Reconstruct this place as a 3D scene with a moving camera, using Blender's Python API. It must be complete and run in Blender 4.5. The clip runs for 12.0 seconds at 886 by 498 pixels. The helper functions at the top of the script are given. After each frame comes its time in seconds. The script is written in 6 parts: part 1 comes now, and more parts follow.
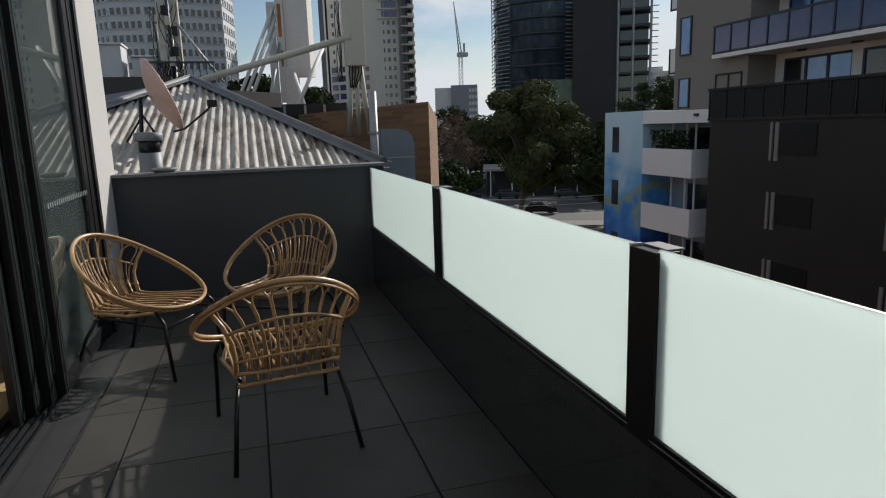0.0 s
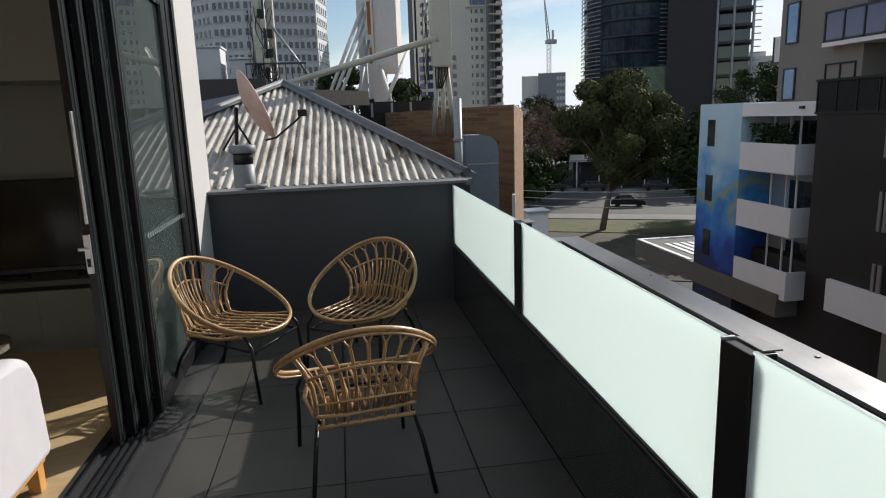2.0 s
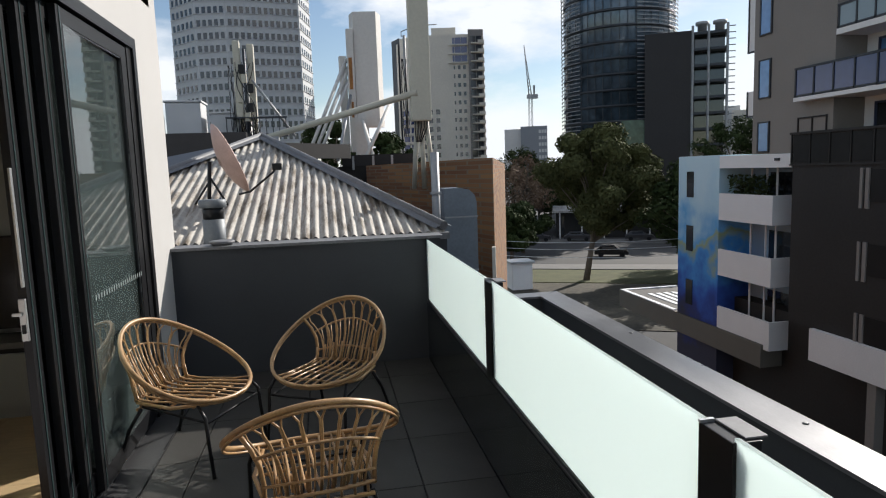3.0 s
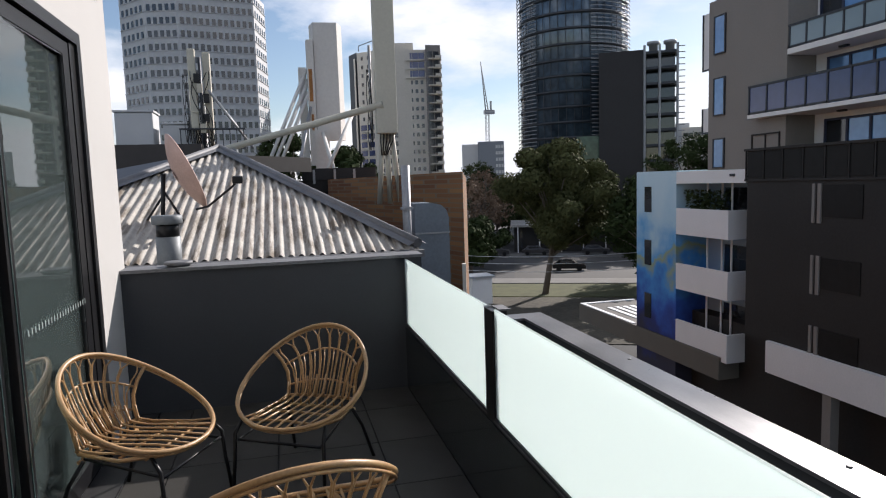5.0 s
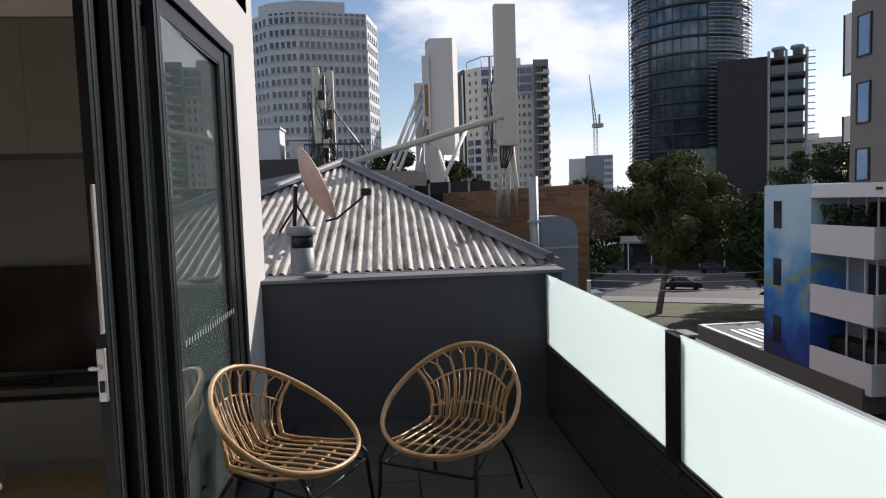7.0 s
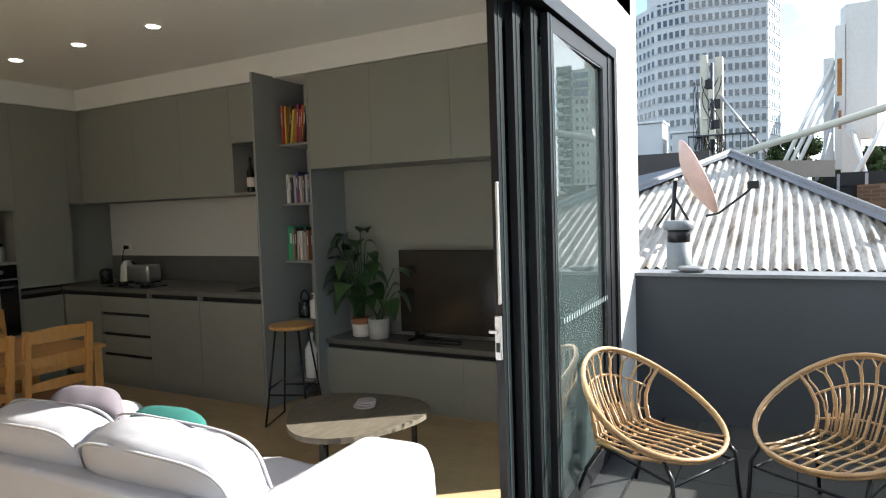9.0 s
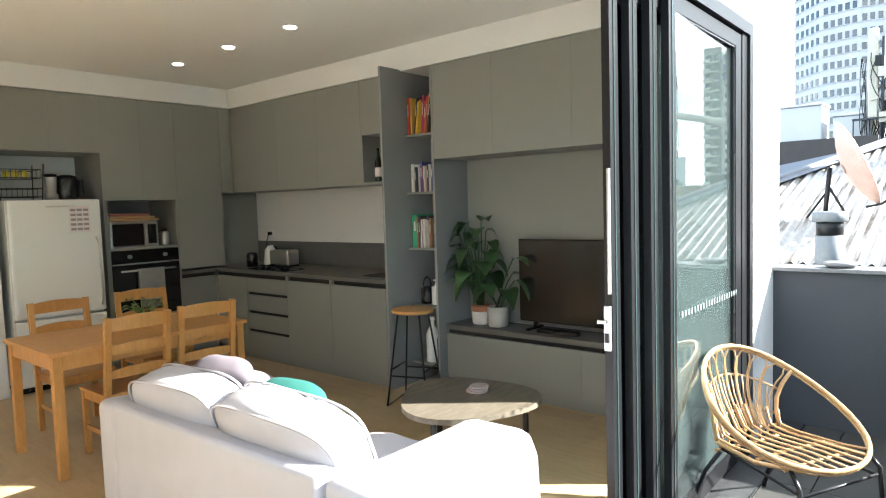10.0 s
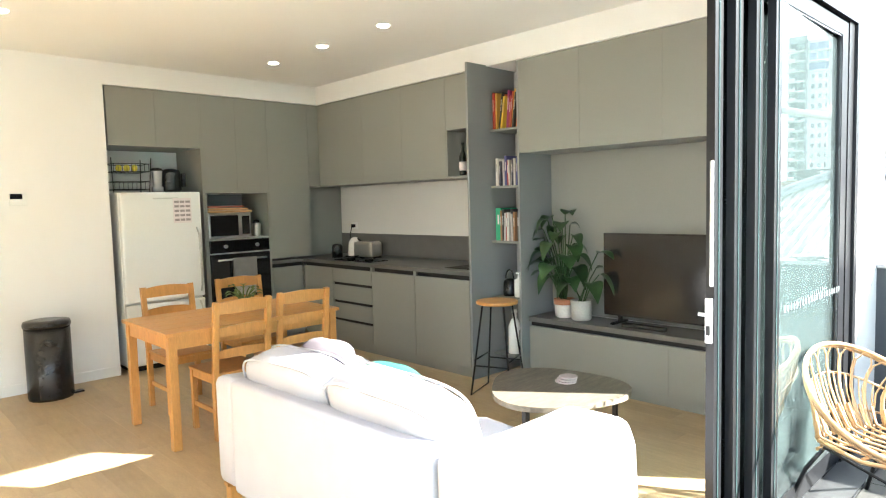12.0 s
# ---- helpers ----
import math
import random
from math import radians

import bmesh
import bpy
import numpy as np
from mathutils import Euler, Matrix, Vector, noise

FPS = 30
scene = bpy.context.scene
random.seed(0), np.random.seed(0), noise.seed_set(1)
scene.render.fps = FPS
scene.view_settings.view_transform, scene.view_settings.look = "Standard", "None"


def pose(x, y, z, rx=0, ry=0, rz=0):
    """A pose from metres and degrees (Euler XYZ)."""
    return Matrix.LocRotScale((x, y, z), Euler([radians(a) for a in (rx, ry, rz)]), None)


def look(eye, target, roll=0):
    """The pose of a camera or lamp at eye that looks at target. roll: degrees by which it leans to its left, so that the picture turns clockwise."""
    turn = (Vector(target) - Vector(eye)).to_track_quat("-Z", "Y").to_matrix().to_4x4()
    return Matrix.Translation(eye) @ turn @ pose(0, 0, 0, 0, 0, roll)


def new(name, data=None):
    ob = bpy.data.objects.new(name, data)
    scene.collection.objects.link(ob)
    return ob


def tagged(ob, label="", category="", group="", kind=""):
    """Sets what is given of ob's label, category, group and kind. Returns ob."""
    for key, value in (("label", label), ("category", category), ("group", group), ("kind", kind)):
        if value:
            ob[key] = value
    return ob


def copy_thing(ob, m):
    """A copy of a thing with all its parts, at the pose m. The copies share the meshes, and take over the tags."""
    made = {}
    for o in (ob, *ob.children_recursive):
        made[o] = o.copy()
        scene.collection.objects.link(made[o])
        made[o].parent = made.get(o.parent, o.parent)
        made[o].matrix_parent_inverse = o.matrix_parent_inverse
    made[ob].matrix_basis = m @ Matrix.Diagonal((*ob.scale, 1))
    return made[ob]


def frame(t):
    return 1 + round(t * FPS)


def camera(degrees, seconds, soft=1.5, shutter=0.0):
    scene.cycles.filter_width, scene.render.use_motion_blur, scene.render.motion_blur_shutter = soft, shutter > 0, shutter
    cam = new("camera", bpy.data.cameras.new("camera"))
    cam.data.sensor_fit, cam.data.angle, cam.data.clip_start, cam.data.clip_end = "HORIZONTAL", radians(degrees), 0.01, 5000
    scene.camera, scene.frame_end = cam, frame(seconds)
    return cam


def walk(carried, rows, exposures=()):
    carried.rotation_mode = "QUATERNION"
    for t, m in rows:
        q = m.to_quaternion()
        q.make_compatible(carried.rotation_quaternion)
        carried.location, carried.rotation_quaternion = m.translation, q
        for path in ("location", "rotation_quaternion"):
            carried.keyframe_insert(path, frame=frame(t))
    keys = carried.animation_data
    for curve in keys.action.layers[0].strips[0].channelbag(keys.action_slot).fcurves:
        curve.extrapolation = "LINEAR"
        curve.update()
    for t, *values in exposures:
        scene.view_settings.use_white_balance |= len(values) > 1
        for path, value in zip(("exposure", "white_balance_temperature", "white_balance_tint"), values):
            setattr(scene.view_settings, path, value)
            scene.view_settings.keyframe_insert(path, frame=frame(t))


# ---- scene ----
cam = camera(69.2, 12.0, soft=1.15)
PATH = [
    (0, (0.17, 0.114, 1.361), (0.719, 2.001, 0.988), -1.8),
    (0.5, (0.132, 0.089, 1.371), (0.539, 1.998, 0.935), -1.8),
    (1, (0.142, 0.101, 1.435), (0.457, 2.024, 0.986), -1.7),
    (1.2, (0.146, 0.134, 1.445), (0.458, 2.06, 1.003), -1.3),
    (1.5, (0.185, 0.145, 1.525), (0.477, 2.071, 1.071), -1.9),
    (2, (0.21, 0.19, 1.604), (0.506, 2.127, 1.205), -1.9),
    (2.5, (0.261, 0.257, 1.624), (0.574, 2.208, 1.313), -2.0),
    (3, (0.333, 0.346, 1.618), (0.684, 2.3, 1.373), -2.0),
    (3.2, (0.352, 0.384, 1.623), (0.726, 2.335, 1.391), -2.0),
    (4.8, (0.245, 0.717, 1.606), (0.738, 2.644, 1.397), -1.6),
    (5, (0.235, 0.775, 1.619), (0.717, 2.705, 1.414), -1.8),
    (5.5, (0.153, 0.852, 1.63), (0.643, 2.782, 1.439), -1.8),
    (6, (0.099, 0.916, 1.632), (0.597, 2.845, 1.46), -1.7),
    (6.5, (0.053, 1.04, 1.618), (0.505, 2.982, 1.458), -1.7),
    (7, (0.016, 1.099, 1.595), (0.182, 3.086, 1.446), -1.8),
    (7.5, (-0.021, 0.99, 1.606), (-0.245, 2.972, 1.465), -1.5),
    (7.7, (-0.007, 0.928, 1.6), (-0.371, 2.891, 1.466), -1.6),
    (9.3, (0.125, 0.904, 1.584), (-0.943, 2.589, 1.451), -2.0),
    (9.5, (0.157, 0.943, 1.588), (-0.998, 2.569, 1.449), -2.0),
    (10, (0.188, 0.942, 1.564), (-1.097, 2.468, 1.425), -1.8),
    (10.5, (0.208, 0.956, 1.57), (-1.135, 2.432, 1.43), -1.8),
    (11, (0.174, 0.901, 1.582), (-1.217, 2.33, 1.439), -1.6),
    (11.2, (0.155, 0.878, 1.588), (-1.256, 2.287, 1.444), -1.6),
    (11.5, (0.147, 0.838, 1.601), (-1.285, 2.227, 1.453), -1.6),
    (12, (0.143, 0.77, 1.551), (-1.292, 2.154, 1.404), -1.5),
]
EXPOSURES = [(0.0, -0.05, 6500, 10), (1.0, 0.05, 6500, 10), (2.4, 0.35, 6500, 10), (5.5, 0.43, 6450, 15), (7.7, 0.36, 6450, 15), (8.6, 1.5, 6300, 8), (9.4, 2.3, 6200, 6), (10.0, 2.92, 6200, 5), (10.5, 3.22, 6200, 4), (12.0, 3.85, 6200, 4)]
walk(cam, [(t, look(eye, target, roll)) for t, eye, target, roll in PATH], EXPOSURES)

# ---- light ----
SUN_WAY = Vector((1.0, 0.74, 0.685)).normalized()  # towards the sun
world = bpy.data.worlds.new("world")
scene.world = world
world.use_nodes = True
wn, wl = world.node_tree.nodes, world.node_tree.links
wn.clear()
sky = wn.new("ShaderNodeTexSky")
sky.sky_type, sky.sun_disc = "NISHITA", False
sky.sun_elevation = math.asin(SUN_WAY.z)
sky.sun_rotation = math.atan2(SUN_WAY.x, SUN_WAY.y)
sky.air_density, sky.dust_density, sky.ozone_density = 1.0, 0.4, 1.5
coord = wn.new("ShaderNodeTexCoord")
stretch = wn.new("ShaderNodeMapping")
stretch.inputs["Scale"].default_value = (1.0, 1.0, 2.6)
stretch.inputs["Location"].default_value = (0.35, 0.2, 0.1)
cloud = wn.new("ShaderNodeTexNoise")
cloud.inputs["Scale"].default_value, cloud.inputs["Detail"].default_value, cloud.inputs["Roughness"].default_value = 2.6, 9.0, 0.55
ramp = wn.new("ShaderNodeValToRGB")
ramp.color_ramp.elements[0].position, ramp.color_ramp.elements[1].position = 0.47, 0.60
mixer = wn.new("ShaderNodeMix")
mixer.data_type = "RGBA"
mixer.inputs[7].default_value = (8.6, 9.0, 9.5, 1)
back = wn.new("ShaderNodeBackground")
back.inputs["Strength"].default_value = 0.085
out = wn.new("ShaderNodeOutputWorld")
wl.new(coord.outputs["Generated"], stretch.inputs["Vector"])
wl.new(stretch.outputs["Vector"], cloud.inputs["Vector"])
wl.new(cloud.outputs["Fac"], ramp.inputs["Fac"])
wl.new(ramp.outputs["Color"], mixer.inputs[0])
wl.new(sky.outputs["Color"], mixer.inputs[6])
wl.new(mixer.outputs[2], back.inputs["Color"])
wl.new(back.outputs["Background"], out.inputs["Surface"])
sun = new("sun", bpy.data.lights.new("sun", "SUN"))
sun.data.energy, sun.data.angle, sun.data.color = 5.0, radians(0.5), (1.0, 0.95, 0.88)
sun.matrix_world = look(SUN_WAY * 60, (0, 0, 0))


# ---- materials ----
def material(name, colour, rough=0.6, metal=0.0, vary=0.12, scale=6.0, fine=60.0, bump=0.1, stain=0.0, stretch=(1, 1, 1), spread=0.0, spec=0.5):
    """A painted, stone, wood or metal surface with grain at two scales; spread varies it from piece to piece."""
    m = bpy.data.materials.new(name)
    m.use_nodes = True
    n, l = m.node_tree.nodes, m.node_tree.links
    bsdf = n["Principled BSDF"]
    bsdf.inputs["Roughness"].default_value, bsdf.inputs["Metallic"].default_value = rough, metal
    bsdf.inputs["Specular IOR Level"].default_value = spec
    tc, mp = n.new("ShaderNodeTexCoord"), n.new("ShaderNodeMapping")
    mp.inputs["Scale"].default_value = stretch
    l.new(tc.outputs["Object"], mp.inputs["Vector"])
    big, small = n.new("ShaderNodeTexNoise"), n.new("ShaderNodeTexNoise")
    big.inputs["Scale"].default_value, big.inputs["Detail"].default_value = scale, 5.0
    small.inputs["Scale"].default_value, small.inputs["Detail"].default_value = fine, 3.0
    l.new(mp.outputs["Vector"], big.inputs["Vector"])
    l.new(mp.outputs["Vector"], small.inputs["Vector"])
    add = n.new("ShaderNodeMath")
    add.operation = "ADD"
    l.new(big.outputs["Fac"], add.inputs[0])
    l.new(small.outputs["Fac"], add.inputs[1])
    rng = n.new("ShaderNodeMapRange")
    rng.inputs["From Min"].default_value, rng.inputs["From Max"].default_value = 0.6, 1.4
    rng.inputs["To Min"].default_value, rng.inputs["To Max"].default_value = 1 - vary, 1 + vary
    l.new(add.outputs[0], rng.inputs["Value"])
    value = rng.outputs["Result"]
    if spread:
        info, sr, mul = n.new("ShaderNodeObjectInfo"), n.new("ShaderNodeMapRange"), n.new("ShaderNodeMath")
        sr.inputs["To Min"].default_value, sr.inputs["To Max"].default_value = 1 - spread, 1 + spread
        mul.operation = "MULTIPLY"
        l.new(info.outputs["Random"], sr.inputs["Value"])
        l.new(value, mul.inputs[0])
        l.new(sr.outputs["Result"], mul.inputs[1])
        value = mul.outputs[0]
    tint = n.new("ShaderNodeVectorMath")
    tint.operation = "SCALE"
    tint.inputs[0].default_value = colour[:3]
    l.new(value, tint.inputs["Scale"])
    l.new(tint.outputs[0], bsdf.inputs["Base Color"])
    if stain:
        st = n.new("ShaderNodeTexNoise")
        st.inputs["Scale"].default_value, st.inputs["Detail"].default_value = scale * 0.45, 8.0
        l.new(tc.outputs["Object"], st.inputs["Vector"])
        rr = n.new("ShaderNodeMapRange")
        rr.inputs["From Min"].default_value, rr.inputs["From Max"].default_value = 0.35, 0.7
        rr.inputs["To Min"].default_value, rr.inputs["To Max"].default_value = max(rough - stain, 0.03), min(rough + stain, 1)
        l.new(st.outputs["Fac"], rr.inputs["Value"])
        l.new(rr.outputs["Result"], bsdf.inputs["Roughness"])
    if bump:
        b = n.new("ShaderNodeBump")
        b.inputs["Strength"].default_value, b.inputs["Distance"].default_value = bump, 0.004
        l.new(small.outputs["Fac"], b.inputs["Height"])
        l.new(b.outputs["Normal"], bsdf.inputs["Normal"])
    return m


def glass(name, tint, rough=0.0, clear=0.9, film=0.02):
    """A thin pane: mostly clear with a mirror's gloss that grows towards grazing views."""
    m = bpy.data.materials.new(name)
    m.use_nodes = True
    n, l = m.node_tree.nodes, m.node_tree.links
    n.clear()
    see, gloss, mixs, fr, o = n.new("ShaderNodeBsdfTransparent"), n.new("ShaderNodeBsdfGlossy"), n.new("ShaderNodeMixShader"), n.new("ShaderNodeFresnel"), n.new("ShaderNodeOutputMaterial")
    see.inputs["Color"].default_value = (*tint, 1)
    gloss.inputs["Roughness"].default_value = rough
    fr.inputs["IOR"].default_value = 1.0 + (1 - clear) * 6
    l.new(fr.outputs[0], mixs.inputs[0])
    l.new(see.outputs[0], mixs.inputs[1])
    l.new(gloss.outputs[0], mixs.inputs[2])
    # a faint pale teal diffuse layer, imitating the brightness seen through the panes
    teal_veil, haze = n.new("ShaderNodeBsdfDiffuse"), n.new("ShaderNodeMixShader")
    teal_veil.inputs["Color"].default_value = (0.64, 0.77, 0.77, 1)
    haze.inputs[0].default_value = film
    l.new(mixs.outputs[0], haze.inputs[1])
    l.new(teal_veil.outputs[0], haze.inputs[2])
    l.new(haze.outputs[0], o.inputs["Surface"])
    return m


def frosted(name, colour):
    """Milky laminated glass that glows when the sun stands behind it."""
    m = bpy.data.materials.new(name)
    m.use_nodes = True
    n, l = m.node_tree.nodes, m.node_tree.links
    n.clear()
    tr, di, gl, m1, m2, o = (n.new("ShaderNodeBsdf" + k) for k in ("Translucent", "Diffuse", "Glossy", "Diffuse", "Diffuse", "Diffuse"))
    m1, m2, o, fr = n.new("ShaderNodeMixShader"), n.new("ShaderNodeMixShader"), n.new("ShaderNodeOutputMaterial"), n.new("ShaderNodeFresnel")
    for k in (tr, di):
        k.inputs["Color"].default_value = (*colour, 1)
    gl.inputs["Roughness"].default_value = 0.25
    m1.inputs[0].default_value = 0.12
    fr.inputs["IOR"].default_value = 1.2
    l.new(tr.outputs[0], m1.inputs[1]), l.new(di.outputs[0], m1.inputs[2])
    l.new(fr.outputs[0], m2.inputs[0]), l.new(m1.outputs[0], m2.inputs[1]), l.new(gl.outputs[0], m2.inputs[2])
    l.new(m2.outputs[0], o.inputs["Surface"])
    return m


def glowing(name, colour, strength):
    m = bpy.data.materials.new(name)
    m.use_nodes = True
    b = m.node_tree.nodes["Principled BSDF"]
    b.inputs["Emission Color"].default_value, b.inputs["Emission Strength"].default_value = (*colour, 1), strength
    return m


TILE = material("dark_porcelain", (0.040, 0.038, 0.035), 0.62, vary=0.16, scale=3, fine=90, bump=0.05, stain=0.12, spread=0.06, spec=0.25)
GROUT = material("black_gap", (0.012, 0.012, 0.012), 0.9)
RENDER_DARK = material("charcoal_render", (0.030, 0.034, 0.040), 0.7, vary=0.14, scale=1.6, fine=120, bump=0.12, stain=0.1)
SILL = material("matt_charcoal_sill", (0.030, 0.030, 0.031), 0.6, vary=0.2, scale=3, fine=40, bump=0.05, spec=0.25)
CHARCOAL = material("charcoal_metal", (0.03, 0.032, 0.035), 0.3, 0.3, vary=0.2, scale=2.2, fine=30, bump=0.02, stain=0.12)
TEAL_EDGE = material("green_seal", (0.025, 0.042, 0.042), 0.25, vary=0.1, bump=0)
BLACK = material("black_powder_coat", (0.008, 0.0083, 0.0095), 0.36, 0.0, spec=0.28, vary=0.15, bump=0.03)
ALU = material("brushed_aluminium", (0.55, 0.56, 0.57), 0.35, 0.9, vary=0.1, scale=5, fine=80)
COPING = material("satin_coping", (0.17, 0.17, 0.175), 0.34, 0.6, vary=0.16, scale=2.0, fine=30, bump=0.02, stain=0.1, stretch=(6, 1, 6))
STEEL_DULL = material("dull_screw", (0.12, 0.12, 0.12), 0.5, 0.5)
CAP = material("galvanised_capping", (0.155, 0.157, 0.163), 0.6, 0.15, vary=0.22, scale=2.5, fine=40, spec=0.3)
WHITE = material("white_wall_paint", (0.78, 0.775, 0.76), 0.75, vary=0.03, scale=1.5, fine=150, bump=0.06)
CEIL = material("ceiling_paint", (0.80, 0.795, 0.78), 0.85, vary=0.02, scale=1.2, fine=120, bump=0.03)
FACADE = material("pale_grey_facade", (0.44, 0.43, 0.415), 0.8, vary=0.05, scale=1.3, fine=120, bump=0.1)
UPSTAND = material("upstand_panel", (0.026, 0.030, 0.030), 0.07, vary=0.5, scale=1.2, fine=26, stretch=(9, 9, 0.35), bump=0.0, stain=0.05, spec=1.0)
FROST = frosted("frosted_glass", (0.905, 0.985, 0.972))
PANE_CLEAN = glass("clean_door_glass", (0.80, 0.92, 0.90), 0.0, 0.90, 0.008)
PANE = glass("door_glass", (0.75, 0.89, 0.88), 0.0, 0.87)
CABINET = material("sage_grey_laminate", (0.238, 0.240, 0.216), 0.5, vary=0.03, scale=2, fine=90, bump=0.03, spread=0.015)
CABINET_IN = material("grey_laminate_inside", (0.25, 0.255, 0.25), 0.55, vary=0.03, scale=2, fine=90, bump=0.03)
SPLASH = material("pale_grey_splashback", (0.63, 0.62, 0.585), 0.4, vary=0.03, scale=2, fine=90, bump=0.02)
WORKTOP = material("dark_stone_worktop", (0.115, 0.112, 0.105), 0.4, vary=0.12, scale=9, fine=140, bump=0.04)
OAK = material("oak_floorboard", (0.425, 0.312, 0.178), 0.42, vary=0.16, scale=4, fine=34, bump=0.06, stretch=(1, 6, 6), spread=0.13, stain=0.08)
PINE = material("honey_pine", (0.51, 0.25, 0.072), 0.36, vary=0.18, scale=5, fine=28, bump=0.04, stretch=(6, 6, 1), spread=0.05)
FABRIC = material("pale_linen", (0.47, 0.455, 0.475), 0.95, vary=0.05, scale=8, fine=320, bump=0.35, spec=0.1)
RATTAN = material("rattan_cane", (0.33, 0.195, 0.088), 0.36, vary=0.28, scale=14, fine=90, bump=0.12, spread=0.08)
ROOFING = material("weathered_roof_iron", (0.40, 0.385, 0.365), 0.55, 0.25, vary=0.45, scale=3.0, fine=22, bump=0.1, stain=0.15)
RUST = material("faded_pink_dish", (0.46, 0.315, 0.27), 0.6, 0.1, vary=0.14, scale=6, fine=50)
BRICK = material("tan_brick", (0.30, 0.165, 0.085), 0.85, vary=0.25, scale=3, fine=20, bump=0.3)
ASPHALT = material("asphalt", (0.055, 0.055, 0.056), 0.9, vary=0.2, scale=0.6, fine=20, bump=0.2)
PAVING = material("pale_paving", (0.16, 0.155, 0.145), 0.9, vary=0.15, scale=0.8, fine=20)
GRASS = material("lawn", (0.075, 0.078, 0.03), 0.95, vary=0.4, scale=0.7, fine=25, bump=0.4)


# ---- building tools ----
def box(bm, x0, x1, y0, y1, z0, z1, m=None, bevel=0.0):
    v = [bm.verts.new(p) for p in ((x0, y0, z0), (x1, y0, z0), (x1, y1, z0), (x0, y1, z0), (x0, y0, z1), (x1, y0, z1), (x1, y1, z1), (x0, y1, z1))]
    faces = [bm.faces.new([v[i] for i in f]) for f in ((3, 2, 1, 0), (4, 5, 6, 7), (0, 1, 5, 4), (1, 2, 6, 5), (2, 3, 7, 6), (3, 0, 4, 7))]
    if bevel:
        edges = list({e for f in faces for e in f.edges})
        got = bmesh.ops.bevel(bm, geom=edges, offset=bevel, segments=2, profile=0.6, affect="EDGES")
        v = list({w for f in got["faces"] for w in f.verts} | {w for w in v if w.is_valid})
    if m is not None:
        for w in v:
            w.co = m @ w.co
    return bm


def boxes(*rows, bevel=0.0):
    bm = bmesh.new()
    for r in rows:
        box(bm, *r, bevel=bevel)
    return bm


def tube(bm, points, radius, sides=6, closed=False, ends=None):
    """A round rod swept along points; ends is a second radius for a taper."""
    pts = [Vector(p) for p in points]
    n, rings, up = len(pts), [], None
    for i, p in enumerate(pts):
        a = pts[i - 1] if (i or closed) else p
        b = pts[(i + 1) % n] if (i < n - 1 or closed) else p
        way = (b - a).normalized()
        if up is None:
            up = way.orthogonal().normalized()
        up = (up - way * up.dot(way)).normalized()
        side = way.cross(up)
        r = radius if ends is None else radius + (ends - radius) * i / max(n - 1, 1)
        rings.append([bm.verts.new(p + (up * math.cos(q) + side * math.sin(q)) * r) for q in (2 * math.pi * k / sides for k in range(sides))])
    for i in range(n if closed else n - 1):
        a, b = rings[i], rings[(i + 1) % n]
        shift = 0
        if closed and i == n - 1:
            shift = min(range(sides), key=lambda k: (a[0].co - b[k].co).length)
        for k in range(sides):
            f = bm.faces.new((a[k], a[(k + 1) % sides], b[(k + 1 + shift) % sides], b[(k + shift) % sides]))
            f.smooth = True
    if not closed:
        bm.faces.new(rings[0][::-1])
        bm.faces.new(rings[-1])
    return bm


def lathe(bm, profile, sides=20, at=(0, 0, 0)):
    """A turned body from (radius, height) pairs."""
    rings = [[bm.verts.new((at[0] + r * math.cos(a), at[1] + r * math.sin(a), at[2] + z)) for a in (2 * math.pi * k / sides for k in range(sides))] for r, z in profile]
    for a, b in zip(rings, rings[1:]):
        for k in range(sides):
            bm.faces.new((a[k], a[(k + 1) % sides], b[(k + 1) % sides], b[k])).smooth = True
    bm.faces.new(rings[0][::-1])
    bm.faces.new(rings[-1])
    return bm


def slab(bm, outline, z0, z1):
    """A flat plate with any outline seen from above."""
    low, high = [bm.verts.new((x, y, z0)) for x, y in outline], [bm.verts.new((x, y, z1)) for x, y in outline]
    bm.faces.new(low[::-1]), bm.faces.new(high)
    for i in range(len(low)):
        j = (i + 1) % len(low)
        bm.faces.new((low[i], low[j], high[j], high[i]))
    return bm


def mesh_of(name, bm, mat):
    bmesh.ops.recalc_face_normals(bm, faces=bm.faces)
    data = bpy.data.meshes.new(name)
    bm.to_mesh(data)
    bm.free()
    data.materials.append(mat)
    return data


def part(name, bm, mat, parent=None, label=""):
    ob = new(name, mesh_of(name, bm, mat))
    ob.parent = parent
    if label:
        tagged(ob, label)
    return ob


def setting(name, bm, mat, label=""):
    return tagged(part(name, bm, mat), label, kind="structure")


def thing(name, label, category, m=None, group=""):
    ob = new(name)
    ob.empty_display_size = 0.1
    if m is not None:
        ob.matrix_world = m
    return tagged(ob, label, category, group)


def again(name, data, parent, at=(0, 0, 0), m=None):
    """Another piece on the same mesh."""
    ob = new(name, data)
    ob.parent = parent
    ob.matrix_local = m if m is not None else Matrix.Translation(at)
    return ob


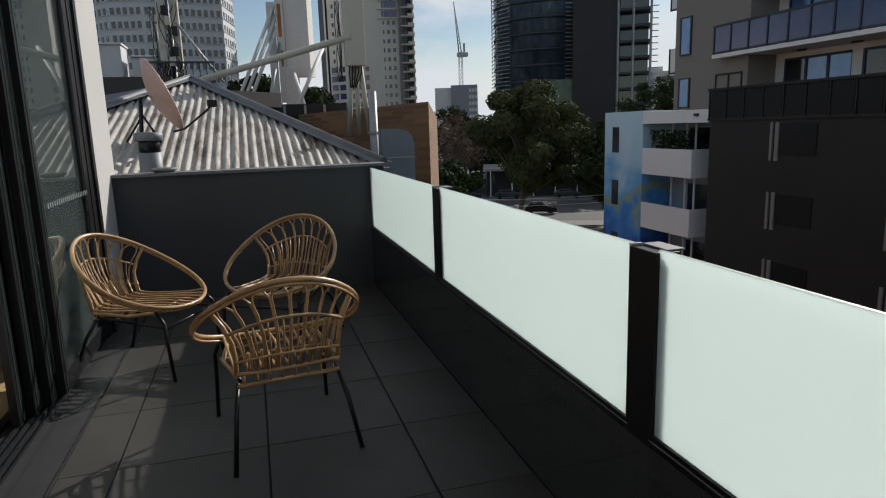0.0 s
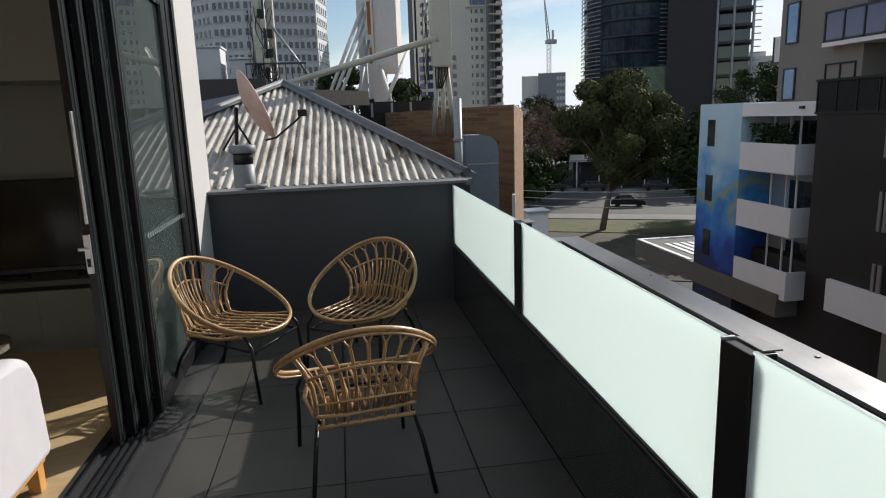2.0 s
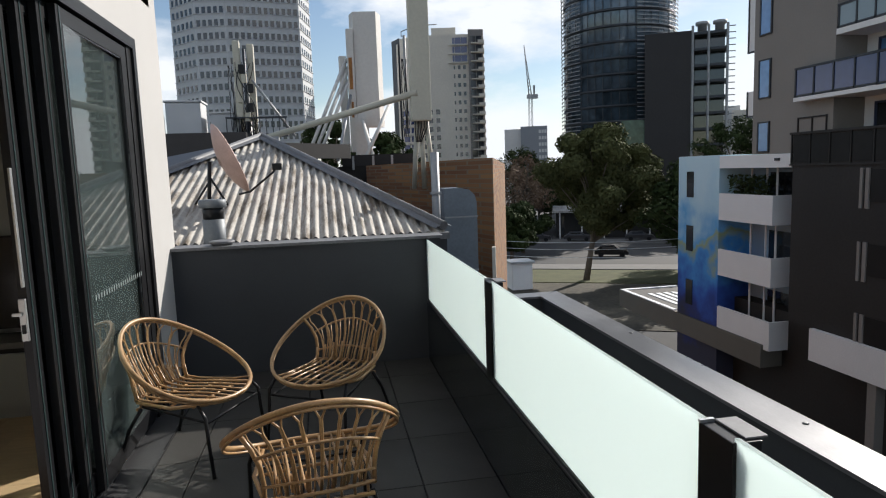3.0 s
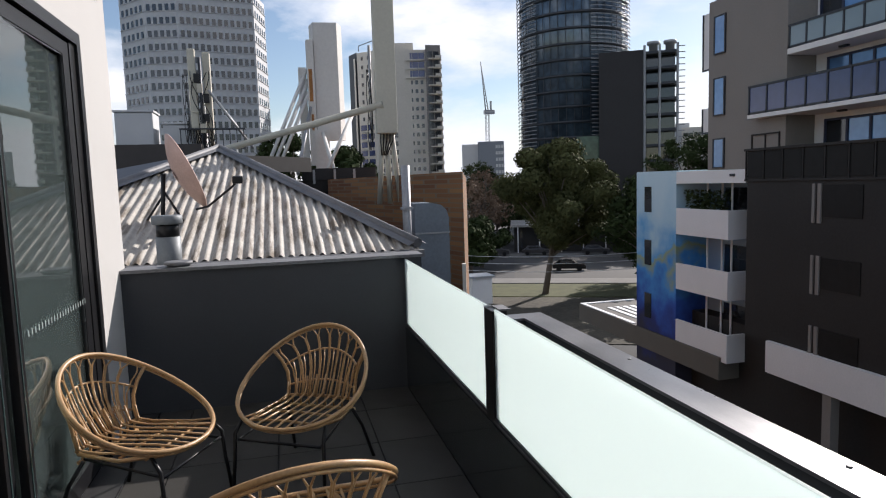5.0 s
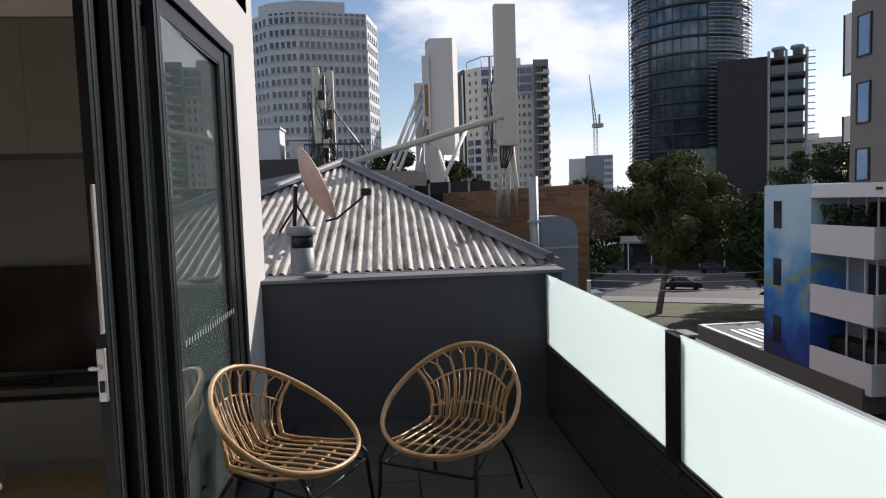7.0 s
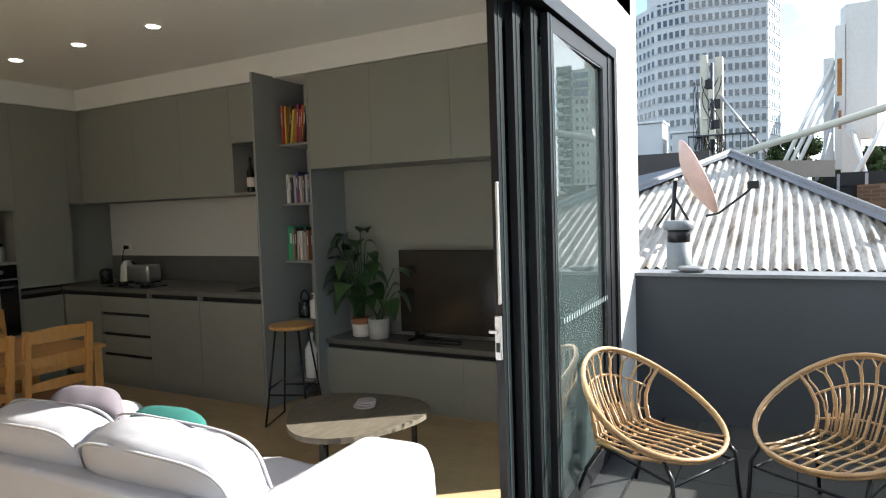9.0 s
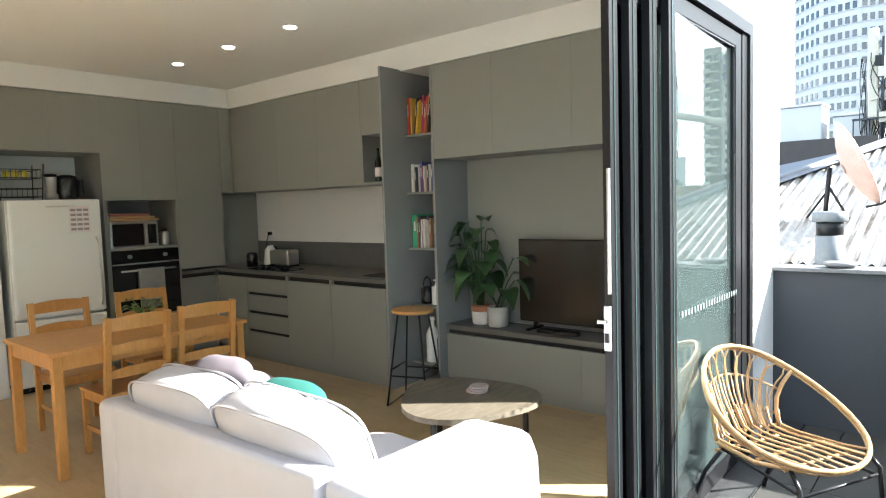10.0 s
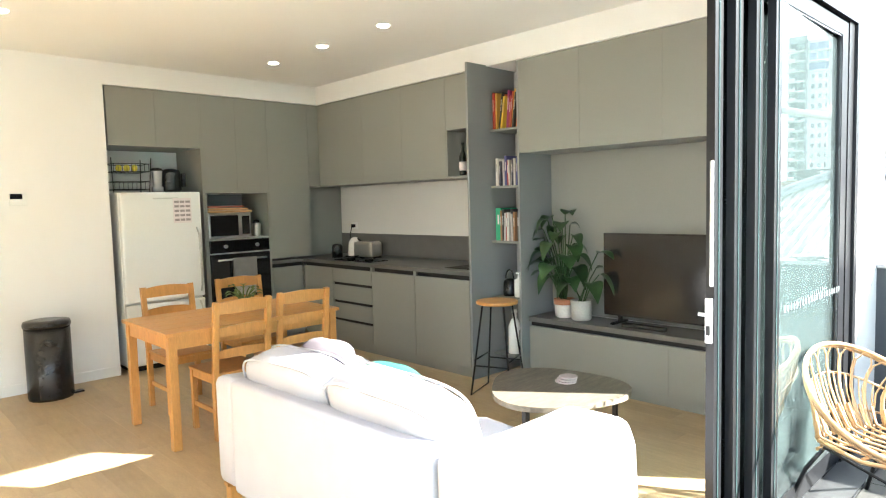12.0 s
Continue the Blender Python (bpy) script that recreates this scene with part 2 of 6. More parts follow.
# ---- balcony ----
GLASS_X = 1.16
setting("balcony_slab", boxes((-1.13, 1.20, -3.0, 5.73, -0.40, -0.012)), GROUT)
setting("wall_end", boxes((-0.90, 1.28, 5.73, 5.90, -0.4, 1.045)), RENDER_DARK, "charcoal rendered parapet wall")
setting("coping_end", boxes((-0.90, 1.30, 5.70, 5.95, 1.045, 1.068)), CAP)
setting("upstand", boxes((1.145, 1.28, -3.0, 5.73, -0.4, 0.486)), UPSTAND, "glossy charcoal upstand below the glass")
setting("gutter", boxes((1.28, 2.29, -3.0, 6.05, -0.4, 0.02)), RENDER_DARK)
setting("outer_parapet", boxes((2.29, 2.48, -3.0, 6.2, -10.2, 0.385), (1.28, 2.29, 6.05, 6.2, -10.2, 0.385)), RENDER_DARK, "dark outer parapet")
setting("parapet_coping", boxes((2.27, 2.50, -3.0, 6.22, 0.385, 0.405), (1.28, 2.27, 6.03, 6.22, 0.385, 0.405)), COPING, "grey metal coping with screw heads")
for y in (-0.6, 1.15, 2.83, 4.55):
    setting("coping_screw", lathe(bmesh.new(), [(0.014, 0.405), (0.014, 0.409), (0.006, 0.411)], 8, (2.44, y, 0)), STEEL_DULL)
setting("building_front", boxes((-6.0, 2.29, -3.2, 6.05, -10.2, -0.41)), FACADE)
setting("wall_south_balcony", boxes((-1.13, 1.82, -3.2, -3.0, -10.2, 2.7)), FACADE)
balustrade = thing("glass_balustrade", "frosted glass balustrade with black posts and thin rails", "balustrade")
SPAN = [(-3.0, -0.57), (-0.45, 1.515), (1.625, 3.535), (3.645, 5.72)]
for a, b in SPAN:
    part("pane", boxes((GLASS_X - 0.006, GLASS_X + 0.006, a, b, 0.522, 1.034), bevel=0.002), FROST, balustrade, "milky white glass pane")
    part("bottom_rail", boxes((GLASS_X - 0.014, GLASS_X + 0.02, a, b, 0.488, 0.521)), BLACK, balustrade)
    part("glazing_strip", boxes((GLASS_X - 0.0165, GLASS_X - 0.0145, a, b, 0.503, 0.507)), CAP, balustrade)
for y in (-0.51, 1.57, 3.59):
    post = part("post", boxes((GLASS_X - 0.015, GLASS_X + 0.055, y - 0.064, y + 0.064, 0.487, 1.026), bevel=0.003), BLACK, balustrade)
    part("post_cap", boxes((GLASS_X + 0.02, GLASS_X + 0.075, y - 0.055, y + 0.055, 1.0265, 1.032), bevel=0.002), CAP, post)
    part("clip", boxes((GLASS_X - 0.018, GLASS_X + 0.018, y + 0.05, y + 0.06, 1.0265, 1.034)), ALU, post)

# ---- the room's shell ----
CEIL_Z = 2.91
setting("floor", boxes((-7.1, -1.13, -3.2, 5.7, -0.40, -0.012)), GROUT)
setting("ceiling", boxes((-7.1, -0.9, -3.2, 5.7, CEIL_Z, 3.2)), CEIL, "white plaster ceiling")
setting("wall_north", boxes((-7.1, -1.13, 5.5, 5.7, -0.4, CEIL_Z)), WHITE)
setting("wall_west", boxes((-7.1, -6.92, 2.70, 5.5, -0.4, CEIL_Z)), WHITE)
setting("wall_west_front", boxes((-7.1, -6.28, -3.0, 2.70, -0.4, CEIL_Z)), WHITE, "plain white painted wall")
setting("wall_south", boxes((-7.1, -1.13, -3.2, -3.0, -0.4, CEIL_Z)), WHITE)
setting("bulkhead_north", boxes((-6.31, -1.13, 4.985, 5.5, 2.705, CEIL_Z)), WHITE)
setting("bulkhead_west", boxes((-6.92, -6.29, 2.70, 5.5, 2.705, CEIL_Z)), WHITE)
setting("wall_facade", boxes((-1.13, -0.90, 5.035, 5.88, -10.2, 4.6)), FACADE, "pale grey rendered outer wall")
setting("wall_over_door", boxes((-1.13, -0.86, -3.2, 5.035, 2.545, 4.6)), FACADE)
setting("wall_door_south", boxes((-1.13, -0.86, -3.0, -1.9, -0.4, 2.545)), FACADE)
# ---- outside: the street below ----
EYE_AT = Vector((0.1, 0.92, 1.63))


def bearing(az, dist, z=0.0):
    """A place by compass bearing from the balcony (0 is straight along it) and distance."""
    return Vector((EYE_AT.x + dist * math.sin(radians(az)), EYE_AT.y + dist * math.cos(radians(az)), z))


GROUND_Z = -10.2
setting("ground", boxes((-1500, 1500, -1500, 1500, -11.0, GROUND_Z)), ASPHALT, "grey asphalt ground")


def strip(name, az0, az1, d0, d1, z0, z1, mat, label=""):
    """A flat band of ground across the line of sight at bearing 25."""
    mid = radians(25)
    f, r = Vector((math.sin(mid), math.cos(mid))), Vector((math.cos(mid), -math.sin(mid)))
    o = Vector((EYE_AT.x, EYE_AT.y))
    def at(d, az):
        p = o + f * d + r * d * math.tan(radians(az - 25))
        return (p.x, p.y)
    return setting(name, slab(bmesh.new(), [at(d0, az0), at(d0, az1), at(d1, az1), at(d1, az0)], z0, z1), mat, label)


strip("road", -30, 75, 77, 98, GROUND_Z, GROUND_Z + 0.02, material("sunlit_road", (0.064, 0.061, 0.057), 0.85, vary=0.12, scale=0.3, fine=6), "pale grey road")
# leaf-strewn ground; its dark mottled colour also paints in dappled tree shade
strip("shaded_ground", 5, 60, 46, 64.4, GROUND_Z, GROUND_Z + 0.06, material("shaded_leaf_litter", (0.060, 0.052, 0.036), 0.95, vary=0.65, scale=0.35, fine=3.5, bump=0.4), "leaf-strewn ground with dappled tree shade in its colour")
strip("grass_verge", 5, 60, 64.5, 72.5, GROUND_Z, GROUND_Z + 0.12, GRASS, "strip of lawn beside the road")
strip("pavement", 5, 60, 73, 76.6, GROUND_Z, GROUND_Z + 0.14, PAVING)
strip("pavement_far", -30, 75, 98, 103, GROUND_Z, GROUND_Z + 0.14, PAVING)
strip("dark_road_mouth", 12, 20.5, 77.5, 110, GROUND_Z + 0.02, GROUND_Z + 0.03, ASPHALT)

DARKGLASS = material("dark_window_glass", (0.02, 0.024, 0.03), 0.08, 0.0, vary=0.3, scale=0.5, fine=2, bump=0, spread=0.3, spec=0.9)
BLUEGLASS = material("blue_window_glass", (0.10, 0.22, 0.42), 0.1, 0.2, vary=0.2, scale=0.5, fine=3, bump=0, spread=0.2, spec=0.9)
SHADE_GLASS = material("dull_black_glass", (0.012, 0.012, 0.012), 0.5, vary=0.3, scale=0.5, fine=3, spec=0.2)
NAVY = material("navy_balustrade_glass", (0.028, 0.045, 0.125), 0.12, 0.2, vary=0.2, scale=0.5, fine=3, bump=0, spec=0.9)
CONCRETE = material("pale_concrete", (0.50, 0.51, 0.52), 0.8, vary=0.08, scale=0.15, fine=2, bump=0.05)
BEIGE = material("beige_concrete", (0.60, 0.565, 0.50), 0.85, vary=0.08, scale=0.15, fine=2, bump=0.05)
GREYWALL = material("grey_render", (0.235, 0.215, 0.195), 0.85, vary=0.06, scale=0.6, fine=14, bump=0.1)
BAND = material("white_balcony_panel", (0.74, 0.73, 0.72), 0.7, vary=0.05, scale=0.8, fine=14)
SCREEN = material("dark_brown_screen", (0.0175, 0.0155, 0.014), 0.7, vary=0.35, scale=0.5, fine=9)
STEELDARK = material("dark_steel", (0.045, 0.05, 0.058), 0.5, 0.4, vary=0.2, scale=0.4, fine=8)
GREEN = material("gum_leaves", (0.078, 0.084, 0.034), 0.9, vary=0.5, scale=0.5, fine=5, bump=0, spec=0.1)
GREEN_DARK = material("dark_leaves", (0.035, 0.05, 0.018), 0.85, vary=0.5, scale=0.5, fine=5, bump=0, spec=0.1)
BARE = material("winter_twigs", (0.17, 0.11, 0.07), 0.9, vary=0.3, scale=1, fine=8, bump=0)
BARK = material("grey_bark", (0.13, 0.105, 0.085), 0.95, vary=0.3, scale=2, fine=15, bump=0.4)
STEEL = material("galvanised_steel", (0.30, 0.31, 0.32), 0.5, 0.4, vary=0.15, scale=2, fine=20)
ANTENNA = material("antenna_cover", (0.50, 0.475, 0.39), 0.6, vary=0.08, scale=1, fine=20)
CREAM = material("cream_billboard_back", (0.60, 0.585, 0.55), 0.7, vary=0.08, scale=0.8, fine=12)
RUSTED = material("rust_streaks", (0.33, 0.15, 0.05), 0.9, vary=0.4, scale=4, fine=20)


def mural():
    """Painted wall: pale blue above, deep blue below, with yellow drifts."""
    m = material("blue_mural", (0.2, 0.4, 0.7), 0.8, vary=0.1, scale=0.5, fine=6)
    n, l = m.node_tree.nodes, m.node_tree.links
    tc, sep, ramp, warp, add, mul = (n.new("ShaderNode" + k) for k in ("TexCoord", "SeparateXYZ", "ValToRGB", "TexNoise", "Math", "Math"))
    l.new(tc.outputs["Object"], sep.inputs[0])
    l.new(tc.outputs["Object"], warp.inputs["Vector"])
    warp.inputs["Scale"].default_value, warp.inputs["Detail"].default_value = 0.55, 4
    mul.operation, mul.inputs[1].default_value = "MULTIPLY", 7.0
    l.new(warp.outputs["Fac"], mul.inputs[0])
    l.new(sep.outputs["Z"], add.inputs[0])
    l.new(mul.outputs[0], add.inputs[1])
    mr = n.new("ShaderNodeMapRange")
    mr.inputs["From Min"].default_value, mr.inputs["From Max"].default_value = -4.5, 4.8
    l.new(add.outputs[0], mr.inputs["Value"])
    l.new(mr.outputs["Result"], ramp.inputs["Fac"])
    e = ramp.color_ramp.elements
    e[0].position, e[0].color = 0.0, (0.035, 0.035, 0.06, 1)
    e[1].position, e[1].color = 1.0, (0.50, 0.66, 0.74, 1)
    for p, c in ((0.14, (0.02, 0.035, 0.18)), (0.30, (0.03, 0.10, 0.42)), (0.45, (0.06, 0.27, 0.62)), (0.55, (0.30, 0.36, 0.20)), (0.60, (0.12, 0.36, 0.66)), (0.78, (0.40, 0.60, 0.72))):
        e.new(p).color = (*c, 1)
    l.new(ramp.outputs["Color"], n["Principled BSDF"].inputs["Base Color"])
    return m


# ---- the apartment building across the street ----
flats = thing("apartment_building", "grey and white apartment building with a blue mural wall", "building")
part("mural_wall", boxes((20.0, 27.0, 30.0, 33.8, GROUND_Z, 1.87)), mural(), flats, "wall painted with a blue mural")
part("recess_wall", boxes((21.9, 27.0, 24.81, 30.0, GROUND_Z, 1.2)), material("pale_blue_wall", (0.30, 0.42, 0.55), 0.8, vary=0.1, scale=0.4), flats)
part("roof_edge", boxes((20.0, 27.0, 24.9, 30.0, 1.2, 1.8)), BAND, flats)
part("grey_wall", boxes((20.0, 30.0, 24.81, 27.5, 1.82, 9.5), (20.0, 30.0, 22.68, 24.81, 2.63, 9.5)), GREYWALL, flats, "plain grey rendered wall")
part("upper_recess", boxes((21.4, 30.0, -18.0, 22.68, 2.6, 9.6)), BAND, flats)
part("rear_wing", boxes((22.5, 30.0, 18.0, 24.0, 9.6, 12.6)), BAND, flats)
part("screen_wall", boxes((20.0, 30.0, -18.0, 24.8, -5.45, 2.62)), SCREEN, flats, "dark brown perforated screen wall")
part("ground_floor", boxes((21.0, 30.0, -18.0, 33.0, GROUND_Z, -5.46)), SCREEN, flats)
for y, z0, z1 in ((32.6, -0.35, 1.05), (32.6, -3.3, -1.9), (32.6, -6.3, -4.9)):
    w = part("window", boxes((19.96, 20.02, y - 0.32, y + 0.32, z0, z1)), DARKGLASS, flats)
for z0, z1 in ((7.12, 8.72), (4.35, 5.95), (1.95, 3.2)):
    w = part("window", boxes((19.95, 20.02, 26.38, 27.02, z0, z1)), BLUEGLASS, flats, "narrow blue-tinted window")
    part("window_frame", boxes((19.93, 20.0, 26.30, 26.38, z0 - 0.06, z1 + 0.06), (19.93, 20.0, 27.02, 27.10, z0 - 0.06, z1 + 0.06), (19.93, 20.0, 26.38, 27.02, z1, z1 + 0.06), (19.93, 20.0, 26.38, 27.02, z0 - 0.06, z0)), STEELDARK, w)
for z in (-0.05, -2.9, -5.87):
    near = 23.6 if z < -5 else 25.95
    b = part("balcony", boxes((20.0, 20.12, 26.0, 30.0, z - 1.35, z), (20.12, 22.6 if z < -5 else 21.2, 26.0, 26.12, z - 1.35, z), (20.12, 21.9, 26.12, 30.0, z - 1.35, z - 1.15)), BAND, flats, "white panelled balcony")
    part("balcony_door", boxes((21.84, 21.9, 26.3, 28.6, z - 1.1, z + 1.0)), DARKGLASS, b)
    for y in (26.9, 27.6, 28.7):
        part("balcony_post", boxes((20.9, 20.97, y, y + 0.07, z - 1.15, z + 1.4)), BAND, b)
part("long_balcony", boxes((19.8, 20.0, -18.0, 23.3, -6.8, -5.45)), BAND, flats, "long white balcony panel")
# dark storeys: recessed openings with pale jambs
for z in (1.15, -1.6, -4.35):
    for k in range(7):
        y = 20.7 - 5.2 * k
        w = part("window", boxes((19.965, 20.01, y - 1.7, y, z - 1.25, z - 0.05)), SHADE_GLASS, flats)
        part("jamb", boxes((19.93, 20.0, y + 0.08, y + 0.24, z - 1.5, z)), GREYWALL, w)
        part("jamb", boxes((19.93, 20.0, y + 0.38, y + 0.5, z - 1.5, z)), GREYWALL, w)
# glazed balconies of the upper storeys
GREYPANE = material("grey_balustrade_glass", (0.22, 0.29, 0.32), 0.12, vary=0.1, scale=0.5, spec=0.8)
for z0, z1, x0, y1, step, top, tint in ((3.88, 4.04, 19.5, 24.28, 1.0, 5.2, NAVY), (6.24, 6.46, 20.0, 22.68, 0.84, 7.35, GREYPANE)):
    b = part("balcony", boxes((x0, 21.4, -18.0, min(y1, 22.68), z0, z1), (x0, 20.0, 22.68, y1, z0, z1)) if x0 < 20 else boxes((x0, 21.4, -18.0, y1, z0, z1)), BAND, flats, "white balcony slab with a framed glass balustrade")
    for k in range(16):
        ya = y1 - 0.07 - step * k
        part("pane", boxes((x0 + 0.05, x0 + 0.08, ya - step + 0.06, ya - 0.02, z1 + 0.1, top - 0.05)), tint, b)
        part("balcony_post", boxes((x0 + 0.02, x0 + 0.11, ya - 0.02, ya + 0.05, z0 + 0.08, top)), STEELDARK, b)
    part("rail", boxes((x0 + 0.01, x0 + 0.12, -18.0, y1, top - 0.05, top + 0.03)), STEELDARK, b)
    part("lower_rail", boxes((x0 + 0.02, x0 + 0.1, -18.0, y1, z1 + 0.03, z1 + 0.1)), STEELDARK, b)
    if x0 < 20:
        part("pane", boxes((x0 + 0.1, 20.0, y1 - 0.06, y1 - 0.03, z1 + 0.1, top - 0.05)), tint, b)
    for k in range(5):
        lamp = part("soffit_lamp", boxes((20.7, 20.85, 20.6 - 2.4 * k, 20.95 - 2.4 * k, z0 - 0.07, z0 - 0.002)), STEELDARK, b)
# glazing of the recessed storeys: blue panes in navy frames
NAVYFRAME = material("navy_window_frame", (0.02, 0.03, 0.07), 0.5, vary=0.1, scale=1)
for z0, z1, first in ((2.65, 3.66, 22.05), (4.06, 6.05, 22.0), (6.48, 8.62, 22.4)):
    for k in range(12):
        y = first - 1.02 * k - (0.5 if k > 2 else 0) - (0.6 if k > 6 else 0)
        dark = (k + int(z0)) % 4 in (1, 2) if z0 != 4.06 else k > 4
        w = part("window", boxes((21.37, 21.4, y - 0.92, y, z0, z1)), DARKGLASS if dark else BLUEGLASS, flats)
        part("window_frame", boxes((21.33, 21.4, y, y + 0.1, z0, z1), (21.33, 21.4, y - 0.92, y, z1 - 0.09, z1)), NAVYFRAME, w)
part("screen_rail", boxes((19.9, 20.0, -18.0, 24.93, 2.56, 2.66)), SCREEN, flats)
part("screen_frame", boxes((19.94, 19.985, 22.95, 24.56, 3.2, 3.26), (19.94, 19.985, 22.95, 23.0, 2.66, 3.2), (19.94, 19.985, 23.72, 23.77, 2.66, 3.2), (19.94, 19.985, 24.51, 24.56, 2.66, 3.2)), SCREEN, flats, "small framed balustrade")
for k in range(30):
    y = 24.86 - 1.05 * k
    part("rail_post", boxes((19.94, 20.0, y - 0.03, y + 0.03, 1.35, 2.56)), SCREEN, flats)
    part("screen_panel", boxes((19.97, 20.0, y - 0.97, y - 0.08, 1.42, 2.5)), SHADE_GLASS, flats)
part("screen_sill", boxes((19.93, 20.0, -18.0, 24.93, 1.27, 1.35)), SCREEN, flats)
part("roof_lamp", boxes((19.9, 20.0, 25.6, 25.85, 1.5, 1.62)), STEELDARK, flats)
part("column", boxes((19.9, 20.3, 20.0, 20.4, GROUND_Z, -6.81)), GREYWALL, flats)
part("column", boxes((19.9, 20.3, 14.0, 14.4, GROUND_Z, -6.81)), GREYWALL, flats)
for z0, z1 in ((6.55, 9.15), (3.6, 4.75)):
    side = part("side_balcony", boxes((20.25, 22.0, 27.5, 28.25, z0, z1)), BAND, flats, "white side balcony")
    part("edge_trim", boxes((20.2, 20.25, 27.5, 28.28, z0 - 0.05, z0 + 0.03), (20.2, 20.25, 28.22, 28.28, z0 + 0.03, z1)), STEELDARK, side)
part("awning", boxes((19.9, 24.0, 26.4, 41.0, -8.1, -7.0)), material("brown_fascia", (0.055, 0.049, 0.042), 0.7, vary=0.1, scale=0.5), flats, "brown street awning")
part("fascia", boxes((19.87, 19.9, 26.4, 41.0, -8.1, -7.0), (19.87, 24.0, 26.37, 26.4, -8.1, -7.0)), material("taupe_fascia", (0.13, 0.12, 0.10), 0.7, vary=0.1, scale=0.5), flats)
part("roof_marking", boxes((19.95, 20.2, 34.2, 41.0, -6.99, -6.95), (20.2, 24.0, 40.7, 41.0, -6.99, -6.95)), BAND, flats, "white painted edge")
for k in range(5):
    part("roof_line", boxes((20.9 + 0.55 * k, 21.2 + 0.55 * k, 35.5, 39.0, -6.99, -6.96)), BAND, flats)
hedge_bm = bmesh.new()
for k in range(420):
    p = Vector((random.uniform(20.2, 21.0), random.uniform(27.0, 29.7), random.uniform(-0.1, 0.85)))
    d = Vector((random.gauss(0, 1), random.gauss(0, 1), random.gauss(0, 1))).normalized() * 0.13
    e = d.orthogonal().normalized() * 0.08
    hedge_bm.faces.new([hedge_bm.verts.new(p + q) for q in (d, e, -d, -e)])
hedge_ob = part("balcony_hedge", hedge_bm, GREEN_DARK)
tagged(hedge_ob, "clipped green hedge on the top balcony", "hedge")


# ---- towers ----
def window_field(parent, face, w, h, mat, limit=300, rest=None):
    """Windows on a facade: face is a list of poses; the first ones are pieces, the others one joined part."""
    data = mesh_of("window", boxes((-w / 2, w / 2, -0.12, 0.05, -h / 2, h / 2)), mat)
    for m in face[:limit]:
        again("window", data, parent, m=m)
    if face[limit:]:
        bm = bmesh.new()
        for m in face[limit:]:
            box(bm, -w / 2, w / 2, -0.12, 0.05, -h / 2, h / 2, m=m)
        tagged(part("window_rest", bm, mat, parent), kind="stuff")


def wall_poses(p0, p1, zs, columns, inset):
    """Poses on the vertical wall from p0 to p1 (seen from its right-hand side), one for each window."""
    way = (p1 - p0)
    length = way.length
    way = way.normalized()
    turn = math.degrees(math.atan2(way.y, way.x))
    out_ = []
    for z in zs:
        for k in range(columns):
            p = p0 + way * (inset + (length - 2 * inset) * (k + 0.5) / columns)
            out_.append(pose(p.x, p.y, z, 0, 0, turn))
    return out_


def prism(outline, z0, z1):
    return slab(bmesh.new(), [(p.x, p.y) for p in outline], z0, z1)


white_tower = thing("white_tower", "tall white octagonal office tower with square dark windows", "tower")
D = 170
oc = [bearing(-11.4, D + 12), bearing(-9.62, D + 3), bearing(-7.2, D), bearing(-1.27, D + 2), bearing(-0.4, D + 14), bearing(-0.6, D + 34), bearing(-3, D + 42), bearing(-8.5, D + 42), bearing(-11.3, D + 34)]
part("wall", prism(oc, GROUND_Z, 50.6), CONCRETE, white_tower)
crown = [bearing(-10.3, D + 7.5), bearing(-9.4, D + 4), bearing(-7.15, D + 0.8), bearing(-3.1, D + 1.6), bearing(-3.1, D + 25), bearing(-9.5, D + 25)]
part("crown", prism(crown, 50.6, 53.4), CONCRETE, white_tower)
zs = [48.5 - 3.08 * k for k in range(17)]
poses = wall_poses(oc[2], oc[3], zs, 12, 0.2) + wall_poses(oc[1], oc[2], zs, 5, 0.2) + wall_poses(oc[3], oc[4], zs, 5, 0.3) + wall_poses(oc[0], oc[1], zs, 5, 0.4)
window_field(white_tower, poses, 0.86, 1.5, DARKGLASS, 300)
window_field(white_tower, wall_poses(oc[2], oc[3], [50.1], 12, 0.2) + wall_poses(oc[1], oc[2], [50.1], 5, 0.2), 0.86, 0.45, DARKGLASS)
ledges = bmesh.new()
for z in zs:
    for a, b in ((oc[0], oc[1]), (oc[1], oc[2]), (oc[2], oc[3]), (oc[3], oc[4])):
        way = (b - a).normalized()
        nrm = Vector((way.y, -way.x, 0))
        q = [a, b, b + nrm * 0.18, a + nrm * 0.18]
        slab(ledges, [(p.x, p.y) for p in q], z - 0.95, z - 0.82)
part("ledge", ledges, CONCRETE, white_tower)

beige = thing("beige_tower", "beige concrete apartment tower with glazed corners and balconies", "tower")
D = 205
bt = [bearing(7.13, D + 4), bearing(8.51, D), bearing(13.06, D), bearing(13.1, D + 22), bearing(7.2, D + 22)]
part("wall", prism(bt, GROUND_Z, 43.0), BEIGE, beige)
part("rooftop", prism([bearing(9.9, D + 5), bearing(12.0, D + 5), bearing(12.0, D + 14), bearing(9.9, D + 14)], 43, 46.2), BEIGE, beige)
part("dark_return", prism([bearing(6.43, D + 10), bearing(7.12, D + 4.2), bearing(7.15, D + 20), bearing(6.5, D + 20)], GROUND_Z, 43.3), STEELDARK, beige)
part("corner_fin", prism([bearing(6.82, D + 5.6), bearing(6.96, D + 4.6), bearing(6.98, D + 6), bearing(6.84, D + 7)], GROUND_Z, 41.5), BEIGE, beige)
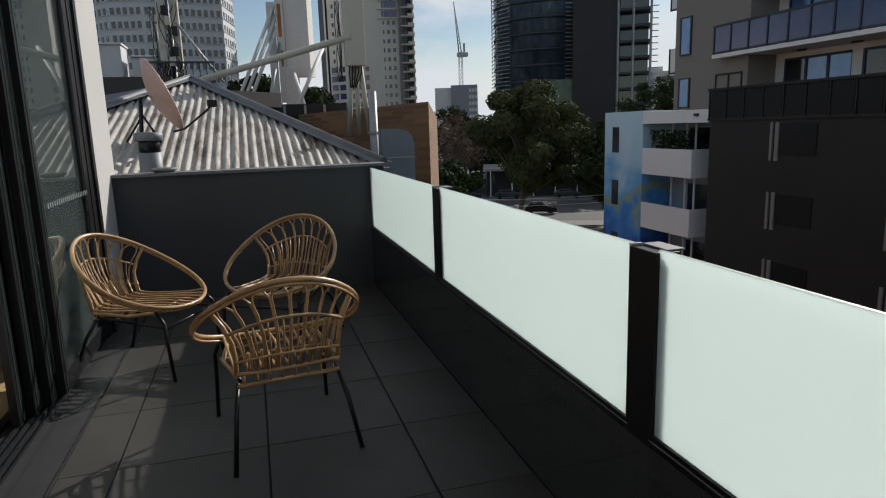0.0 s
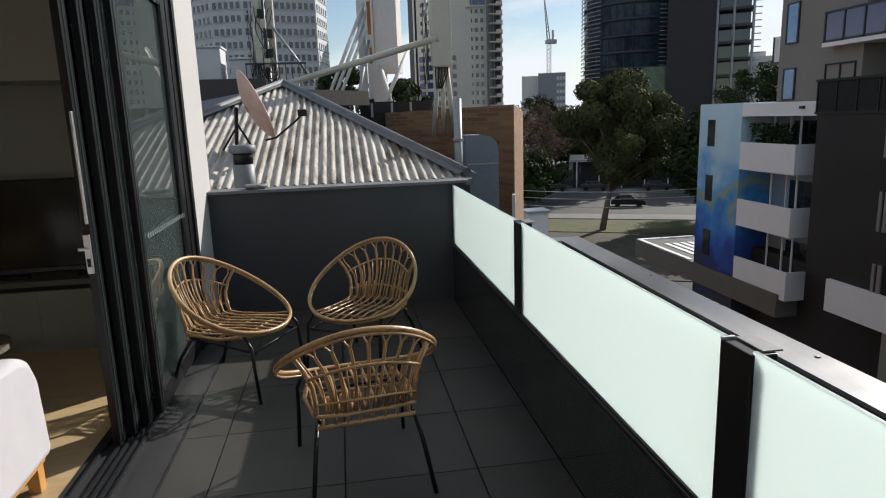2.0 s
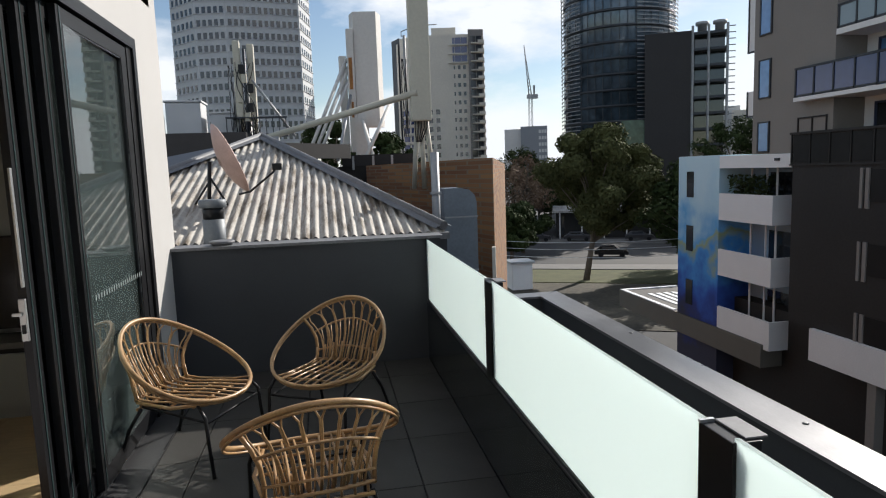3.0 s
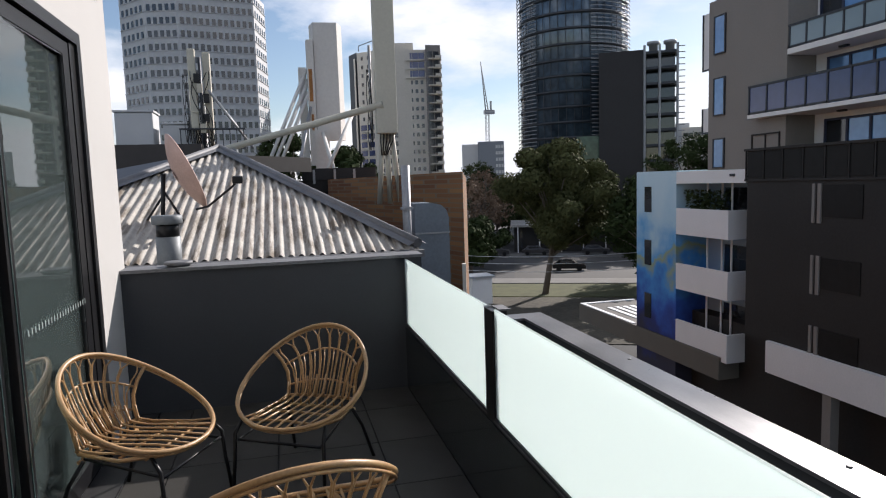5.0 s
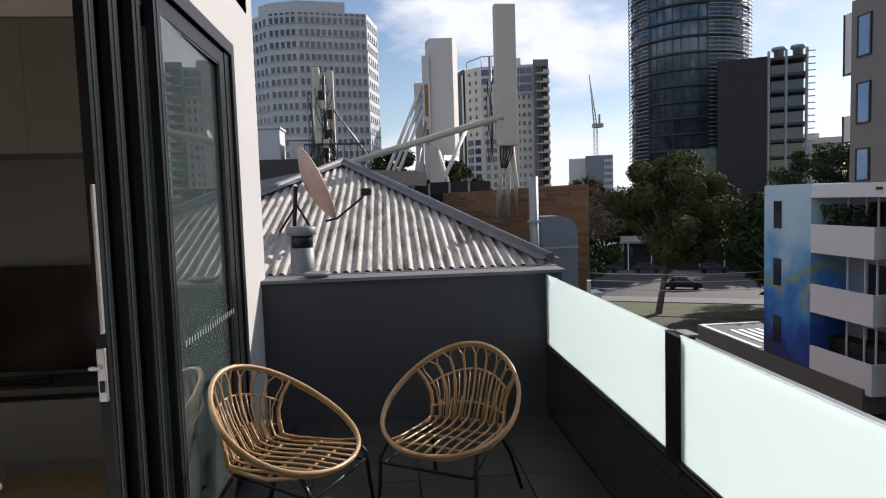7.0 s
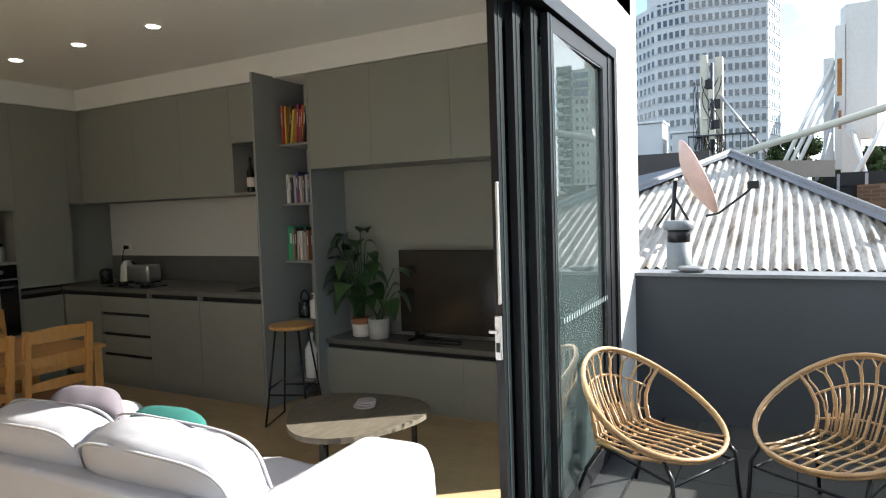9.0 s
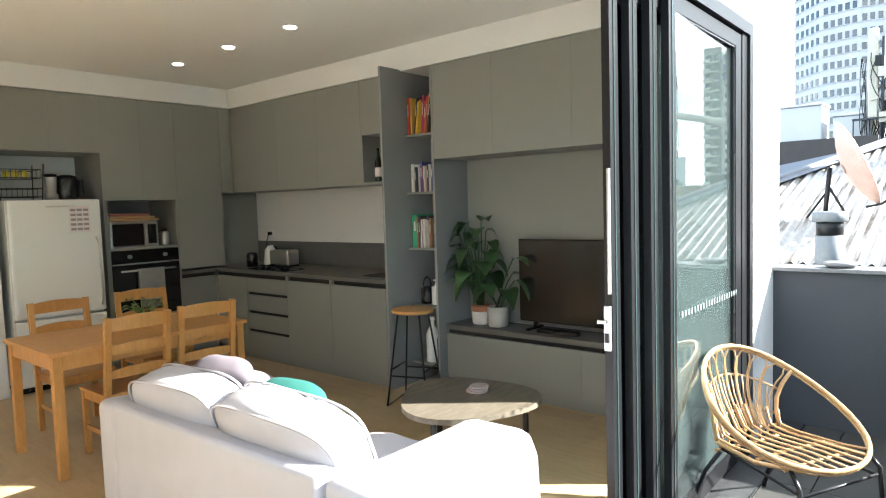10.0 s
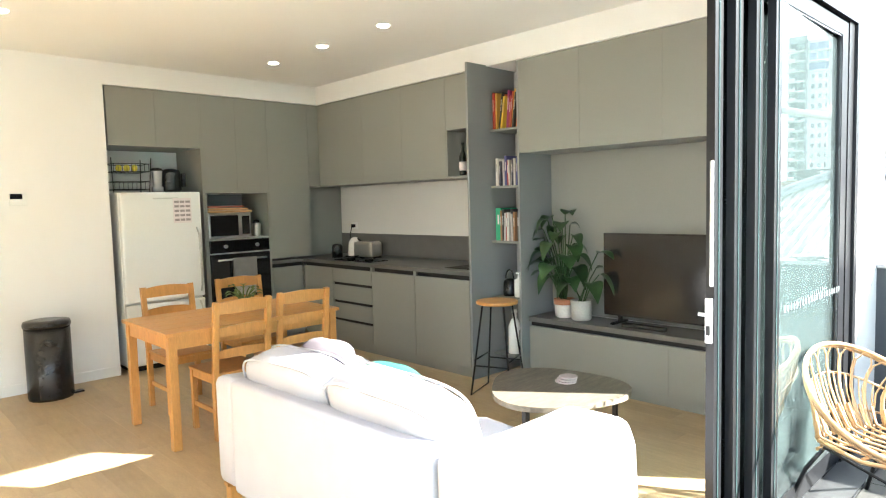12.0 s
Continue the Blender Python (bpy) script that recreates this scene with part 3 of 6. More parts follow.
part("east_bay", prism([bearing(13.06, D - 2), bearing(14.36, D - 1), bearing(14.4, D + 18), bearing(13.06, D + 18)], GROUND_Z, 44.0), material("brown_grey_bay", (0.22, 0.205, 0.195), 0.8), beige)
zs = [41.1 - 2.68 * k for k in range(19)]
upper = [z for z in zs if z > 20]
window_field(beige, wall_poses(bearing(7.13, D + 4), bearing(8.51, D), upper, 2, 0.7), 0.7, 1.15, DARKGLASS)
window_field(beige, wall_poses(bearing(8.55, D), bearing(9.7, D), zs[2:9], 2, 0.2), 0.9, 1.25, DARKGLASS)
window_field(beige, wall_poses(bearing(11.45, D), bearing(13.0, D), zs[3:], 3, 0.3), 0.85, 1.2, DARKGLASS)
window_field(beige, wall_poses(bearing(8.55, D), bearing(9.7, D), zs[:2], 2, 0.1), 1.9, 1.8, NAVY)
window_field(beige, wall_poses(bearing(11.3, D), bearing(13.0, D), zs[:3], 3, 0.1), 1.85, 1.9, NAVY)
window_field(beige, wall_poses(bearing(7.13, D + 4), bearing(8.51, D), [z for z in zs if z <= 20], 2, 0.2), 2.2, 1.7, NAVY)
window_field(beige, wall_poses(bearing(8.6, D), bearing(11.3, D), [z for z in zs if z <= 20], 4, 0.3), 1.2, 1.5, DARKGLASS)
window_field(beige, wall_poses(bearing(13.1, D - 2), bearing(14.3, D - 1), zs, 2, 0.2), 1.7, 1.9, DARKGLASS)
for k, z in enumerate(zs):
    for az0, az1, out0, show in ((13.3, 14.45, -3.4, True), (11.3, 13.0, -0.9, k < 3), (7.2, 8.5, 2.2, z <= 20)):
        if show:
            part("balcony_slab", prism([bearing(az0, D + out0), bearing(az1, D + out0 + (0.8 if az1 > 13.5 else -1.5 if az1 < 9 else 0)), bearing(az1, D + 0.5), bearing(az0, D + 3)], z - 1.5, z - 1.22), BEIGE, beige)
    if z < 42:
        part("balcony_wall", prism([bearing(13.9, D - 3.3), bearing(14.45, D - 2.8), bearing(14.45, D - 2.6), bearing(13.9, D - 3.1)], z - 1.22, z - 0.5), BEIGE, beige)
rail = bmesh.new()
pts = [bearing(az, D + 1.0 - 0.3 * (az > 8.4), z) for az, z in ((7.3, 43.0), (7.3, 44.6), (8.6, 46.2), (10.4, 46.4))]
tube(rail, pts, 0.16, 5)
for az, z in ((8.6, 46.2), (9.5, 46.3)):
    tube(rail, [bearing(az, D + 0.8, 43.0), bearing(az, D + 0.8, z)], 0.12, 5)
part("roof_frame", rail, STEEL, beige)

round_tower = thing("dark_tower", "dark round glass tower wrapped in fine steel louvres", "tower")
c = bearing(25.75, 165)
drum = bmesh.new()
lathe(drum, [(12.6, GROUND_Z), (12.6, 85)], 40, (c.x, c.y, 0))
part("glass_drum", drum, material("dark_blue_curtain_glass", (0.075, 0.11, 0.145), 0.15, 0.3, vary=0.6, scale=0.12, fine=0.6, bump=0, spec=0.8), round_tower)
band = mesh_of("floor_band", lathe(bmesh.new(), [(13.0, 0), (13.0, 0.55)], 40), STEELDARK)
for k in range(27):
    again("floor_band", band, round_tower, (c.x, c.y, GROUND_Z + 3.5 * k))
louvre = bmesh.new()
for k in range(86):
    z = GROUND_Z + 9 + 0.9 * k
    for a0, a1 in ((150, 205), (262, 325)):
        for s in range(a0, a1, 11):
            p = [Vector((c.x + 13.5 * math.cos(radians(q)), c.y + 13.5 * math.sin(radians(q)), z)) for q in (s, s + 11)]
            tube(louvre, p, 0.13, 4)
tagged(part("louvre", louvre, STEEL, round_tower), kind="stuff")
mull = bmesh.new()
for k in range(44):
    a = 2 * math.pi * k / 44
    box(mull, -0.05, 0.05, -0.06, 0.06, GROUND_Z, 85, m=Matrix.Translation((c.x + 12.9 * math.cos(a), c.y + 12.9 * math.sin(a), 0)) @ Matrix.Rotation(a, 4, "Z"))
part("mullion", mull, STEELDARK, round_tower)

black_tower = thing("black_tower", "near-black apartment tower with open balconies at its corner", "tower")
D = 140
bk = [bearing(27.9, D), bearing(31.6, D), bearing(31.6, D + 18), bearing(27.9, D + 18)]
part("wall", prism(bk, GROUND_Z, 27.2), material("black_cladding", (0.015, 0.013, 0.014), 0.6, vary=0.25, scale=0.3, fine=3), black_tower)
part("glass_bay", prism([bearing(31.6, D + 3), bearing(34.0, D + 3), bearing(34.0, D + 18), bearing(31.6, D + 18)], GROUND_Z, 26.6), DARKGLASS, black_tower)
for k in range(12):
    z = 26.8 - 3.1 * k
    decks = bmesh.new()
    slab(decks, [(p.x, p.y) for p in (bearing(31.5, D), bearing(34.25, D), bearing(34.25, D + 6), bearing(31.5, D + 6))], z - 0.5, z)
    part("balcony_slab", decks, STEELDARK, black_tower)
fins = bmesh.new()
for k in range(30):
    z = 27.5 - 1.2 * k
    p = bearing(34.3, D + 1)
    tube(fins, [(p.x - 0.6, p.y, z), (p.x + 1.0, p.y - 0.6, z)], 0.12, 4)
for az in (31.6, 32.8, 34.2):
    p = bearing(az, D - 0.2)
    box(fins, p.x - 0.18, p.x + 0.18, p.y - 0.18, p.y + 0.18, GROUND_Z, 28)
part("fin", fins, STEEL, black_tower)
for az in (32.3, 33.6):
    p = bearing(az, D + 4)
    bm = bmesh.new()
    lathe(bm, [(0.9, 27.0), (0.9, 28.6), (1.3, 28.7), (1.3, 29.3)], 12, (p.x, p.y, 0))
    part("roof_vent", bm, STEEL, black_tower)
near_glass = thing("glass_block", "green-tinted glass block between the two dark towers", "building")
part("wall", prism([bearing(26.0, 150), bearing(28.2, 150), bearing(28.2, 158), bearing(26, 158)], GROUND_Z, 11), material("green_tint_glass", (0.05, 0.09, 0.075), 0.12, 0.2, vary=0.5, scale=0.2, fine=1, bump=0), near_glass)

small = thing("distant_block", "distant grey apartment block under construction", "building")
D = 310
part("wall", prism([bearing(17.4, D), bearing(19.7, D), bearing(19.7, D + 20), bearing(17.4, D + 20)], GROUND_Z, 20.5), material("blue_grey_panel", (0.20, 0.22, 0.25), 0.8), small)
part("bare_frame", prism([bearing(16.0, D + 2), bearing(17.4, D + 2), bearing(17.4, D + 16), bearing(16.0, D + 16)], GROUND_Z, 19.5), CONCRETE, small)
window_field(small, wall_poses(bearing(18.9, D), bearing(19.7, D), [18 - 3 * k for k in range(7)], 3, 0.2), 1.0, 1.5, CONCRETE)
for n, (az, d, w, h, mat) in enumerate(((33.5, 260, 3.2, 21, CONCRETE), (35.6, 240, 2.2, 18, BEIGE), (-14, 230, 3, 22, CONCRETE))):
    b = thing("far_building", "pale building far behind the trees", "building")
    part("wall", prism([bearing(az - w / 2, d), bearing(az + w / 2, d), bearing(az + w / 2, d + 20), bearing(az - w / 2, d + 20)], GROUND_Z, h), mat, b)
    window_field(b, wall_poses(bearing(az - w / 2, d), bearing(az + w / 2, d), [h - 2.5 - 3.1 * k for k in range(6)], 5, 0.5), 1.5, 1.3, DARKGLASS)

crane = thing("tower_crane", "white tower crane with a raised jib", "crane")
p = bearing(18.3, 340)
bm = bmesh.new()
for dx, dy in ((-0.8, -0.8), (0.8, -0.8), (0.8, 0.8), (-0.8, 0.8)):
    tube(bm, [(p.x + dx, p.y + dy, GROUND_Z), (p.x + dx, p.y + dy, 37)], 0.16, 4)
for k in range(13):
    z = 11 + 2 * k
    tube(bm, [(p.x - 0.8, p.y - 0.8, z), (p.x + 0.8, p.y - 0.8, z + 2)], 0.1, 4)
part("mast", bm, STEEL, crane)
bm = bmesh.new()
tip = p + Vector((-3.0, 0, 63))
tube(bm, [p + Vector((-0.8, 0, 38)), tip], 0.35, 4, ends=0.2)
tube(bm, [p + Vector((0.6, 0, 38)), tip], 0.3, 4, ends=0.2)
for k in range(14):
    a, b = p + Vector((-0.8, 0, 38)), p + Vector((0.6, 0, 38))
    u, v = k / 14, (k + 1) / 14
    tube(bm, [a.lerp(tip, u), b.lerp(tip, v)], 0.12, 4)
part("jib", bm, STEEL, crane)
part("cab", boxes((p.x - 1.5, p.x + 3.6, p.y - 1.5, p.y + 1.5, 36.4, 38.4), (p.x + 1.6, p.x + 2.4, p.y - 0.5, p.y + 0.5, 38.4, 43)), STEEL, crane)


# ---- trees ----
def tree(name, label, at, height, crown, trunk_r, leaves, mat, lean=(0, 0), size=0.42, low=0.35, seed=1, category="tree"):
    """A tapered trunk with limbs and a ragged crown of many small leaf cards in clumps. crown: its half width."""
    rnd = random.Random(seed)
    t = thing(name, label, category, Matrix.Translation(at))
    wood, leaf = bmesh.new(), bmesh.new()
    top = Vector((lean[0], lean[1], height * 0.62))
    tube(wood, [(0, 0, -0.1), top * 0.35, top * 0.7, top], trunk_r, 8, ends=trunk_r * 0.35)
    clumps = []
    total = 36
    mid_z, half_z = height * (low + 1) / 2, height * (1 - low) / 2
    for k in range(total):
        h = 1 - 2 * (k + 0.5) / total
        a = k * 2.39996 + rnd.uniform(-0.5, 0.5)
        reach = rnd.uniform(0.48, 1.0) if k % 5 else rnd.uniform(0.1, 0.4)
        ring = math.sqrt(max(0.0, 1 - abs(h) ** 3.2)) * crown * reach
        c_ = Vector((lean[0] + ring * math.cos(a), lean[1] + ring * math.sin(a), mid_z + half_z * h * 0.84))
        clumps.append((c_, rnd.uniform(0.15, 0.33) * crown))
        s = top * min(0.98, max(0.4, c_.z / height * 0.8))
        tube(wood, [s, s.lerp(c_, 0.55) + Vector((0, 0, 0.05 * height * rnd.random())), c_], trunk_r * 0.3, 5, ends=0.03)
    per = leaves // len(clumps)
    for c_, r in clumps:
        for k in range(per):
            d = Vector((rnd.gauss(0, 1), rnd.gauss(0, 1), rnd.gauss(0, 1))).normalized()
            at_ = c_ + Vector((d.x, d.y, d.z * 0.72)) * r * rnd.uniform(0.5, 1.22)
            face = (d + Vector((rnd.gauss(0, 0.45), rnd.gauss(0, 0.45), rnd.gauss(0, 0.45)))).normalized()
            u = face.orthogonal().normalized()
            v = face.cross(u)
            q = rnd.uniform(0, math.pi)
            u, v = (u * math.cos(q) + v * math.sin(q)), (v * math.cos(q) - u * math.sin(q))
            g = size * rnd.uniform(0.5, 1.2)
            leaf.faces.new([leaf.verts.new(at_ + w) for w in (u * g, v * g * 0.45, -u * g, -v * g * 0.45)])
    part("trunk", wood, BARK, t)
    part("crown", leaf, mat, t)
    return t


tree("gum_tree", "large dark green gum tree on the grass verge", bearing(23.2, 66, GROUND_Z), 15.9, 5.3, 0.36, 60000, GREEN, lean=(1.5, -0.6), size=0.24, low=0.30, seed=3)
for az, d, h, cr, s in ((35.2, 120, 19, 6.5, 5), (37.8, 120, 20, 6, 6), (17.6, 88, 7.0, 3.4, 7), (16.6, 82, 6.0, 3.4, 8), (20.0, 130, 12, 6, 10), (17.4, 170, 17, 6, 11), (30.3, 100, 8.5, 4, 12), (31.5, 110, 9, 4, 15)):
    tree("street_tree", "dark green street tree beside the road", bearing(az, d, GROUND_Z), h, cr, 0.3, 9000, GREEN_DARK, size=0.34, low=0.2, seed=s)
for az, d, h, cr, s in ((33.0, 62, 12, 5.0, 41), (33.6, 76, 12, 5.2, 42), (31.6, 71, 9.5, 3.6, 43)):
    tree("street_tree", "leafy street tree behind the mural building", bearing(az, d, GROUND_Z), h, cr, 0.3, 9000, GREEN_DARK, size=0.3, low=0.25, seed=s)
for az, d, h, s in ((17.9, 110, 14, 21), (19.0, 115, 13, 22), (16.8, 100, 12, 23)):
    tree("bare_tree", "bare brown winter tree", bearing(az, d, GROUND_Z), h, 4.2, 0.25, 1500, BARE, size=0.35, low=0.3, seed=s)
tree("roof_tree", "dark tree behind the rooftop", bearing(5.9, 60, GROUND_Z), 15.6, 3.4, 0.3, 6000, GREEN_DARK, size=0.35, low=0.5, seed=31)
tree("roof_tree", "dark tree behind the rooftop", bearing(1.0, 70, GROUND_Z), 17.8, 3.2, 0.3, 6000, GREEN_DARK, size=0.35, low=0.5, seed=32)
for k in range(24):
    az = -40 + 4.2 * k
    tree("far_tree", "distant tree on the horizon", bearing(az, 330 + 40 * math.sin(k * 2.1), GROUND_Z), 13 + 3 * math.sin(k * 1.7), 13, 0.5, 800, GREEN_DARK, size=1.6, low=0.1, seed=50 + k)


def shop(az0, az1, d, h, mat, label):
    s = thing("low_building", label, "building")
    part("wall", prism([bearing(az0, d), bearing(az1, d), bearing(az1, d + 12), bearing(az0, d + 12)], GROUND_Z, GROUND_Z + h), mat, s)
    part("roof", prism([bearing(az0 - 0.3, d - 1.6), bearing(az1 + 0.3, d - 1.6), bearing(az1 + 0.3, d + 12), bearing(az0 - 0.3, d + 12)], GROUND_Z + h, GROUND_Z + h + 0.35), ROOFING, s)
    for k in range(5):
        a = az0 + (az1 - az0) * (k + 0.15) / 5
        part("post", prism([bearing(a, d - 1.5), bearing(a + 0.1, d - 1.5), bearing(a + 0.1, d - 1.3), bearing(a, d - 1.3)], GROUND_Z, GROUND_Z + h), BAND, s)
        part("window", prism([bearing(a + 0.2, d - 0.1), bearing(a + (az1 - az0) * 0.13, d - 0.1), bearing(a + (az1 - az0) * 0.13, d + 0.2), bearing(a + 0.2, d + 0.2)], GROUND_Z + 0.6, GROUND_Z + h - 0.5), DARKGLASS, s)


shop(20.5, 30.0, 107, 4.2, SCREEN, "low shop row with a tin verandah roof")
shop(30.2, 37.0, 112, 4.6, BEIGE, "low beige building with a tin verandah roof")
shop(12.0, 18.6, 116, 4.0, BEIGE, "low beige building with a tin verandah roof")
p = bearing(17.35, 62, GROUND_Z)
kiosk = thing("kiosk", "small white street kiosk", "kiosk")
part("body", boxes((p.x - 1.0, p.x + 1.0, p.y - 1, p.y + 1, GROUND_Z, GROUND_Z + 2.6)), BAND, kiosk)
part("roof", boxes((p.x - 1.2, p.x + 1.2, p.y - 1.2, p.y + 1.2, GROUND_Z + 2.6, GROUND_Z + 2.8)), ALU, kiosk)


def car(at, turn, paint, label):
    c_ = thing("car", label, "car", Matrix.Translation(at) @ Matrix.Rotation(turn, 4, "Z"))
    bm = bmesh.new()
    prof = [(-2.1, 0.35), (-2.12, 0.75), (-1.75, 0.92), (-1.3, 1.38), (0.35, 1.42), (1.05, 0.95), (1.95, 0.82), (2.12, 0.6), (2.1, 0.32)]
    for y in (-0.85, 0.85):
        bm.faces.new([bm.verts.new((x, y * (0.82 if z > 1 else 1), z)) for x, z in prof])
    bm.verts.ensure_lookup_table()
    n = len(prof)
    for i in range(n):
        j = (i + 1) % n
        bm.faces.new((bm.verts[i], bm.verts[j], bm.verts[n + j], bm.verts[n + i]))
    part("body", bm, paint, c_)
    part("side_window", boxes((-1.15, 0.45, -0.80, 0.80, 0.98, 1.33)), DARKGLASS, c_)
    for x in (-1.3, 1.32):
        for y in (-0.8, 0.8):
            bm = bmesh.new()
            tube(bm, [(x, y - 0.1, 0.32), (x, y + 0.1, 0.32)], 0.32, 14)
            part("wheel", bm, BLACK, c_)
    return c_


car(bearing(25.3, 84, GROUND_Z + 0.02), radians(-25), material("black_car_paint", (0.012, 0.012, 0.014), 0.2, 0.3, vary=0.1), "black hatchback parked on the road")
for az in (18.9, 22.4, 27.6):
    car(bearing(az, 101, GROUND_Z + 0.14), radians(-25), material("grey_car_paint", (0.05, 0.05, 0.055), 0.3, 0.3, vary=0.1), "dark grey car parked at the far kerb")
wires = thing("overhead_wires", "thin overhead wires above the street", "wires")
for dz in (0, 0.7, 1.5):
    bm = bmesh.new()
    a, b = bearing(8, 70, -5.2 - dz), bearing(33, 62, -5.2 - dz)
    tube(bm, [a.lerp(b, t) - Vector((0, 0, 0.8 * 4 * t * (1 - t))) for t in (k / 12 for k in range(13))], 0.035, 4)
    part("wire", bm, ALU, wires)
# ---- the neighbouring rooftop ----
APEX, EAVE_L, EAVE_R = Vector((-0.69, 12.0, 2.27)), Vector((-3.3, 7.4, 0.95)), Vector((1.62, 7.4, 0.95))
roof = thing("hip_roof", "weathered grey corrugated iron hip roof with metal ridge caps", "roof")
iron = bmesh.new()
RIB = 0.076
cols = int((EAVE_R.x - EAVE_L.x) / (RIB / 6))
last = None
for i in range(cols + 1):
    x = EAVE_L.x + (EAVE_R.x - EAVE_L.x) * i / cols
    if x < APEX.x:
        u = (x - EAVE_L.x) / (APEX.x - EAVE_L.x)
    else:
        u = (EAVE_R.x - x) / (EAVE_R.x - APEX.x)
    up = 0.016 * math.cos(2 * math.pi * x / (RIB * 1.35))
    low = Vector((x, EAVE_L.y - 0.05, EAVE_L.z - 0.014 + up))
    high = Vector((x, EAVE_L.y + (APEX.y - EAVE_L.y) * u, EAVE_L.z + (APEX.z - EAVE_L.z) * u + up))
    row = [iron.verts.new(low.lerp(high, k / 3)) for k in range(4)]
    if last:
        for k in range(3):
            iron.faces.new((last[k], row[k], row[k + 1], last[k + 1])).smooth = True
    last = row


def roof_iron():
    """Grey zinc with dark streaks of lichen running down the sheets."""
    m = material("corrugated_iron", (0.40, 0.375, 0.335), 0.7, 0.05, vary=0.22, scale=2.0, fine=18, bump=0.1)
    n, l = m.node_tree.nodes, m.node_tree.links
    bsdf = n["Principled BSDF"]
    tc, mp, st, rp, mx = (n.new("ShaderNode" + k) for k in ("TexCoord", "Mapping", "TexNoise", "ValToRGB", "Mix"))
    mx.data_type = "RGBA"
    mp.inputs["Scale"].default_value = (7, 0.9, 0.9)
    st.inputs["Scale"].default_value, st.inputs["Detail"].default_value, st.inputs["Roughness"].default_value = 1.3, 9, 0.7
    rp.color_ramp.elements[0].position, rp.color_ramp.elements[1].position = 0.47, 0.63
    old = bsdf.inputs["Base Color"].links[0].from_socket
    l.new(tc.outputs["Object"], mp.inputs["Vector"])
    l.new(mp.outputs["Vector"], st.inputs["Vector"])
    l.new(st.outputs["Fac"], rp.inputs["Fac"])
    l.new(rp.outputs["Color"], mx.inputs[0])
    l.new(old, mx.inputs[6])
    mx.inputs[7].default_value = (0.11, 0.082, 0.052, 1)
    l.new(mx.outputs[2], bsdf.inputs["Base Color"])
    return m


part("front_sheet", iron, roof_iron(), roof, "grey corrugated iron with lichen streaks")
side = bmesh.new()
side.faces.new([side.verts.new(p) for p in (EAVE_R, APEX, APEX + Vector((0.3, 9, 0)), Vector((1.9, 20, 0.95)))])
part("side_sheet", side, STEELDARK, roof)
side = bmesh.new()
side.faces.new([side.verts.new(p) for p in (EAVE_L, Vector((-9, 9, 0.6)), Vector((-9, 20, 1.0)), APEX + Vector((0.3, 9, 0)), APEX)])
part("side_sheet", side, STEELDARK, roof)
for a, b in ((EAVE_L, APEX), (EAVE_R, APEX)):
    bm = bmesh.new()
    up = Vector((0, 0, 0.045))
    tube(bm, [a + up, a.lerp(b, 0.5) + up, b + up], 0.055, 8)
    side_way = (b - a).cross(Vector((0, 0, 1))).normalized() * 0.13
    bm.faces.new([bm.verts.new(p) for p in (a + up + side_way - up * 0.4, b + up + side_way - up * 0.4, b + up * 1.6, a + up * 1.6)])
    bm.faces.new([bm.verts.new(p) for p in (a + up - side_way - up * 0.4, b + up - side_way - up * 0.4, b + up * 1.6, a + up * 1.6)])
    part("ridge_cap", bm, CAP, roof, "grey metal ridge cap")
part("wall", boxes((-9.0, 1.66, 7.45, 19.0, GROUND_Z, 0.88)), RENDER_DARK, roof)
part("gutter", boxes((-3.4, 1.66, 7.28, 7.40, 0.86, 0.93)), CAP, roof)

flat_roof = thing("flat_roof", "dark flat roof with a timber fascia and deep eaves", "roof")
part("fascia", boxes((-8.0, -1.35, 15.6, 16.0, 2.12, 2.62)), material("dark_fascia", (0.05, 0.043, 0.04), 0.7), flat_roof)
part("deck", boxes((-8.0, -1.35, 16.0, 24.0, 2.3, 2.55)), STEELDARK, flat_roof)
for x in (-3.35, -3.1, -2.7):
    part("post", boxes((x, x + 0.09, 15.9, 16.0, 0.9, 2.12)), STEELDARK, flat_roof)
part("parapet", boxes((-1.35, 1.7, 19.0, 19.5, GROUND_Z, 1.8)), SCREEN, flat_roof)
part("back_wall", boxes((-8.0, -1.4, 17.5, 17.7, 0.8, 2.3)), BRICK, flat_roof)
FLASHING = material("grey_flashing", (0.020, 0.020, 0.021), 0.8, vary=0.3, scale=2)
part("roof_beam", prism([bearing(-3.2, 15.4), bearing(3.2, 17.6), bearing(3.2, 17.9), bearing(-3.2, 15.7)], 2.02, 2.40), FLASHING, flat_roof, "dark grey flashing along the roof edge")
part("roof_edge", prism([bearing(2.4, 18.0), bearing(8.8, 18.4), bearing(8.8, 18.8), bearing(2.4, 18.4)], 1.80, 2.12), FLASHING, flat_roof)
for az in (3.4, 5.2, 6.9):
    p = bearing(az, 17.9)
    part("edge_bracket", boxes((p.x - 0.03, p.x + 0.03, p.y - 0.04, p.y + 0.02, 1.70, 2.08)), STEEL, flat_roof)


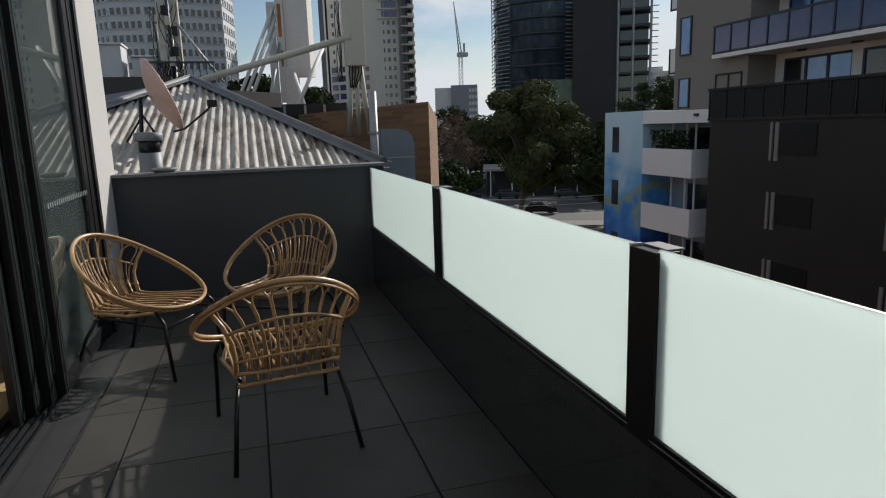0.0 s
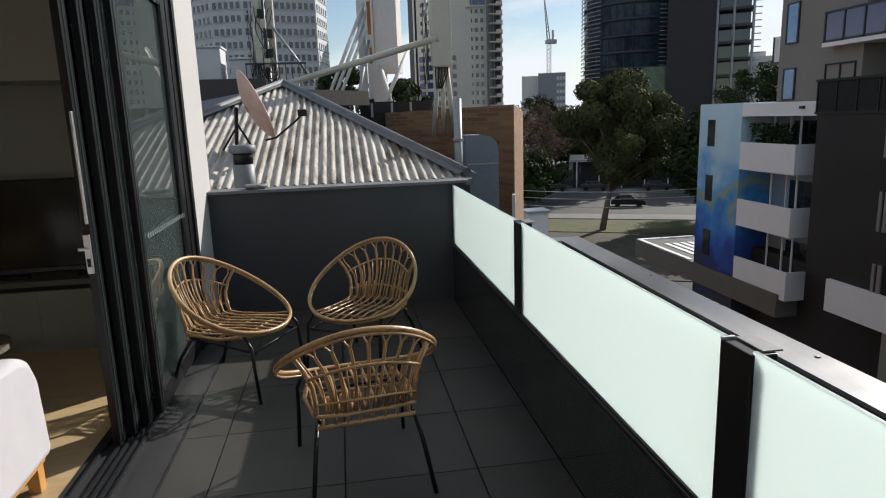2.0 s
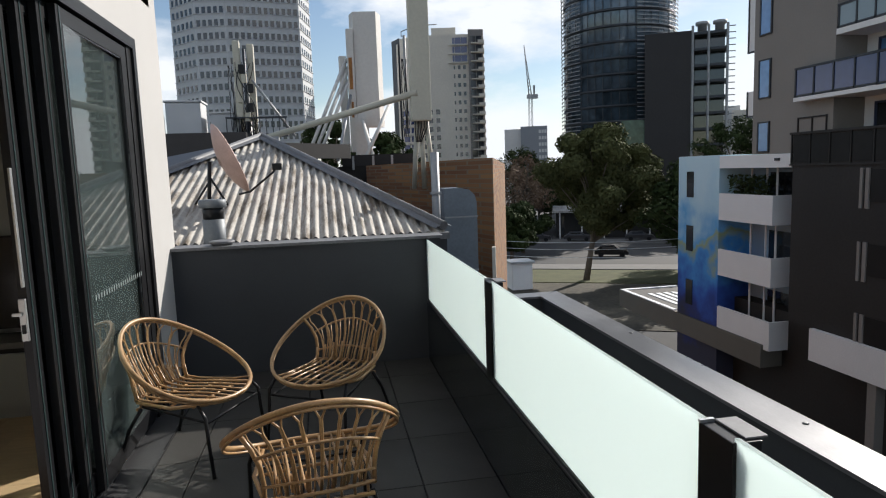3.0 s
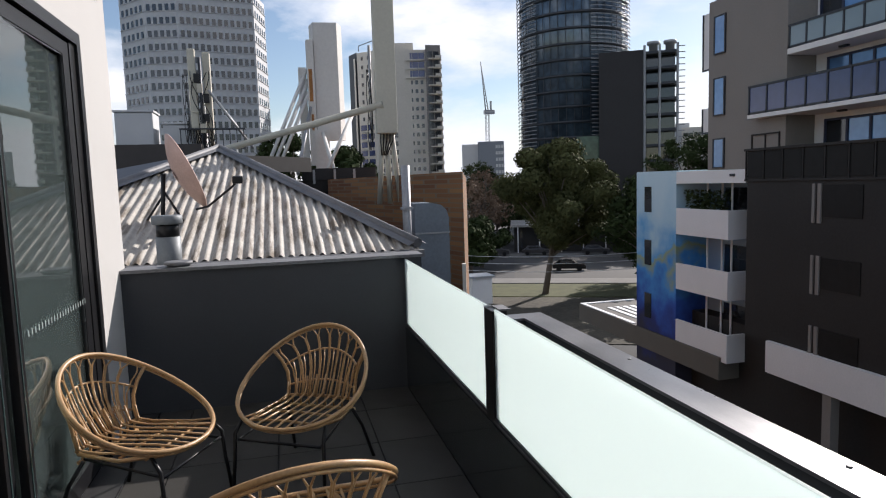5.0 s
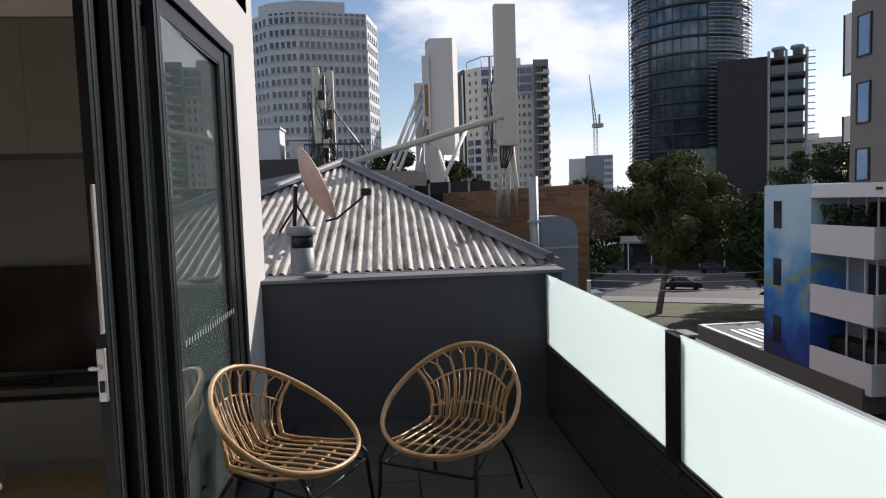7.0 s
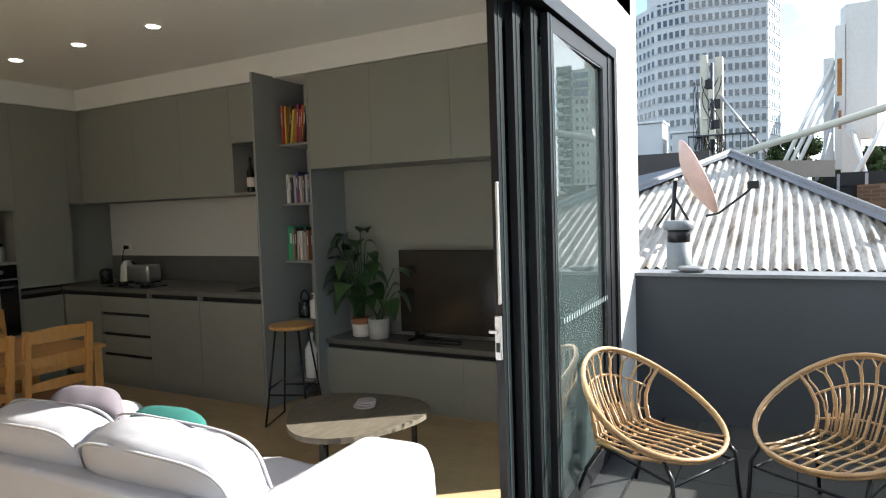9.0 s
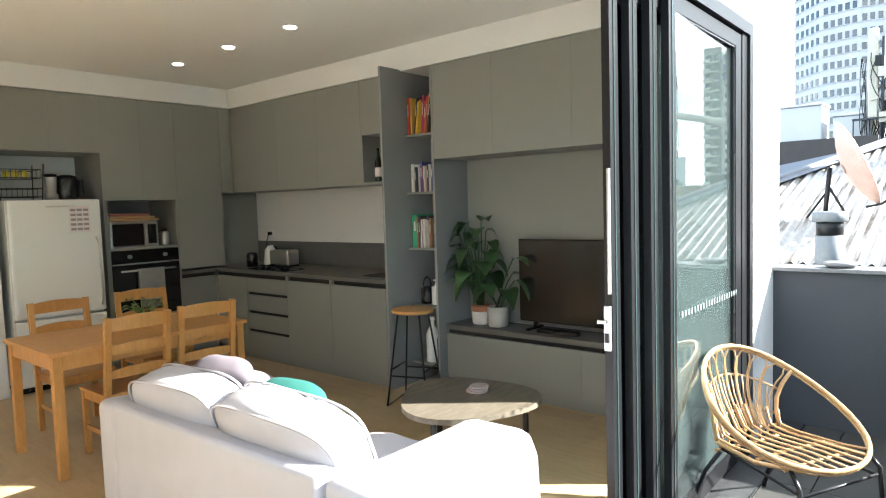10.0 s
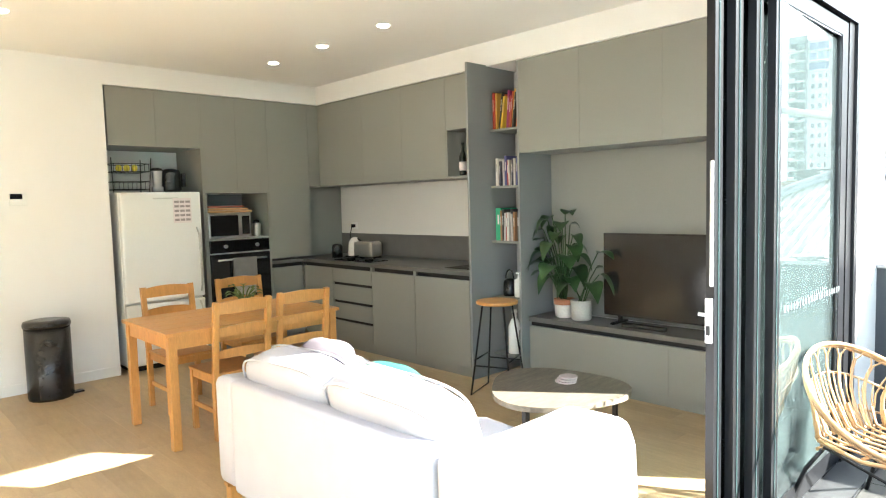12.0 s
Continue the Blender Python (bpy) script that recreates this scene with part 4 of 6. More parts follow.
def tan_bricks():
    """Brickwork too far off to part: courses of tan and rust bricks with pale joints."""
    m = material("tan_brickwork", (0.3, 0.17, 0.09), 0.9, vary=0.2, scale=1.0, fine=8, bump=0.2)
    n, l = m.node_tree.nodes, m.node_tree.links
    tc, mp, br = n.new("ShaderNodeTexCoord"), n.new("ShaderNodeMapping"), n.new("ShaderNodeTexBrick")
    mp.inputs["Rotation"].default_value = (radians(90), 0, 0)
    l.new(tc.outputs["Object"], mp.inputs["Vector"])
    l.new(mp.outputs["Vector"], br.inputs["Vector"])
    br.inputs["Color1"].default_value, br.inputs["Color2"].default_value, br.inputs["Mortar"].default_value = (0.31, 0.155, 0.06, 1), (0.16, 0.065, 0.03, 1), (0.20, 0.15, 0.10, 1)
    br.inputs["Scale"].default_value, br.inputs["Brick Width"].default_value, br.inputs["Row Height"].default_value, br.inputs["Mortar Size"].default_value = 1.0, 0.23, 0.08, 0.009
    l.new(br.outputs["Color"], n["Principled BSDF"].inputs["Base Color"])
    return m


brick_wall = thing("brick_building", "tan brick parapet wall with a pale quoin at its corner", "building")
p0, p1 = bearing(4.6, 16.5), bearing(16.9, 10.35)
part("wall", prism([p0, p1, bearing(16.6, 30), bearing(4.6, 34)], GROUND_Z, 1.79), tan_bricks(), brick_wall)
part("downpipe", prism([bearing(16.65, 10.22), bearing(16.98, 10.22), bearing(16.98, 10.34), bearing(16.65, 10.34)], GROUND_Z, 0.3), BEIGE, brick_wall)


def strut(parent, a, b, r, mat, name="strut", sides=8):
    bm = bmesh.new()
    tube(bm, [a, b], r, sides)
    return part(name, bm, mat, parent)


# billboard frame seen edge-on, with raking props
board = thing("billboard", "cream rooftop billboard seen from behind with steel props", "billboard")
q0, q1 = bearing(3.85, 21), bearing(5.85, 21)
part("face", slab(bmesh.new(), [(q0.x, q0.y), (q1.x, q1.y), (q1.x + 0.2, q1.y + 0.5), (q0.x - 0.1, q0.y + 0.5)], 3.1, 6.75), CREAM, board)
part("edge", boxes((q0.x - 0.24, q0.x - 0.02, q0.y - 0.1, q0.y + 0.3, 2.3, 6.2)), CREAM, board)
part("rust_streak", boxes((q0.x - 0.2, q0.x - 0.09, q0.y - 0.106, q0.y - 0.1, 4.3, 5.3), (q0.x - 0.17, q0.x - 0.1, q0.y - 0.106, q0.y - 0.1, 3.4, 3.9)), RUSTED, board, "rust streaks on the edge")
part("edge", boxes((q0.x - 0.5, q0.x - 0.26, q0.y + 0.2, q0.y + 0.6, 2.3, 5.4)), CREAM, board)
part("lower_panel", boxes((q0.x - 0.1, q0.x + 0.35, q0.y - 0.15, q0.y + 0.1, 1.9, 3.4)), CREAM, board)
for k in range(3):
    a = bearing(-0.6 + 0.5 * k, 19.5, 2.2)
    strut(board, a, bearing(3.1 + 0.25 * k, 21.2, 5.3 - 0.2 * k), 0.055, CREAM)
strut(board, bearing(2.0, 19, 2.0), bearing(3.4, 21, 4.2), 0.05, STEEL)
strut(board, bearing(4.4, 19, 2.0), bearing(7.0, 20.5, 3.9), 0.06, CREAM)
strut(board, bearing(5.2, 19, 2.0), bearing(4.3, 20.8, 3.3), 0.06, CREAM)

beam = thing("raking_beam", "pale steel beam bracing the aerial mast", "beam")
strut(beam, bearing(-3.7, 13.5, 2.42), bearing(9.9, 12.2, 3.12), 0.065, ANTENNA, "tube")
part("foot_plate", boxes((-0.95, -0.55, 14.2, 14.6, 2.2, 2.42)), STEEL, beam)


def panel_antenna(at, width, z0, z1, legs, label, foot):
    t = thing("panel_antenna", label, "antenna", Matrix.Translation((at.x, at.y, 0)))
    part("cover", boxes((-width / 2, width / 2, -0.09, 0.09, z0, z1), bevel=0.03), ANTENNA, t)
    for dx in legs:
        strut(t, Vector((dx * 2.6, 0.25, foot)), Vector((dx, 0.12, z0 + 0.15)), 0.05, ANTENNA, "leg")
    strut(t, Vector((-width / 2 - 0.05, 0.2, z0 - 0.1)), Vector((-width / 2 - 0.05, 0.2, z1 - 0.9)), 0.028, STEEL, "mast")
    for k in range(4):
        cable = bmesh.new()
        pts = [Vector((-width / 2 - 0.10 + 0.05 * math.sin(4 * u + k * 1.9), 0.05, z0 - 0.3 + u * 1.5)) for u in (j / 9 for j in range(10))]
        tube(cable, pts, 0.008, 5)
        part("cable", cable, BLACK, t)
    for k in range(5):
        x = -0.12 + 0.06 * k
        cable = bmesh.new()
        tube(cable, [(x, 0, z0), (x, 0.05, z0 - 0.12), (x * 0.4 - 0.05, 0.1, z0 - 0.4)], 0.012, 5)
        part("cable", cable, BLACK, t)
    return t


panel_antenna(bearing(10.15, 12.3), 0.40, 2.58, 5.15, (-0.06, 0.02, 0.10), "grey-green panel antenna on a steel tripod", 1.25)
for az, d, w, z0, z1 in ((-6.0, 15.5, 0.16, 2.6, 4.75), (-4.85, 15.6, 0.16, 2.5, 4.7)):
    panel_antenna(bearing(az, d), w, z0 + 0.4, z1, (0.0,), "slim pale panel antenna with cables", 2.5)
mast = thing("aerial_mast", "cluttered rooftop aerial mast with cables and boxes", "mast", Matrix.Translation(bearing(-5.4, 15.4, 2.55)))
bm = bmesh.new()
tube(bm, [(0, 0, 0), (0, 0, 2.0)], 0.035, 6)
part("pole", bm, STEELDARK, mast)
for k in range(6):
    x, z = 0.14 * math.sin(k * 2.4), 0.35 + 0.22 * k
    part("radio_box", boxes((x - 0.06, x + 0.06, -0.06, 0.06, z, z + 0.2), bevel=0.01), BLACK if k % 2 else ANTENNA, mast)
for k in range(4):
    cable = bmesh.new()
    tube(cable, [(0.2 * math.sin(k + u * 5), 0.1 * math.cos(k * 2 + u * 3), u * 1.7) for u in (j / 11 for j in range(12))], 0.010, 5)
    part("cable", cable, BLACK, mast)
strut(mast, Vector((0.15, 0, 1.3)), Vector((1.05, 0.2, 0.0)), 0.03, STEEL, "stay")
part("base_rail", boxes((-0.5, 0.9, -0.1, 0.1, -0.02, 0.03), (-0.5, 0.9, -0.1, 0.1, 0.42, 0.45)), STEELDARK, mast)
for k in range(10):
    part("rail_bar", boxes((-0.5 + 0.15 * k, -0.48 + 0.15 * k, -0.02, 0.02, 0.03, 0.42)), STEELDARK, mast)
for x0, x1, z1 in ((-3.25, -2.45, 3.4), (-2.25, -1.35, 3.12)):
    unit = thing("rooftop_unit", "pale rooftop air-conditioning unit", "machine", Matrix.Translation((0, 0, 0)))
    part("casing", boxes((x0, x1, 16.6, 17.4, 2.55, z1), bevel=0.03), CONCRETE, unit)
    part("lid", boxes((x0 - 0.03, x1 + 0.03, 16.57, 17.43, z1 + 0.004, z1 + 0.05), bevel=0.01), CONCRETE, unit)

# satellite dish on the roof
dish = thing("satellite_dish", "faded pink satellite dish on a bent steel mast", "dish", Matrix.Translation((-0.965, 8.55, 1.53)) @ Matrix.Diagonal((0.95, 0.95, 0.95, 1)))
bm = bmesh.new()
rim, cen = 24, Vector((0, 0, 0))
rows_ = []
for j in range(6):
    r = j / 5
    rows_.append([bm.verts.new((0.13 * (r * r) - 0.065, 0.44 * r * math.cos(2 * math.pi * k / rim), 0.48 * r * math.sin(2 * math.pi * k / rim))) for k in range(rim)])
for a, b in zip(rows_[1:], rows_[2:]):
    for k in range(rim):
        bm.faces.new((a[k], a[(k + 1) % rim], b[(k + 1) % rim], b[k])).smooth = True
bm.faces.new(rows_[1])
bmesh.ops.delete(bm, geom=rows_[0], context="VERTS")
bmesh.ops.solidify(bm, geom=bm.faces[:], thickness=0.012)
refl = part("reflector", bm, RUST, dish, "faded pink reflector")
refl.matrix_local = pose(0.13, 0, 0.30, 0, -24, 17)
strut(dish, Vector((-0.12, 0.05, -0.42)), Vector((-0.06, 0.02, 0.30)), 0.025, BLACK, "mast")
strut(dish, Vector((-0.42, 0.05, -0.45)), Vector((-0.08, 0.03, 0.05)), 0.014, BLACK, "stay")
strut(dish, Vector((0.18, 0.0, -0.36)), Vector((-0.08, 0.02, 0.12)), 0.014, BLACK, "stay")
bm = bmesh.new()
tube(bm, [(0.28, -0.02, -0.13), (0.42, -0.05, -0.10), (0.72, -0.12, 0.13), (0.78, -0.12, 0.20)], 0.014, 6)
part("feed_arm", bm, BLACK, dish)
part("feed_horn", boxes((0.72, 0.84, -0.16, -0.06, 0.16, 0.25), bevel=0.015), BLACK, dish)

FLUE = material("weathered_flue", (0.15, 0.165, 0.175), 0.55, 0.2, vary=0.15, scale=4, fine=30)
flue = thing("roof_flue", "grey metal roof flue with a wide cap", "flue", Matrix.Translation((-0.80, 7.2, 0.76)) @ Matrix.Diagonal((0.82, 0.82, 1, 1)))
bm = bmesh.new()
lathe(bm, [(0.135, 0.0), (0.135, 0.44)], 18)
part("pipe", bm, FLUE, flue)
bm = bmesh.new()
lathe(bm, [(0.11, 0.44), (0.125, 0.445), (0.125, 0.55), (0.11, 0.56)], 18)
part("neck", bm, BLACK, flue)
bm = bmesh.new()
lathe(bm, [(0.155, 0.555), (0.168, 0.565), (0.168, 0.63), (0.15, 0.64)], 18)
part("cap", bm, FLUE, flue)
stub = thing("vent_stub", "low round vent cap on the wall coping", "vent", Matrix.Translation((-0.52, 5.83, 1.068)))
bm = bmesh.new()
lathe(bm, [(0.08, 0.0), (0.08, 0.012), (0.10, 0.014), (0.10, 0.034), (0.085, 0.038)], 16)
part("pipe", bm, CAP, stub)

duct = thing("exhaust_duct", "blue-grey sheet-metal exhaust duct with a rounded top", "duct", Matrix.Translation(bearing(13.9, 8.6, 0)))
bm = bmesh.new()
pr = [(-0.23, -6.0), (0.23, -6.0), (0.23, 1.16), (0.20, 1.26), (0.13, 1.33), (0.0, 1.36), (-0.23, 1.36)]
fr_, bk_ = [bm.verts.new((x, -0.22, z)) for x, z in pr], [bm.verts.new((x, 0.22, z)) for x, z in pr]
bm.faces.new(fr_), bm.faces.new(bk_[::-1])
for i in range(len(pr)):
    j = (i + 1) % len(pr)
    bm.faces.new((fr_[i], fr_[j], bk_[j], bk_[i]))
part("casing", bm, material("blue_grey_sheet", (0.16, 0.19, 0.225), 0.45, 0.4, vary=0.15, scale=3, fine=30), duct)
for z in (0.95, 0.2):
    part("seam", boxes((-0.235, 0.235, -0.235, 0.235, z, z + 0.02)), STEEL, duct)
pipe = thing("vent_pipe", "galvanised vent pipe standing behind the parapet", "pipe", Matrix.Translation(bearing(12.05, 8.0, 0)))
bm = bmesh.new()
tube(bm, [(0, 0, 0.0), (0, 0, 1.85)], 0.055, 12)
part("tube", bm, STEEL, pipe)
part("bracket", boxes((-0.07, 0.07, -0.07, 0.07, 1.30, 1.33)), STEEL, pipe)
# ---- stacked sliding glass doors ----
doors = thing("sliding_door", "black-framed sliding glass doors stacked open on one side", "door")
for k, (x, y0) in enumerate(((-1.000, 3.42), (-0.963, 3.53), (-0.925, 3.65), (-0.888, 3.77))):
    y1 = y0 + 1.09
    leaf = part("door_leaf", boxes((x - 0.016, x + 0.016, y0, y0 + 0.075, 0.03, 2.46), (x - 0.016, x + 0.016, y1 - 0.1, y1, 0.03, 2.46),
                                   (x - 0.016, x + 0.016, y0 + 0.075, y1 - 0.1, 2.385, 2.46), (x - 0.016, x + 0.016, y0 + 0.075, y1 - 0.1, 0.03, 0.13)), BLACK, doors)
    pane = part("pane", boxes((x - 0.004, x + 0.004, y0 + 0.075, y1 - 0.1, 0.13, 2.385)), PANE if k == 3 else PANE_CLEAN, leaf, "reflective clear glass")
    part("glazing_bead", boxes((x + 0.0045, x + 0.012, y0 + 0.075, y0 + 0.085, 0.13, 2.385), (x + 0.0045, x + 0.012, y1 - 0.11, y1 - 0.1, 0.13, 2.385), (x + 0.0045, x + 0.012, y0 + 0.085, y1 - 0.11, 2.375, 2.385)), CHARCOAL, leaf)
    pane.visible_shadow = False
    if k == 3:  # the outer pane sits a little askew in its frame
        pane.matrix_local = Matrix.Translation((x, 4.3, 0)) @ Matrix.Rotation(radians(1.5), 4, "Z") @ Matrix.Translation((-x, -4.3, 0))
    part("stile_trim", boxes((x - 0.0175, x + 0.0175, y0 - 0.006, y0, 0.03, 2.46)), BLACK, leaf)
    part("seal", boxes((x + 0.0165, x + 0.0195, y0 + 0.03, y0 + 0.04, 0.03, 2.46)), TEAL_EDGE, leaf, "green glass edge seal")
plate = part("lock_plate", boxes((-1.016, -0.986, 3.398, 3.414, 0.93, 1.12), bevel=0.004), ALU, doors, "brushed steel lock plate")
part("lever", boxes((-1.04, -1.0, 3.385, 3.398, 1.045, 1.06), bevel=0.003), ALU, plate)
part("keyhole", boxes((-1.008, -0.994, 3.392, 3.398, 0.965, 1.005)), BLACK, plate)
part("pull_handle", boxes((-0.996, -0.984, 3.396, 3.414, 1.17, 1.69), bevel=0.003), ALU, doors, "long aluminium pull strip")
marks = mesh_of("safety_mark", boxes((-0.0008, 0.0008, -0.005, 0.005, -0.014, 0.014)), material("etched_white", (0.24, 0.28, 0.28), 0.6))
for k in range(21):
    again("safety_mark", marks, doors, (-0.8655, 3.90 + 0.042 * k, 1.02))
setting("door_frame", boxes((-1.06, -0.852, 4.97, 5.035, 0.0, 2.545), (-1.06, -0.868, 4.87, 4.97, 0.0, 2.475), (-1.06, -0.852, -1.9, 4.97, 2.475, 2.545)), BLACK)
setting("door_track", boxes((-1.13, -0.845, -3.0, 5.03, -0.05, 0.004)), SILL, "dark aluminium door track")
for x in (-1.07, -1.0, -0.963, -0.925, -0.888):
    setting("track_rail", boxes((x - 0.006, x + 0.006, -3.0, 4.86, 0.004, 0.026)), CHARCOAL)
setting("sill_step", boxes((-0.845, -0.70, -3.0, 5.73, -0.02, 0.006)), SILL)
setting("sill_lip", boxes((-0.706, -0.70, -3.0, 5.73, 0.006, 0.008)), CHARCOAL)

# ---- rattan chairs ----
def rattan_chair(m):
    ch = thing("rattan_chair", "round rattan tub chair on thin black metal legs", "chair", m, "rattan chairs on the balcony")
    N = 44

    def hoop(a):  # a = 0 at the front (+y), pi at the back; the hoop leans back
        y, x = 0.335 * math.cos(a), 0.36 * math.sin(a)
        return Vector((x * (1.0 + 0.05 * math.cos(a)), y, 0.57 - 0.20 * math.cos(a) + 0.02 * math.cos(2 * a)))
    bm = bmesh.new()
    tube(bm, [hoop(2 * math.pi * k / N) for k in range(N)], 0.0118, 8, closed=True)
    part("hoop", bm, RATTAN, ch)
    bm = bmesh.new()
    tube(bm, [hoop(2 * math.pi * k / N) + Vector((0, -0.008, -0.018)) for k in range(N)], 0.0065, 6, closed=True)
    part("under_hoop", bm, RATTAN, ch)
    half, back_y, front_y, sz = 0.215, -0.185, 0.315, 0.385

    def back_at(u, v):
        """The back's sheet: u across (-1..1), v from the seat up to the hoop."""
        a = math.pi - u * 1.02
        top = hoop(a)
        low = Vector((u * half, back_y - 0.02 * (1 - u * u), sz - 0.005))
        p = low.lerp(top, v)
        p.y -= 0.045 * math.sin(math.pi * v) * (1 - 0.4 * abs(u))
        p.x *= 1 - 0.13 * math.sin(math.pi * v)
        return p
    # seat canes that run back and turn up into the back
    for k in range(9):
        u = -1 + 2 * k / 8
        front = hoop(u * 0.62)
        pts = [front, Vector((u * 0.215, 0.16, sz + 0.012)), Vector((u * half, -0.08, sz)), Vector((u * half, back_y + 0.03, sz + 0.006))]
        pts += [back_at(u, v) + Vector((0, 0.012, 0)) for v in (0.06, 0.16, 0.30)]
        bm = bmesh.new()
        tube(bm, pts, 0.0062, 6)
        part("seat_cane", bm, RATTAN, ch)
    # inverted loops of the back
    for k in range(8):
        u0, u1 = -0.97 + k * 0.245, -0.97 + k * 0.245 + 0.22
        um = (u0 + u1) / 2
        pts = [back_at(u0 * 0.82, 0.0)] + [back_at(u0 * (0.82 + 0.18 * v), v) for v in (0.25, 0.5, 0.72, 0.86)]
        pts += [back_at(um - 0.05, 0.965), back_at(um + 0.05, 0.965)]
        pts += [back_at(u1 * (0.82 + 0.18 * v), v) for v in (0.86, 0.72, 0.5, 0.25)] + [back_at(u1 * 0.82, 0.0)]
        bm = bmesh.new()
        tube(bm, pts, 0.0046, 6)
        part("back_loop", bm, RATTAN, ch)
    for k in range(15):
        u = -0.91 + k * 0.13
        bm = bmesh.new()
        tube(bm, [back_at(u * 0.9, v) for v in (0.0, 0.2, 0.4, 0.64)], 0.004, 5)
        part("back_cane", bm, RATTAN, ch)
    for v, r in ((0.64, 0.0065), (0.22, 0.006), (0.015, 0.009)):
        bm = bmesh.new()
        tube(bm, [back_at(-1 + 2 * k / 14, v) + Vector((0, -0.010, 0)) for k in range(15)], r, 6)
        part("cross_cane", bm, RATTAN, ch)
    for s in (-1, 1):
        bm = bmesh.new()
        tube(bm, [back_at(s, v) for v in (0, 0.25, 0.5, 0.75, 1.0)], 0.0105, 6)
        part("side_cane", bm, RATTAN, ch)
        bm = bmesh.new()
        tube(bm, [Vector((s * half, back_y, sz - 0.01)), Vector((s * 0.245, 0.06, sz - 0.018)), hoop(s * 0.55) + Vector((0, -0.02, -0.02))], 0.0105, 6)
        part("seat_rail", bm, RATTAN, ch)
    bm = bmesh.new()
    tube(bm, [Vector((-half, back_y - 0.005, sz - 0.055)), Vector((half, back_y - 0.005, sz - 0.055))], 0.010, 6)
    part("base_rail", bm, RATTAN, ch)
    for y in (0.05, 0.19):
        bm = bmesh.new()
        tube(bm, [Vector((-0.225, y, sz - 0.012)), Vector((0, y, sz - 0.004)), Vector((0.225, y, sz - 0.012))], 0.0075, 6)
        part("seat_rail", bm, RATTAN, ch)
    for k in range(8):
        x = -half + 2 * half * (k + 0.5) / 8
        bm = bmesh.new()
        tube(bm, [Vector((x, back_y, sz + 0.0)), Vector((x, back_y - 0.005, sz - 0.052))], 0.0065, 5)
        part("short_cane", bm, RATTAN, ch)
    for s in (-1, 1):
        bm = bmesh.new()
        tube(bm, [Vector((s * 0.212, back_y + 0.02, sz - 0.05)), Vector((s * 0.235, back_y - 0.05, 0.22)), Vector((s * 0.265, back_y - 0.13, 0.0))], 0.0105, 8)
        part("leg", bm, BLACK, ch)
        bm = bmesh.new()
        tube(bm, [hoop(s * 0.75) + Vector((-s * 0.01, -0.01, -0.03)), Vector((s * 0.26, 0.29, 0.33)), Vector((s * 0.262, 0.30, 0.2)), Vector((s * 0.27, 0.325, 0.0))], 0.0105, 8)
        part("leg", bm, BLACK, ch)
    bm = bmesh.new()
    tube(bm, [Vector((-0.2, back_y + 0.02, sz - 0.04)), Vector((-0.24, 0.29, 0.30)), Vector((0.24, 0.29, 0.30)), Vector((0.2, back_y + 0.02, sz - 0.04))], 0.0085, 6)
    part("under_frame", bm, BLACK, ch)
    return ch


chair = rattan_chair(pose(0.225, 2.985, 0.0, 0, 0, 8))
copy_thing(chair, pose(-0.515, 4.21, 0.0, 0, 0, -116))
copy_thing(chair, pose(0.305, 4.36, 0.0, 0, 0, 149))
# ---- kitchen and joinery ----
FX, FY, TOPZ = -6.30, 5.00, 2.70  # fronts of the west run, of the north run, and their top
SHADOW = material("black_shadow_gap", (0.01, 0.01, 0.01), 0.8)
STAINLESS = material("stainless_steel", (0.56, 0.56, 0.55), 0.28, 0.95, vary=0.08, scale=4, fine=60)
ENAMEL = material("white_enamel", (0.78, 0.79, 0.775), 0.22, vary=0.02, scale=3, fine=60, bump=0.01)
OVENGLASS = material("black_oven_glass", (0.01, 0.01, 0.011), 0.07, vary=0.1, bump=0)
PLASTIC = material("black_plastic", (0.014, 0.014, 0.015), 0.27, vary=0.1, bump=0.03)


def unit(name, label, body, fronts, axis, gap=True, inner=None):
    """A cabinet: body box, and fronts as thin doors on it. axis: the way its doors face ('x' or 'y')."""
    c_ = thing(name, label, "cabinet")
    part("body", boxes(body), inner or CABINET_IN, c_)
    for f in fronts:
        part("cabinet_door", boxes(f, bevel=0.0008), CABINET, c_)
    return c_


def fronts_y(x0, x1, z0, z1, y, n, edges=None):
    xs = edges or [x0 + (x1 - x0) * k / n for k in range(n + 1)]
    return [(a + 0.0007, b - 0.0007, y, y + 0.018, z0, z1) for a, b in zip(xs, xs[1:])]


def fronts_x(y0, y1, z0, z1, x, n, edges=None):
    ys = edges or [y0 + (y1 - y0) * k / n for k in range(n + 1)]
    return [(x - 0.018, x, a + 0.0007, b - 0.0007, z0, z1) for a, b in zip(ys, ys[1:])]


# west run: over the fridge, oven tower, bench cupboard
unit("overhead_cabinet", "sage-grey overhead cabinet above the fridge", (-6.92, FX - 0.02, 2.72, 3.59, 2.155, TOPZ), fronts_x(2.72, 3.59, 2.155, TOPZ, FX, 2), "x")
side_panel = setting("end_panel", boxes((-6.92, FX, 3.59, 3.61, 0.0, TOPZ)), CABINET)
tower_top = unit("tall_cabinet", "sage-grey tall cabinet above the microwave niche", (-6.92, FX - 0.02, 3.61, 4.34, 1.70, TOPZ), fronts_x(3.61, 4.34, 1.70, TOPZ, FX, 2), "x")
unit("bench_cupboard", "sage-grey full-height cupboard standing on the worktop", (-6.92, FX - 0.02, 4.34, 4.86, 0.965, TOPZ), fronts_x(4.34, 4.86, 0.965, TOPZ, FX, 1), "x")
niche = thing("oven_housing", "grey oven housing with an open microwave niche", "cabinet")
